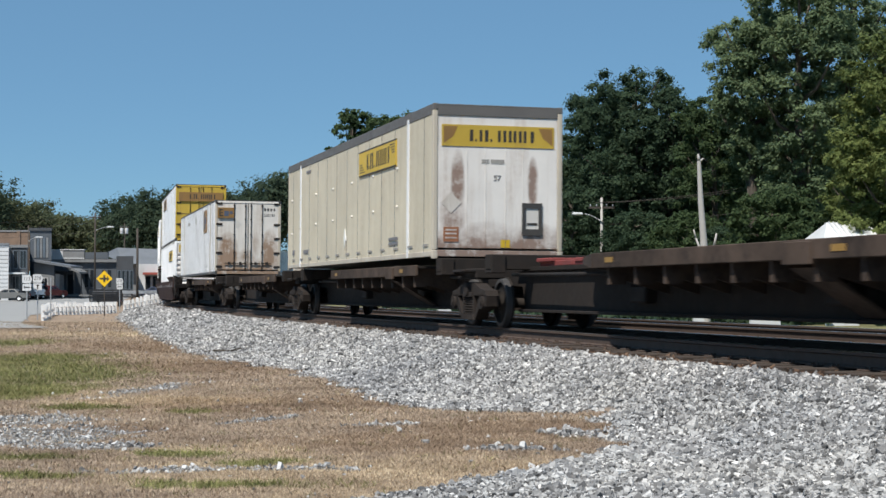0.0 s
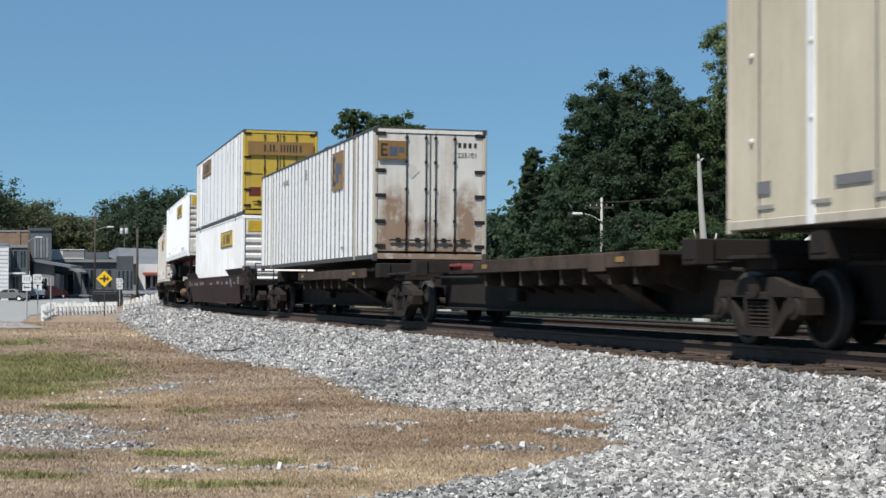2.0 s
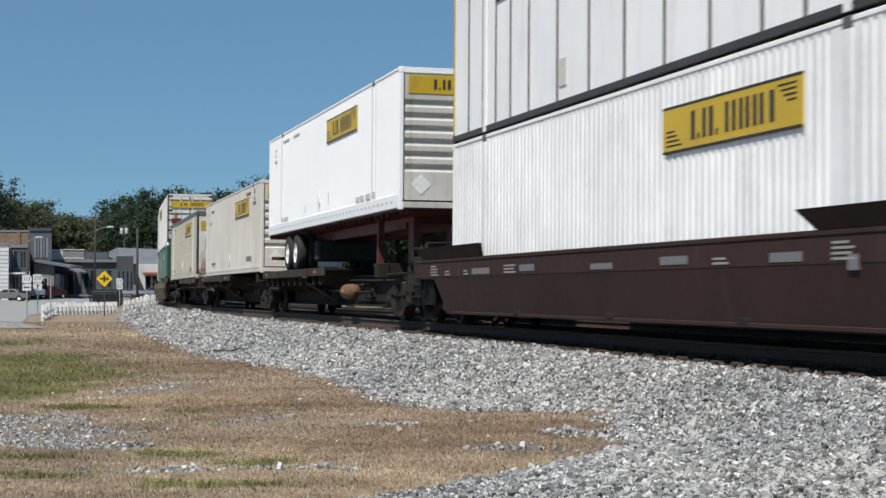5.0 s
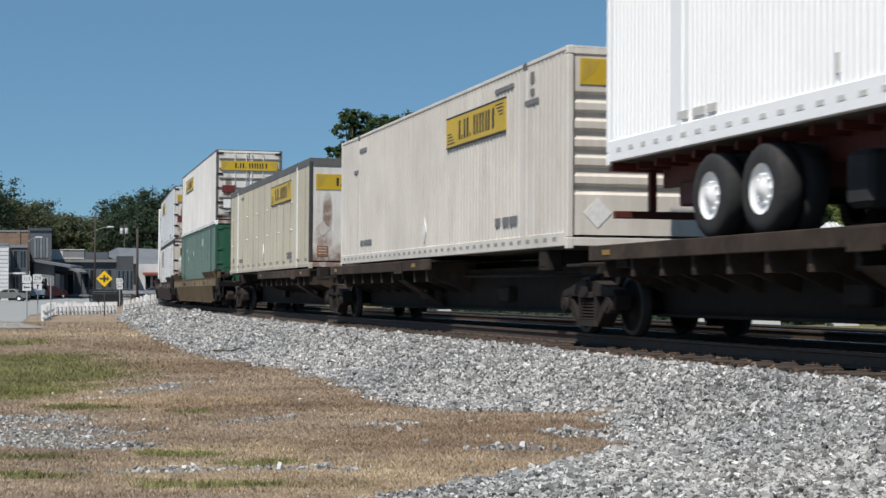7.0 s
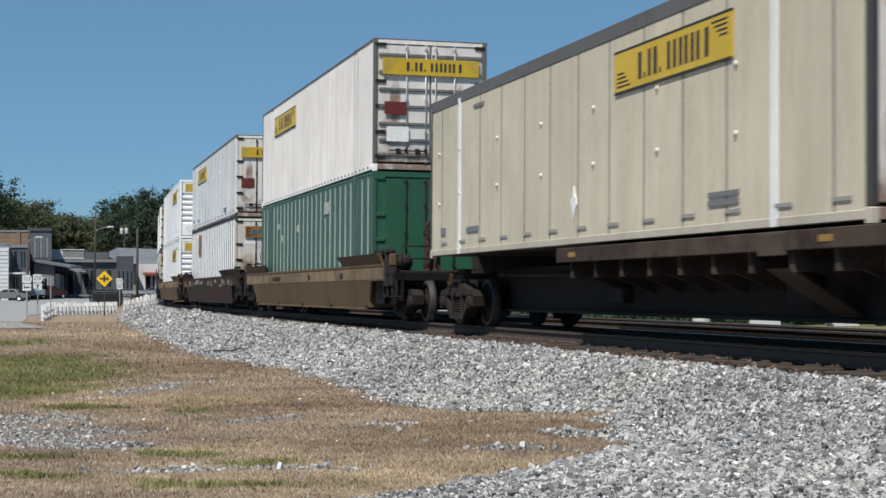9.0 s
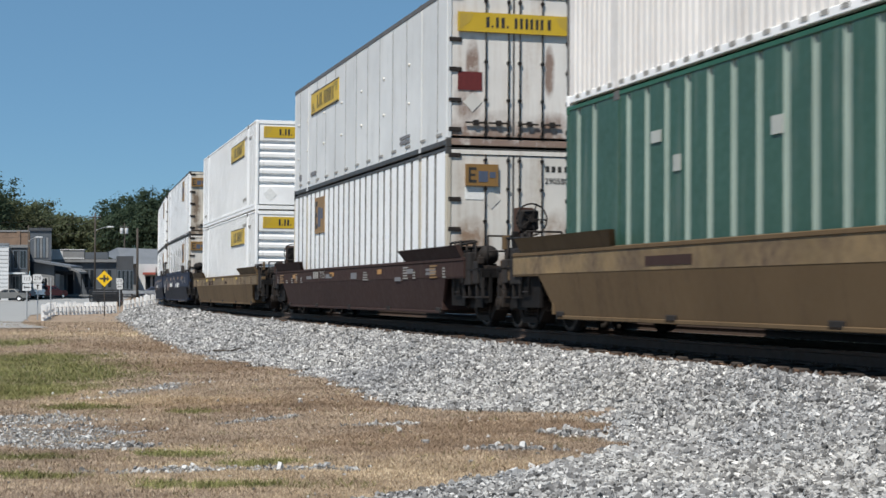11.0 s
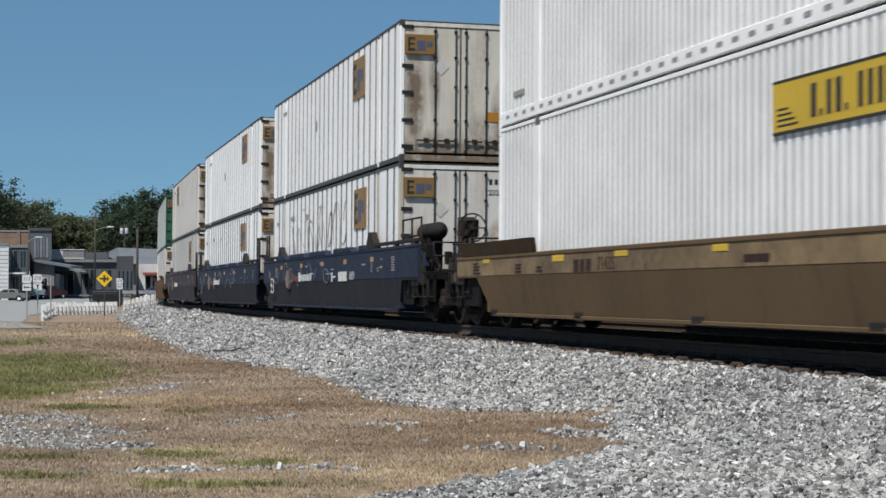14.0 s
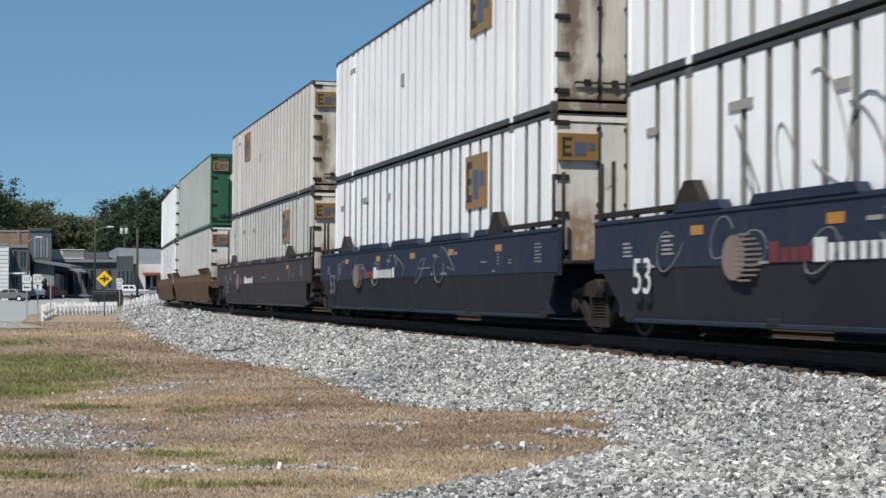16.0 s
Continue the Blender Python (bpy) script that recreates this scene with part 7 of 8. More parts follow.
def far_wood(label, rows, depth, seed, mat=LEAFFAR, size=0.33, per=620):
    """Woods too far off to tell the trees apart: a ragged belt of clumps. Rows: place across the view, top, distance."""
    rng = np.random.default_rng(seed)
    cs, rs = [], []
    for (p0, t0, d0), (p1, t1, d1) in zip(rows, rows[1:]):
        n = max(3, int(abs(p1 - p0) / 2.2))
        for i in range(n):
            q = (i + rng.uniform(0, 1)) / n
            px, top, d = p0 + (p1 - p0) * q, t0 + (t1 - t0) * q, d0 + (d1 - d0) * q + rng.uniform(0, depth)
            x, y = at_px(px, d)
            ztop = top_at(top, d) * rng.uniform(0.82, 1.03)
            rad = rng.uniform(1.2, 2.6) if ztop > 5 else rng.uniform(0.4, 0.9)
            for j in range(5):
                cs.append((x + rng.normal() * 1.2, y + rng.normal() * 1.5, max(ztop - rad - j * rad * 0.95, min(1.0, ztop * 0.3) - 0.4 * (ztop < 5))))
                rs.append(rad * rng.uniform(0.8, 1.25))
    v, f = leaf_cloud(np.array(cs), np.array(rs), len(cs) * per // 5, size, rng)
    ob = raw_mesh("far_woods", v, f, mat)
    tagged(ob, label, "woods", kind="stuff")


far_wood("dark green wooded hillside behind the town", [(-60, 330, 322), (0, 335, 322), (20, 352, 329), (75, 350, 329), (110, 372, 336), (150, 378, 336), (190, 378, 336)], 22, 31, LEAFOLIVE)
far_wood("dark green wood behind the street and the track", [(190, 352, 324), (230, 342, 319), (285, 330, 315), (345, 328, 310), (420, 330, 301), (470, 308, 287), (520, 300, 280), (580, 340, 287), (700, 372, 301)], 20, 32)
far_wood("hazy far woods beyond the track", [(760, 372, 300), (800, 366, 300), (860, 372, 290), (930, 378, 280), (1010, 385, 270)], 25, 33)
far_wood("dense dark wood closing the view behind the trees", [(930, 330, 140), (990, 270, 140), (1110, 235, 140), (1250, 215, 140), (1400, 190, 140), (1640, 170, 140)], 10, 35, LEAFDARK, 0.36, 260)
far_wood("low undergrowth along the far side of the track", [(760, 540, 92), (880, 542, 80), (1100, 545, 67), (1326, 547, 61), (1500, 549, 59), (1640, 550, 57)], 2.5, 36, LEAFDARK, 0.17, 160)
far_wood("thin bare-topped trees over the town", [(-20, 300, 301), (4, 298, 301), (16, 318, 301)], 5, 34, per=200)


def dead_tree():
    x, y = at_px(1243, 58)
    z0 = ground_z(x, y)
    top = top_at(270, 58)
    bm = bmesh.new()
    pts = [Vector((0.12, 0, 0)), Vector((0.10, 0, 1.6)), Vector((0.06, 0.05, 3.1)), Vector((-0.04, 0, 4.4)), Vector((-0.10, 0.02, top - z0 - 0.25)), Vector((-0.13, 0.02, top - z0))]
    rad = [0.17, 0.15, 0.13, 0.105, 0.07, 0.025]
    for i in range(5):
        rod(bm, pts[i], pts[i + 1], rad[i], 10, rad[i + 1], caps=i == 4)
    for a, b, r in (((0.0, 0, 2.55), (-0.22, 0.05, 3.2), 0.06), ((-0.22, 0.05, 3.2), (-0.30, 0.05, 3.5), 0.04), ((0.12, 0, 2.3), (0.42, -0.05, 2.9), 0.07), ((0.42, -0.05, 2.9), (0.50, -0.05, 3.35), 0.06), ((-0.1, 0, top - z0 - 0.3), (0.06, 0, top - z0 - 0.16), 0.05)):
        rod(bm, a, b, r, 7, r * 0.5)
    ob = mesh_object("dead_tree", bm, DEADWOOD)
    ob.location = (x, y, z0 - 0.05)
    tagged(ob, "bleached dead tree trunk with a snapped top", "tree trunk")


dead_tree()


def fallen_stick():
    x, y = -4.95, 36.6
    bm = bmesh.new()
    pts = [Vector((-0.42, -0.05, 0.02)), Vector((-0.12, 0.0, 0.06)), Vector((0.16, 0.03, 0.05)), Vector((0.42, 0.0, 0.12))]
    for i in range(3):
        rod(bm, pts[i], pts[i + 1], 0.035 - 0.006 * i, 7, 0.029 - 0.006 * i)
    rod(bm, pts[1], (0.05, -0.12, 0.03), 0.018, 5)
    ob = mesh_object("stick", bm, POLEWOOD)
    ob.location = (x, y, ground_z(x, y))
    tagged(ob, "dark fallen stick at the foot of the ballast", "stick")


fallen_stick()


# ------------------------------------------------------------------ poles, wires, small things beyond the track
def utility_pole(px, dist, top, label, arm=True, lamp=0.0, cans=0, mat=POLEWOOD, r=0.13):
    x, y = at_px(px, dist)
    z0 = ground_z(x, y)
    h = top_at(top, dist) - z0
    root = tagged(new("utility_pole"), label, "utility pole")
    root.location = (x, y, z0 - 0.1)
    bm = bmesh.new()
    rod(bm, (0, 0, 0), (0, 0, h + 0.1), r, 10, r * 0.7)
    part("pole", bm, mat, root)
    if arm:
        part("crossarm", boxes((-0.75, 0.75, -0.06, 0.06, h - 0.55, h - 0.43)), POLEWOOD, root)
        for dx in (-0.65, -0.3, 0.3, 0.65):
            bm = bmesh.new()
            turned(bm, [(0.0, 0.0), (0.04, 0.01), (0.05, 0.06), (0.03, 0.1), (0.045, 0.13), (0.0, 0.16)], 8, "z", (dx, 0, h - 0.43))
            part("insulator", bm, GALV, root)
    if lamp:
        bm = bmesh.new()
        prev = Vector((0, 0, h * 0.80))
        for i in range(1, 6):
            q = i / 5
            p = Vector((lamp * q, 0, h * 0.80 + 0.45 * math.sin(q * 1.5)))
            rod(bm, prev, p, 0.035, 7)
            prev = p
        armo = part("lamp_arm", bm, GALV, root)
        bm = bmesh.new()
        box(bm, prev.x - 0.1, prev.x + 0.75 * (1 if lamp > 0 else -1), -0.16, 0.16, prev.z - 0.07, prev.z + 0.09, 0.05)
        part("lamp_head", bm, SIDING, armo, "pale cobra-head street lamp")
    for k in range(cans):
        bm = bmesh.new()
        turned(bm, [(0.0, -0.45), (0.24, -0.44), (0.26, -0.38), (0.26, 0.36), (0.24, 0.42), (0.0, 0.46)], 14, "z", ((k - (cans - 1) / 2) * 0.75, -0.28, h - 1.1))
        part("transformer", bm, SIDING, root, "pale grey pole-mounted transformer can")
    return Vector((x, y, z0 + h))


p1 = utility_pole(1065, 96, 350, "weathered pole with a crossarm and lamp before the wood", True, -1.0, 0, DEADWOOD, 0.10)
p2 = utility_pole(846, 150, 356, "dark pole with a transformer far beyond the track", True, 0, 1)
p3 = utility_pole(827, 160, 398, "short weathered pole far beyond the track", False, 0, 0, DEADWOOD, 0.11)
p4 = utility_pole(168, 206, 376, "dark leaning pole with a street lamp over the shops", True, 1.6, 0)
p5 = utility_pole(243, 150, 404, "plain dark wooden pole at the roadside", False, 0, 0)
p6 = utility_pole(220, 255, 395, "wooden pole with two transformer cans behind the shops", True, 0, 2)
p7 = utility_pole(50, 188, 398, "slim pole with a street lamp beside the shopfront", False, 0.9, 0, POLEWOOD, 0.09)


def wire(a, b, sag, label):
    bm = bmesh.new()
    prev = None
    for i in range(13):
        q = i / 12
        p = Vector(a).lerp(Vector(b), q) - Vector((0, 0, sag * 4 * q * (1 - q)))
        if prev is not None:
            rod(bm, prev, p, 0.014, 5, caps=False)
        prev = p
    tagged(mesh_object("power_line", bm, POLEWOOD), label, "power line", "overhead wires")


east = Vector((26.0, 92.0, 8.6))
for dz, dx in ((-0.3, -0.6), (-0.3, 0.6), (-1.6, 0)):
    wire(p1 + Vector((dx * 0.6, 0, dz)), east + Vector((dx, 0, dz)), 0.5, "sagging dark overhead wire before the wood")
for dz in (-0.4, -1.2, -2.4):
    wire(p4 + Vector((0, 0, dz)), Vector((-85, 225, p4.z + dz - 0.2)), 0.6, "sagging dark overhead wire above the shops")
    wire(p4 + Vector((0, 0, dz)), p6 + Vector((0, 0, dz)), 0.5, "sagging dark overhead wire above the shops")


def block(px0, px1, dist, y0, y1, label):
    """A whitewashed concrete block lying on the grass."""
    x0, x1 = at_px(px0, dist)[0], at_px(px1, dist)[0]
    z0 = ground_z((x0 + x1) / 2, dist)
    bm = bmesh.new()
    h = (y1 - y0) / 2881.5 * dist
    prism(bm, [(x0, 0), (x1, 0), (x1 - 0.06, h), (x0 + 0.06, h)], -0.18, 0.18)
    bmesh.ops.recalc_face_normals(bm, faces=bm.faces[:])
    ob = mesh_object("parking_block", bm, SIDING)
    ob.location = (0, dist, z0 - 0.02)
    tagged(ob, label, "concrete block", "blocks along the lot")


block(1326, 1380, 56, 555, 576, "white painted concrete block on the far grass")
block(1462, 1518, 55, 556, 578, "white painted concrete block on the far grass")
block(1225, 1246, 57, 548, 572, "dull white concrete post stump on the far grass")
block(770, 800, 80, 540, 555, "white painted concrete block on the far grass")


def small_house():
    """A white-roofed house half hidden behind the deck and the shrubs."""
    d = 72
    x0, x1 = at_px(1455, d)[0], at_px(1585, d)[0]
    z = ground_z(x0, d)
    root = tagged(new("house"), "low house with a pale tin roof among shrubs", "house")
    eave, ridge = top_at(428, d), top_at(390, d)
    part("wall", boxes((x0 + 0.3, x1 - 0.3, d, d + 5, z, eave)), PALEWALL, root)
    bm = bmesh.new()
    v = [bm.verts.new(q) for q in ((x0, d - 0.3, eave - 0.05), (x1, d - 0.3, eave - 0.05), (x1 - 0.8, d + 2.5, ridge), (x0 + 0.8, d + 2.5, ridge), (x1, d + 5.3, eave - 0.05), (x0, d + 5.3, eave - 0.05))]
    for q in ((0, 1, 2, 3), (2, 4, 5, 3), (1, 4, 2), (0, 3, 5), (0, 5, 4, 1)):
        bm.faces.new([v[i] for i in q])
    bmesh.ops.recalc_face_normals(bm, faces=bm.faces[:])
    roof = part("roof", bm, PALE, root, "pale weathered tin roof")
    for i in range(8):
        x = x0 + 0.9 + i * (x1 - x0 - 1.8) / 7
        bm = bmesh.new()
        rod(bm, (x, d - 0.3, eave - 0.02), (x, d + 2.5, ridge + 0.02), 0.03, 5)
        part("roof_seam", bm, PALE, roof)
    w = part("window", boxes((x0 + 1.0, x0 + 1.9, d - 0.03, d + 0.02, z + 1.1, z + 2.0)), GLASS, root)
    part("window_frame", boxes((x0 + 0.9, x0 + 1.0, d - 0.05, d + 0.02, z + 1.0, z + 2.1), (x0 + 1.9, x0 + 2.0, d - 0.05, d + 0.02, z + 1.0, z + 2.1), (x0 + 1.0, x0 + 1.9, d - 0.05, d + 0.02, z + 1.0, z + 1.1), (x0 + 1.0, x0 + 1.9, d - 0.05, d + 0.02, z + 2.0, z + 2.1)), SIDING, w)


small_house()

# ------------------------------------------------------------------ the street beyond the fence
ROAD_EDGE = [(-15.0, 62.0), (-18.4, 71.0), (-24.8, 98.0), (-27.0, 118.0), (-37.0, 185.0), (-41.0, 214.0)]


def build_road():
    ys = np.arange(62.0, 214.0, 2.0)
    v, rows = [], []
    for y in ys:
        edge = np.interp(y, [p[1] for p in ROAD_EDGE], [p[0] for p in ROAD_EDGE])
        xs = np.linspace(edge, -110.0, 20)
        z = land(xs, np.full(20, y))[0] + 0.03
        rows.append(len(v))
        v += [(float(a), float(y), float(b)) for a, b in zip(xs, z)]
    f = []
    for a, b in zip(rows, rows[1:]):
        f += [(a + i + 1, a + i, b + i, b + i + 1) for i in range(19)]
    tagged(raw_mesh("road", v, f, ROADTOP, True), "wide sun-bleached asphalt street", "road", kind="structure")


build_road()


def build_fence():
    fence = tagged(new("picket_fence"), "low fence of whitewashed upright slats along the street", "fence")
    bm = bmesh.new()
    prism(bm, [(-0.105, -0.12), (0.105, -0.12), (0.105, 0.66), (0.06, 0.69), (-0.06, 0.69), (-0.105, 0.66)], -0.012, 0.012)
    bmesh.ops.recalc_face_normals(bm, faces=bm.faces[:])
    slat = bpy.data.meshes.new("slat")
    bm.to_mesh(slat)
    bm.free()
    slat.materials.append(FENCEWHITE)
    rng = random.Random(6)
    runs = [(at_px(76, 78), at_px(93, 99), 22), (at_px(93, 100), at_px(207, 107), 17), (at_px(218, 108), at_px(292, 117), 11)]
    for (ax, ay), (bx, by), n in runs:
        for i in range(n):
            q = (i + 0.5) / n
            x, y = ax + (bx - ax) * q, ay + (by - ay) * q
            share("slat", slat, fence, pose(x, y, ground_z(x, y) + rng.uniform(-0.03, 0.05), rng.uniform(-3, 3), rng.uniform(-2, 2), rng.uniform(-6, 6)) @ Matrix.Diagonal((rng.uniform(0.85, 1.15), 1, rng.uniform(1.0, 1.16), 1)))
        for z in (0.18, 0.5):
            bm = bmesh.new()
            rod(bm, (ax, ay + 0.05, ground_z(ax, ay) + z), (bx, by + 0.05, ground_z(bx, by) + z), 0.035, 4)
            part("fence_rail", bm, FENCEWHITE, fence)


build_fence()


def sign_post(x, y, high, name, label, category="road sign", mat=None):
    z = ground_z(x, y)
    root = tagged(new(name), label, category)
    root.location = (x, y, z - 0.05)
    part("post", boxes((-0.03, 0.03, -0.02, 0.02, 0.0, high), bevel=0.004), mat or GALV, root)
    return root


def warning_sign():
    d = 94
    x, y = at_px(185, d)
    z0 = ground_z(x, y)
    zc = top_at(493, d) - z0 + 0.05
    s = sign_post(x, y, zc + 0.4, "warning_sign", "yellow diamond crossroads warning sign on a dark post", "warning sign", POLEWOOD)
    bm = bmesh.new()
    r = 0.47
    a = [bm.verts.new((p, -0.035, zc + w)) for p, w in ((r, 0), (0, r), (-r, 0), (0, -r))]
    b = [bm.verts.new((p, -0.03, zc + w)) for p, w in ((r, 0), (0, r), (-r, 0), (0, -r))]
    bm.faces.new(a), bm.faces.new(b[::-1])
    for i in range(4):
        bm.faces.new((a[i], b[i], b[(i + 1) % 4], a[(i + 1) % 4]))
    bmesh.ops.recalc_face_normals(bm, faces=bm.faces[:])
    face = part("sign_face", bm, SIGNFACE, s, "yellow diamond face with a black cross and border")
    part("crossroads_symbol", boxes((-0.06, 0.06, -0.04, -0.034, zc - 0.2, zc + 0.2), (-0.27, -0.06, -0.04, -0.034, zc - 0.05, zc + 0.05), (0.06, 0.27, -0.04, -0.034, zc - 0.05, zc + 0.05), (0.14, 0.2, -0.0395, -0.034, zc - 0.13, zc + 0.13)), INK, face)


warning_sign()


def route_sign(px, dist, top, digits, arrow):
    x, y = at_px(px, dist)
    z0 = ground_z(x, y)
    zt = top_at(top, dist) - z0 + 0.05
    s = sign_post(x, y, zt, "route_sign", "white route marker with black numerals over an arrow plate", "road sign")
    bm = bmesh.new()
    prism(bm, [(-0.24, zt - 0.42), (0.2, zt - 0.42), (0.27, zt - 0.2), (0.15, zt), (-0.24, zt)], -0.035, -0.028)
    bmesh.ops.recalc_face_normals(bm, faces=bm.faces[:])
    face = part("sign_face", bm, SIDING, s, "white shield-shaped plate")
    lettering("route_number", digits, 0.24, INK, face, pose(0, -0.037, zt - 0.21, 90, 0, 0))
    arrow_face = part("arrow_plate", boxes((-0.22, 0.22, -0.035, -0.028, zt - 0.80, zt - 0.46)), SIDING, s)
    if arrow == "left":
        part("arrow", boxes((-0.12, 0.14, -0.04, -0.034, zt - 0.66, zt - 0.60), (-0.15, -0.10, -0.04, -0.034, zt - 0.70, zt - 0.56)), INK, arrow_face)
    else:
        part("arrow", boxes((-0.03, 0.03, -0.04, -0.034, zt - 0.74, zt - 0.52), (-0.08, 0.08, -0.04, -0.034, zt - 0.58, zt - 0.54)), INK, arrow_face)


route_sign(48, 82, 486, "113", "left")
route_sign(67, 82.4, 485, "278", "up")
route_sign(212, 118, 492, "278", "left")
x, y = at_px(90, 84)
sign_post(x, y, 2.2, "sign_post", "bare galvanised sign post with no plate", "post")


# ------------------------------------------------------------------ shops
def wall_box(root, name, px0, px1, top, dist, deep, mat, label=""):
    x0, x1 = at_px(px0, dist)[0], at_px(px1, dist)[0]
    z = min(ground_z(x0, dist), ground_z(x1, dist)) - 0.3
    k, zt = (dist + deep) / dist, top_at(top, dist)          # its flanks run back along the side streets, away from the track
    bm = bmesh.new()
    v = [bm.verts.new(q) for q in ((x0, dist, z), (x1, dist, z), (x1 * k, dist + deep, z), (x0 * k, dist + deep, z), (x0, dist, zt), (x1, dist, zt), (x1 * k, dist + deep, zt), (x0 * k, dist + deep, zt))]
    for q in ((0, 1, 5, 4), (1, 2, 6, 5), (2, 3, 7, 6), (3, 0, 4, 7), (4, 5, 6, 7), (3, 2, 1, 0)):
        bm.faces.new([v[i] for i in q])
    return part(name, bm, mat, root, label)


def opening(root, px0, px1, y0, y1, dist, mat=GLASS, frame=SIDING, bars=0, name="window"):
    """A window or door set into a front: pane a little back, frame proud."""
    x0, x1 = at_px(px0, dist)[0], at_px(px1, dist)[0]
    z1, z0 = top_at(y0, dist), top_at(y1, dist)
    t = 0.07
    w = part(name, boxes((x0, x1, dist - 0.02, dist + 0.03, z0, z1)), mat, root)
    rows = [(x0 - t, x0, dist - 0.06, dist + 0.02, z0 - t, z1 + t), (x1, x1 + t, dist - 0.06, dist + 0.02, z0 - t, z1 + t), (x0, x1, dist - 0.06, dist + 0.02, z0 - t, z0), (x0, x1, dist - 0.06, dist + 0.02, z1, z1 + t)]
    for i in range(bars):
        xm = x0 + (x1 - x0) * (i + 1) / (bars + 1)
        rows.append((xm - 0.03, xm + 0.03, dist - 0.05, dist + 0.02, z0, z1))
    part(name + "_frame", boxes(*rows), frame, w)
    return w


def slab(root, name, px0, px1, y0, y1, dist, front, mat, deep=0.1, label=""):
    x0, x1 = at_px(px0, dist)[0], at_px(px1, dist)[0]
    return part(name, boxes((x0, x1, dist - front, dist + deep, top_at(y1, dist), top_at(y0, dist)), bevel=0.01), mat, root, label)


b = tagged(new("shop_building"), "white sided shop building at the end of the row", "building")
wall_box(b, "wall", -90, 15, 432, 193, 12, SIDING)
slab(b, "cornice", -90, 16, 430, 434, 193, 0.1, TINROOF)
for i in range(11):
    slab(b, "siding_board", -90, 14, 437 + i * 7, 438 + i * 7, 193, 0.02, PALEWALL)

b = tagged(new("shop_building"), "narrow charcoal two-storey shopfront with white trim", "building")
wall_box(b, "wall", 15.5, 51, 437, 195, 14, DARKWALL)
slab(b, "trim_post", 15.5, 19, 434, 510, 195, 0.08, PALEWALL)
slab(b, "cornice", 15.5, 52, 433, 438, 195, 0.14, PALEWALL)
opening(b, 24, 31, 444, 474, 195, GLASS, LOUVRE, 0)
opening(b, 36, 46, 444, 474, 195, GLASS, LOUVRE, 1)
slab(b, "canopy", 19, 50, 482, 485, 195, 1.3, SIDING, label="thin white canopy slab")
opening(b, 22, 34, 489, 512, 195, GLASS, PALEWALL, 1)
opening(b, 38, 46, 487, 518, 195, GLASS, PALEWALL, 0, "door")

b = tagged(new("shop_building"), "tall slate-grey building with upright shutters", "building")
wall_box(b, "wall", 53, 91, 405, 207, 14, GREYWALL)
slab(b, "cornice", 52, 92, 403, 408, 207, 0.2, DARKWALL)
for i in range(5):
    slab(b, "shutter", 60 + i * 5.4, 64 + i * 5.4, 420, 456, 207, 0.06, LOUVRE if i % 2 else PALEWALL)
slab(b, "ledge", 53, 91, 460, 464, 207, 0.3, DARKWALL)

b = tagged(new("brick_building"), "old brown brick wall behind the shops", "building")
wall_box(b, "wall", -70, 52, 409, 229, 10, OLDBRICK)
slab(b, "coping", -70, 53, 407, 410, 229, 0.1, PALEWALL)
slab(b, "brick_pier", 30, 36, 409, 440, 229, 0.15, OLDBRICK)

b = tagged(new("shop_building"), "pale grey lean-to shop with a sloping front", "building")
wall_box(b, "wall", 60, 96, 466, 203, 10, PALEWALL)
x0, x1 = at_px(60, 203)[0], at_px(128, 203)[0]
bm = bmesh.new()
prism(bm, [(x0, top_at(463, 203)), (x1, top_at(474, 203)), (x1, top_at(470, 203)), (x0, top_at(459, 203))], 202.2, 209)
bmesh.ops.recalc_face_normals(bm, faces=bm.faces[:])
part("roof", bm, TINROOF, b)
opening(b, 72, 84, 492, 512, 203, GLASS, SIDING, 1)
opening(b, 98, 106, 485, 518, 206, SIDING, PALEWALL, 0, "door")

b = tagged(new("shop_building"), "long blue-grey shop block with a pale parapet", "building")
wall_box(b, "wall", 90, 234, 458, 218, 16, GREYWALL)
slab(b, "parapet", 91, 111, 442, 459, 218, 0.04, SIDING, 0.5, "white painted parapet panel")
slab(b, "parapet", 111.5, 149, 443, 459, 218, 0.0, PALEWALL, 0.5)
slab(b, "parapet_cap", 90, 150, 441, 442.4, 218, 0.1, SIDING, 0.5)
slab(b, "parapet_foot", 112, 149, 456, 457.6, 218, 0.12, SIDING, 0.1)
slab(b, "parapet", 150, 191, 446, 459, 218, 0.0, GREYWALL, 0.5)
slab(b, "cornice", 90, 216, 459, 464, 218, 0.5, PALEWALL)
slab(b, "canopy", 96, 132, 474, 480, 218, 2.2, DARKWALL)
bm = bmesh.new()
x0, x1 = at_px(132, 215)[0], at_px(147, 215)[0]
prism(bm, [(x0, top_at(478, 215)), (x1, top_at(484, 215)), (x1, top_at(481, 215)), (x0, top_at(473, 215))], 212.8, 218)
bmesh.ops.recalc_face_normals(bm, faces=bm.faces[:])
part("awning", bm, PALEWALL, b, "striped pale awning")
for px in (97, 118, 131, 144):
    slab(b, "canopy_post", px - 0.6, px + 0.6, 478, 522, 215, 0.1, DARKWALL)
opening(b, 120, 130, 486, 520, 218, GLASS, DARKWALL, 0, "door")
opening(b, 104, 114, 486, 516, 218, SIDING, DARKWALL, 0, "door")
for px in (150, 160, 181, 191):
    opening(b, px, px + 6, 478, 508, 218, GLASS, GREYWALL, 0)
wall_box(b, "wing", 206, 236, 453, 217, 10, DARKWALL)
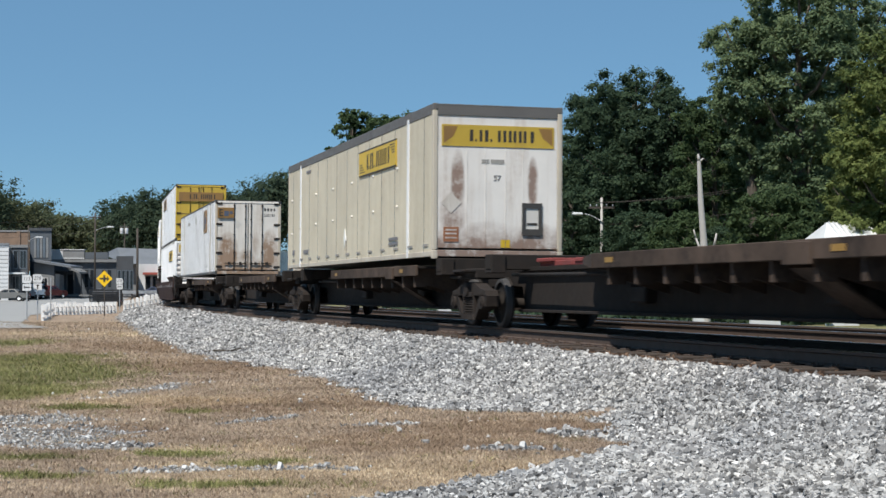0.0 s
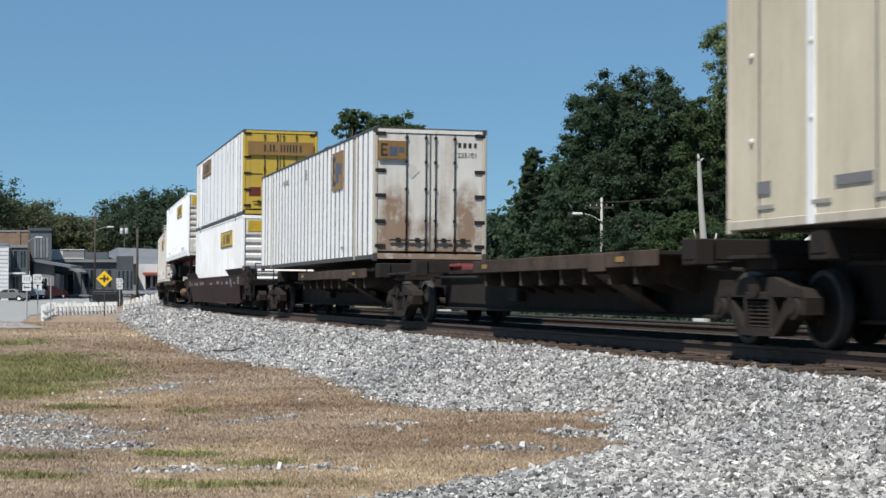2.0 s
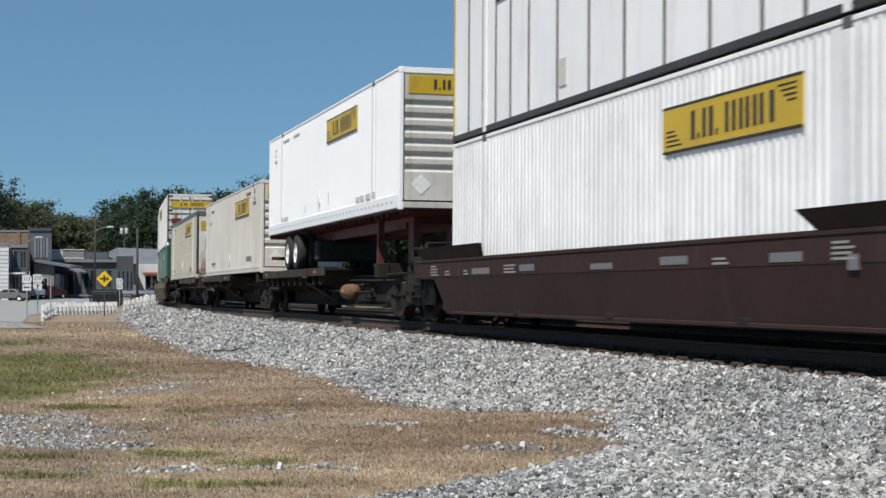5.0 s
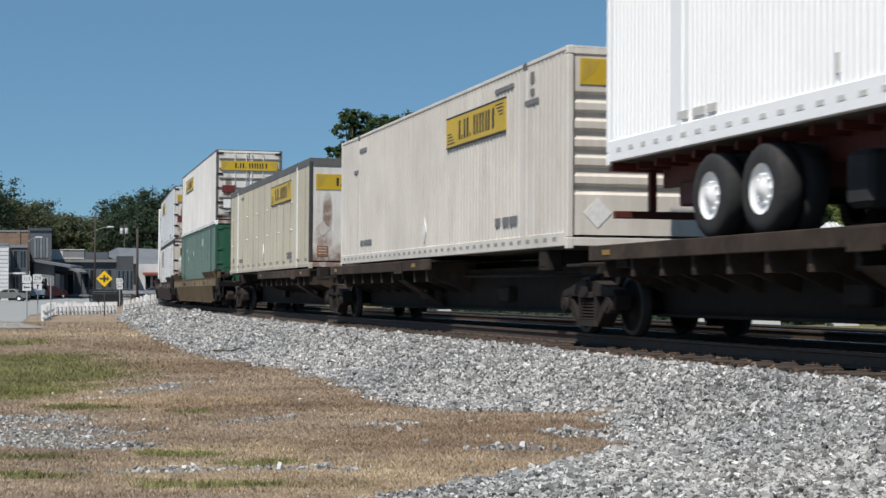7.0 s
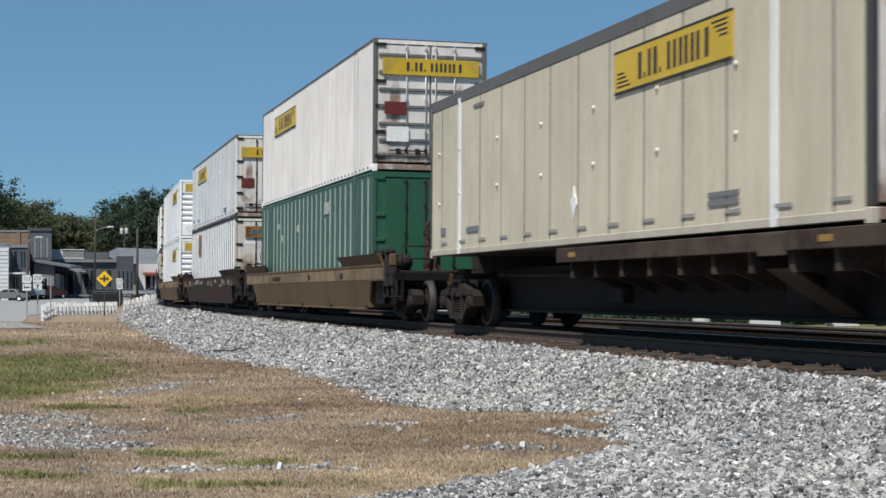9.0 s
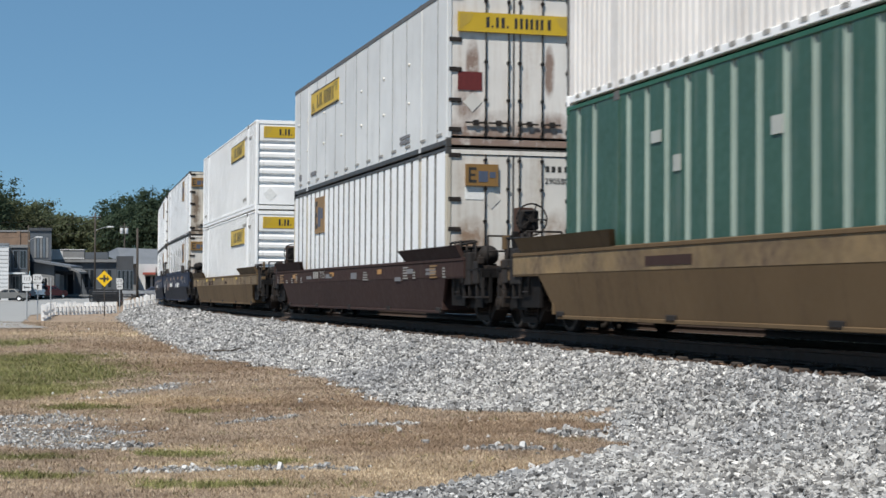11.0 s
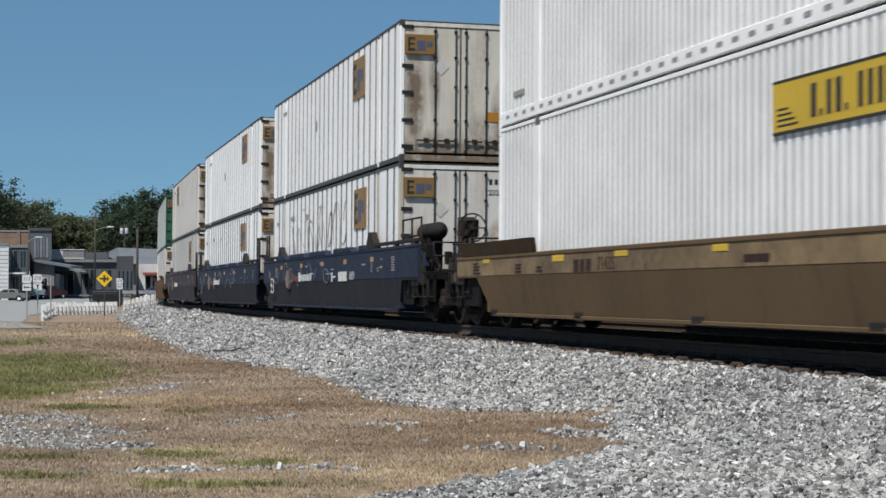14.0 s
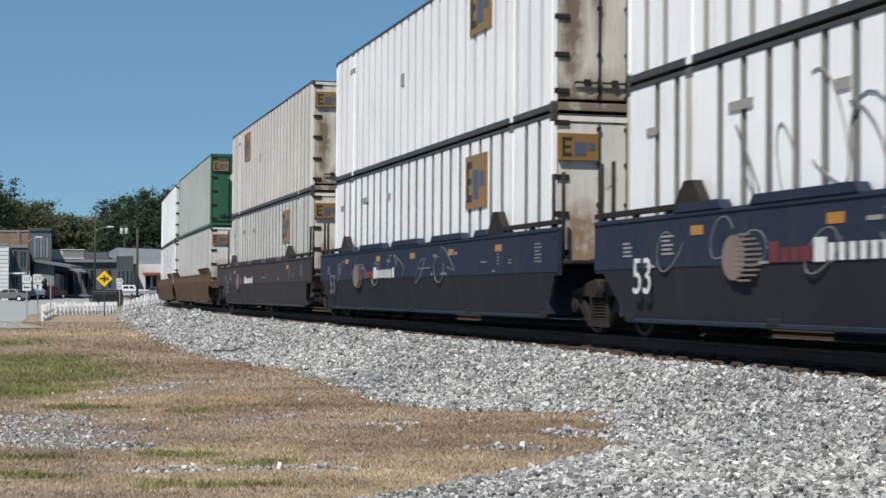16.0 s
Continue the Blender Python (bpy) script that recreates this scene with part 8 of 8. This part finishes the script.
for px in (209, 216.5, 224, 231):
    opening(b, px, px + 4, 479, 511, 217, GLASS, LOUVRE, 0)
slab(b, "sidewalk", 60, 236, 521, 524, 212, 0.6, PALEWALL, 4)

b = tagged(new("warehouse"), "low warehouse with a pale weathered gable roof", "building")
wall_box(b, "wall", 192, 300, 466, 246, 12, PALEWALL)
bm = bmesh.new()
x0, xr, x1 = at_px(186, 246)[0], at_px(200, 246)[0], at_px(306, 246)[0]
v = [bm.verts.new(q) for q in ((x0, 244.8, top_at(450, 246)), (xr, 249, top_at(437, 246)), (x1, 249, top_at(441, 246)), (x1, 244.2, top_at(470, 246)), (x0 + 3.0, 244.2, top_at(466, 246)), (x0, 262, top_at(455, 246)), (x1, 262, top_at(455, 246)))]
for q in ((0, 4, 1), (1, 4, 3, 2), (0, 1, 5), (1, 2, 6, 5), (2, 3, 6), (0, 5, 6, 3, 4)):
    bm.faces.new([v[i] for i in q])
bmesh.ops.recalc_face_normals(bm, faces=bm.faces[:])
part("roof", bm, TINROOF, b, "pale weathered metal roof")

b = tagged(new("shop_building"), "small white shop with a faded red awning", "building")
wall_box(b, "wall", 244, 296, 467, 232, 6, SIDING)
slab(b, "awning", 255, 284, 482, 486, 232, 1.1, REDAWNING, label="faded red flat awning")
opening(b, 258, 266, 489, 512, 232, GLASS, PALEWALL, 0)
opening(b, 271, 281, 489, 512, 232, GLASS, PALEWALL, 1)
slab(b, "planter", 250, 290, 512, 518, 232, 0.5, PALEWALL)


def guard_rail():
    root = tagged(new("guard_rail"), "galvanised guard rail beside the street", "guard rail")
    d = 165
    x0, x1 = at_px(216, d)[0], at_px(284, d)[0]
    z = ground_z(x0, d)
    zt = top_at(514, d)
    part("beam", boxes((x0, x1, d - 0.05, d + 0.03, zt - 0.32, zt - 0.20), (x0, x1, d - 0.05, d + 0.03, zt - 0.13, zt), (x0, x1, d, d + 0.04, zt - 0.32, zt), bevel=0.01), GALV, root)
    for i in range(5):
        x = x0 + (x1 - x0) * i / 4
        part("post", boxes((x - 0.08, x + 0.08, d + 0.04, d + 0.2, z - 0.1, zt)), POLEWOOD, root)


guard_rail()


# ------------------------------------------------------------------ vehicles
CAR_SIDES = {
    "sedan": ([(-2.3, 0.32), (2.3, 0.32), (2.36, 0.62), (2.2, 0.80), (1.15, 0.92), (-1.55, 0.95), (-2.25, 0.92), (-2.36, 0.6)], [(-1.5, 0.93), (1.1, 0.91), (0.35, 1.38), (-0.85, 1.42)]),
    "pickup": ([(-2.7, 0.42), (2.7, 0.42), (2.75, 0.78), (2.6, 1.02), (1.35, 1.10), (-2.72, 1.10), (-2.75, 0.6)], [(-0.75, 1.09), (1.3, 1.09), (0.75, 1.62), (-0.6, 1.66)]),
    "van": ([(-2.4, 0.40), (2.4, 0.40), (2.45, 0.8), (2.3, 1.05), (-2.42, 1.15), (-2.45, 0.6)], [(-2.38, 1.12), (1.7, 1.04), (1.0, 1.78), (-2.25, 1.85)]),
}


def vehicle(kind, paint, label, m):
    body, cabin = CAR_SIDES[kind]
    root = tagged(new("car" if kind != "pickup" else "pickup_truck"), label, "car" if kind != "pickup" else "pickup truck")
    wide = 0.86 if kind == "sedan" else 0.95
    bm = bmesh.new()
    prism(bm, body, -wide, wide)
    bmesh.ops.recalc_face_normals(bm, faces=bm.faces[:])
    bmesh.ops.bevel(bm, geom=[q for q in bm.edges], offset=0.05, segments=2, affect="EDGES")
    bodyob = part("body", bm, paint, root)
    bm = bmesh.new()
    n = len(cabin)
    a = [bm.verts.new((x, -(wide - 0.04 if z < 1.2 else wide - 0.2), z)) for x, z in cabin]
    c = [bm.verts.new((x, (wide - 0.04 if z < 1.2 else wide - 0.2), z)) for x, z in cabin]
    bm.faces.new(a), bm.faces.new(c[::-1])
    for i in range(n):
        bm.faces.new((a[i], c[i], c[(i + 1) % n], a[(i + 1) % n]))
    bmesh.ops.recalc_face_normals(bm, faces=bm.faces[:])
    bmesh.ops.bevel(bm, geom=[q for q in bm.edges], offset=0.04, segments=2, affect="EDGES")
    cab = part("cabin", bm, paint, root)
    (bx0, bz), (bx1, _), (tx1, tz), (tx0, _) = cabin
    for s in (-1, 1):
        bm = bmesh.new()
        q0, q1 = 0.2, 0.82
        pts = []
        for fx, fz in ((0.1, q0), (0.47, q0), (0.47, q1), (0.1, q1), (0.53, q0), (0.9, q0), (0.9, q1), (0.53, q1)):
            xx = (bx0 + (tx0 - bx0) * fz) * (1 - fx) + (bx1 + (tx1 - bx1) * fz) * fx
            yy = s * ((wide - 0.04) * (1 - fz) + (wide - 0.2) * fz + 0.012)
            pts.append(bm.verts.new((xx, yy, bz + (tz - bz) * fz)))
        bm.faces.new(pts[:4]), bm.faces.new(pts[4:])
        part("side_window", bm, GLASS, cab)
    bm = bmesh.new()
    for x0, x1, e in ((bx1, tx1, 0.015), (bx0, tx0, -0.015)):
        bm.faces.new([bm.verts.new((x0 + (x1 - x0) * q + e, y * (wide - 0.12 - 0.12 * q), bz + (tz - bz) * q + 0.01)) for q, y in ((0.15, -1), (0.15, 1), (0.88, 1), (0.88, -1))])
    part("windscreen", bm, GLASS, cab)
    for x in (body[0][0] + 0.85, body[1][0] - 0.9):
        for s in (-1, 1):
            bm = bmesh.new()
            turned(bm, [(0.19, -0.10), (0.29, -0.11), (0.335, -0.08), (0.34, 0.0), (0.335, 0.08), (0.29, 0.11), (0.19, 0.10)], 20, "y", (x, s * (wide - 0.07), 0.34))
            w = part("tyre", bm, RUBBER, root)
            bm = bmesh.new()
            turned(bm, [(0.2, s * 0.095), (0.15, s * 0.06), (0.05, s * 0.08), (0.0, s * 0.085)], 16, "y", (x, s * (wide - 0.07), 0.34))
            part("rim", bm, RIM, w)
    f = body[2][0]
    part("headlight", boxes((f - 0.12, f + 0.005, -wide + 0.08, -wide + 0.36, 0.66, 0.78), bevel=0.01), SIDING, root)
    part("headlight", boxes((f - 0.12, f + 0.005, wide - 0.36, wide - 0.08, 0.66, 0.78), bevel=0.01), SIDING, root)
    r = body[-1][0]
    part("tail_light", boxes((r - 0.02, r + 0.12, -wide + 0.05, -wide + 0.2, 0.70, 0.88)), INKRED, root)
    part("tail_light", boxes((r - 0.02, r + 0.12, wide - 0.2, wide - 0.05, 0.70, 0.88)), INKRED, root)
    part("bumper", boxes((f - 0.05, f + 0.06, -wide + 0.04, wide - 0.04, 0.40, 0.55), (r - 0.06, r + 0.05, -wide + 0.04, wide - 0.04, 0.42, 0.56), bevel=0.02), STEELDARK, root)
    root.matrix_world = m
    return root


def parked(kind, paint, label, px, dist, turn):
    x, y = at_px(px, dist)
    return vehicle(kind, paint, label, pose(x, y, ground_z(x, y) + 0.035, 0, 0, turn))


parked("sedan", CARGREY, "grey sedan parked along the shops", 15, 188, 180)
parked("van", CARWHITE, "white van parked nose-in at the shops", 45, 200, 150)
parked("pickup", CARRED, "dark red pickup truck parked at the shops", 84, 203, 62)
parked("sedan", CARBLUE, "dark blue car parked by the small white shop", 281, 212, 0)


def dark_trailer():
    """A black stake-sided utility trailer with its load, standing at the kerb."""
    d = 150
    x0, x1 = at_px(159, d)[0], at_px(217, d)[0]
    z = ground_z((x0 + x1) / 2, d) + 0.03
    root = tagged(new("utility_trailer"), "black utility trailer with slatted sides at the kerb", "trailer")
    part("bed", boxes((x0, x1, d - 0.2, d + 3.0, z + 0.50, z + 0.62), bevel=0.02), CARBLACK, root)
    for i in range(5):
        part("side_slat", boxes((x0, x1, d - 0.22, d - 0.17, z + 0.68 + i * 0.2, z + 0.82 + i * 0.2), bevel=0.008), CARBLACK, root)
    for px in (160, 172, 186, 200, 216):
        x = at_px(px, d)[0]
        part("stake", boxes((x - 0.04, x + 0.04, d - 0.26, d - 0.2, z + 0.5, z + 1.66)), CARBLACK, root)
    part("load", boxes((x0 + 0.2, x1 - 0.5, d + 0.1, d + 2.6, z + 0.62, z + 1.5), (x0 + 0.5, x0 + 1.1, d + 0.2, d + 1.0, z + 1.5, z + 1.75), bevel=0.08), DARKWALL, root, "dark covered load")
    for px in (170, 207):
        x = at_px(px, d)[0]
        bm = bmesh.new()
        turned(bm, [(0.16, -0.1), (0.27, -0.11), (0.32, -0.07), (0.33, 0.0), (0.32, 0.07), (0.27, 0.11), (0.16, 0.1)], 18, "x", (x, d + 1.2, z + 0.33))
        part("tyre", bm, RUBBER, root)
    part("tail_light", boxes((x1 - 0.25, x1 - 0.1, d - 0.24, d - 0.2, z + 0.52, z + 0.62)), INKRED, root)


dark_trailer()
moving_pickup = vehicle("pickup", CARWHITE, "white pickup truck driving along the street", pose(-80, 152, 0))


# ------------------------------------------------------------------ what moves
def motions():
    times = [i * 0.5 for i in range(33)]
    for ob, uf, ur, offset in RIDES:
        walk(ob, [(t, body_pose(t, uf, ur) @ offset) for t in times])
    spin = [i / FPS for i in range(16 * FPS + 1)]
    for ob, dx in WHEELSETS:
        walk(ob, [(t, pose(dx, 0, WHEEL_R) @ Matrix.Rotation(travelled(t) / WHEEL_R, 4, "Y")) for t in spin])
    # the pickup pulls out from behind the parked cars and drives off along the shops
    rows = []
    for t, px, dist, turn in ((0.0, -75, 208, 0), (12.0, -75, 208, 0), (14.2, 92, 208, 0), (14.5, 117, 208, 0), (15.0, 155, 208, 0), (15.5, 191, 208, 0), (16.0, 228, 208, 0)):
        x, y = at_px(px, dist)
        rows.append((t, pose(x, y, ground_z(x, y) + 0.035, 0, 0, turn)))
    walk(moving_pickup, rows)


motions()
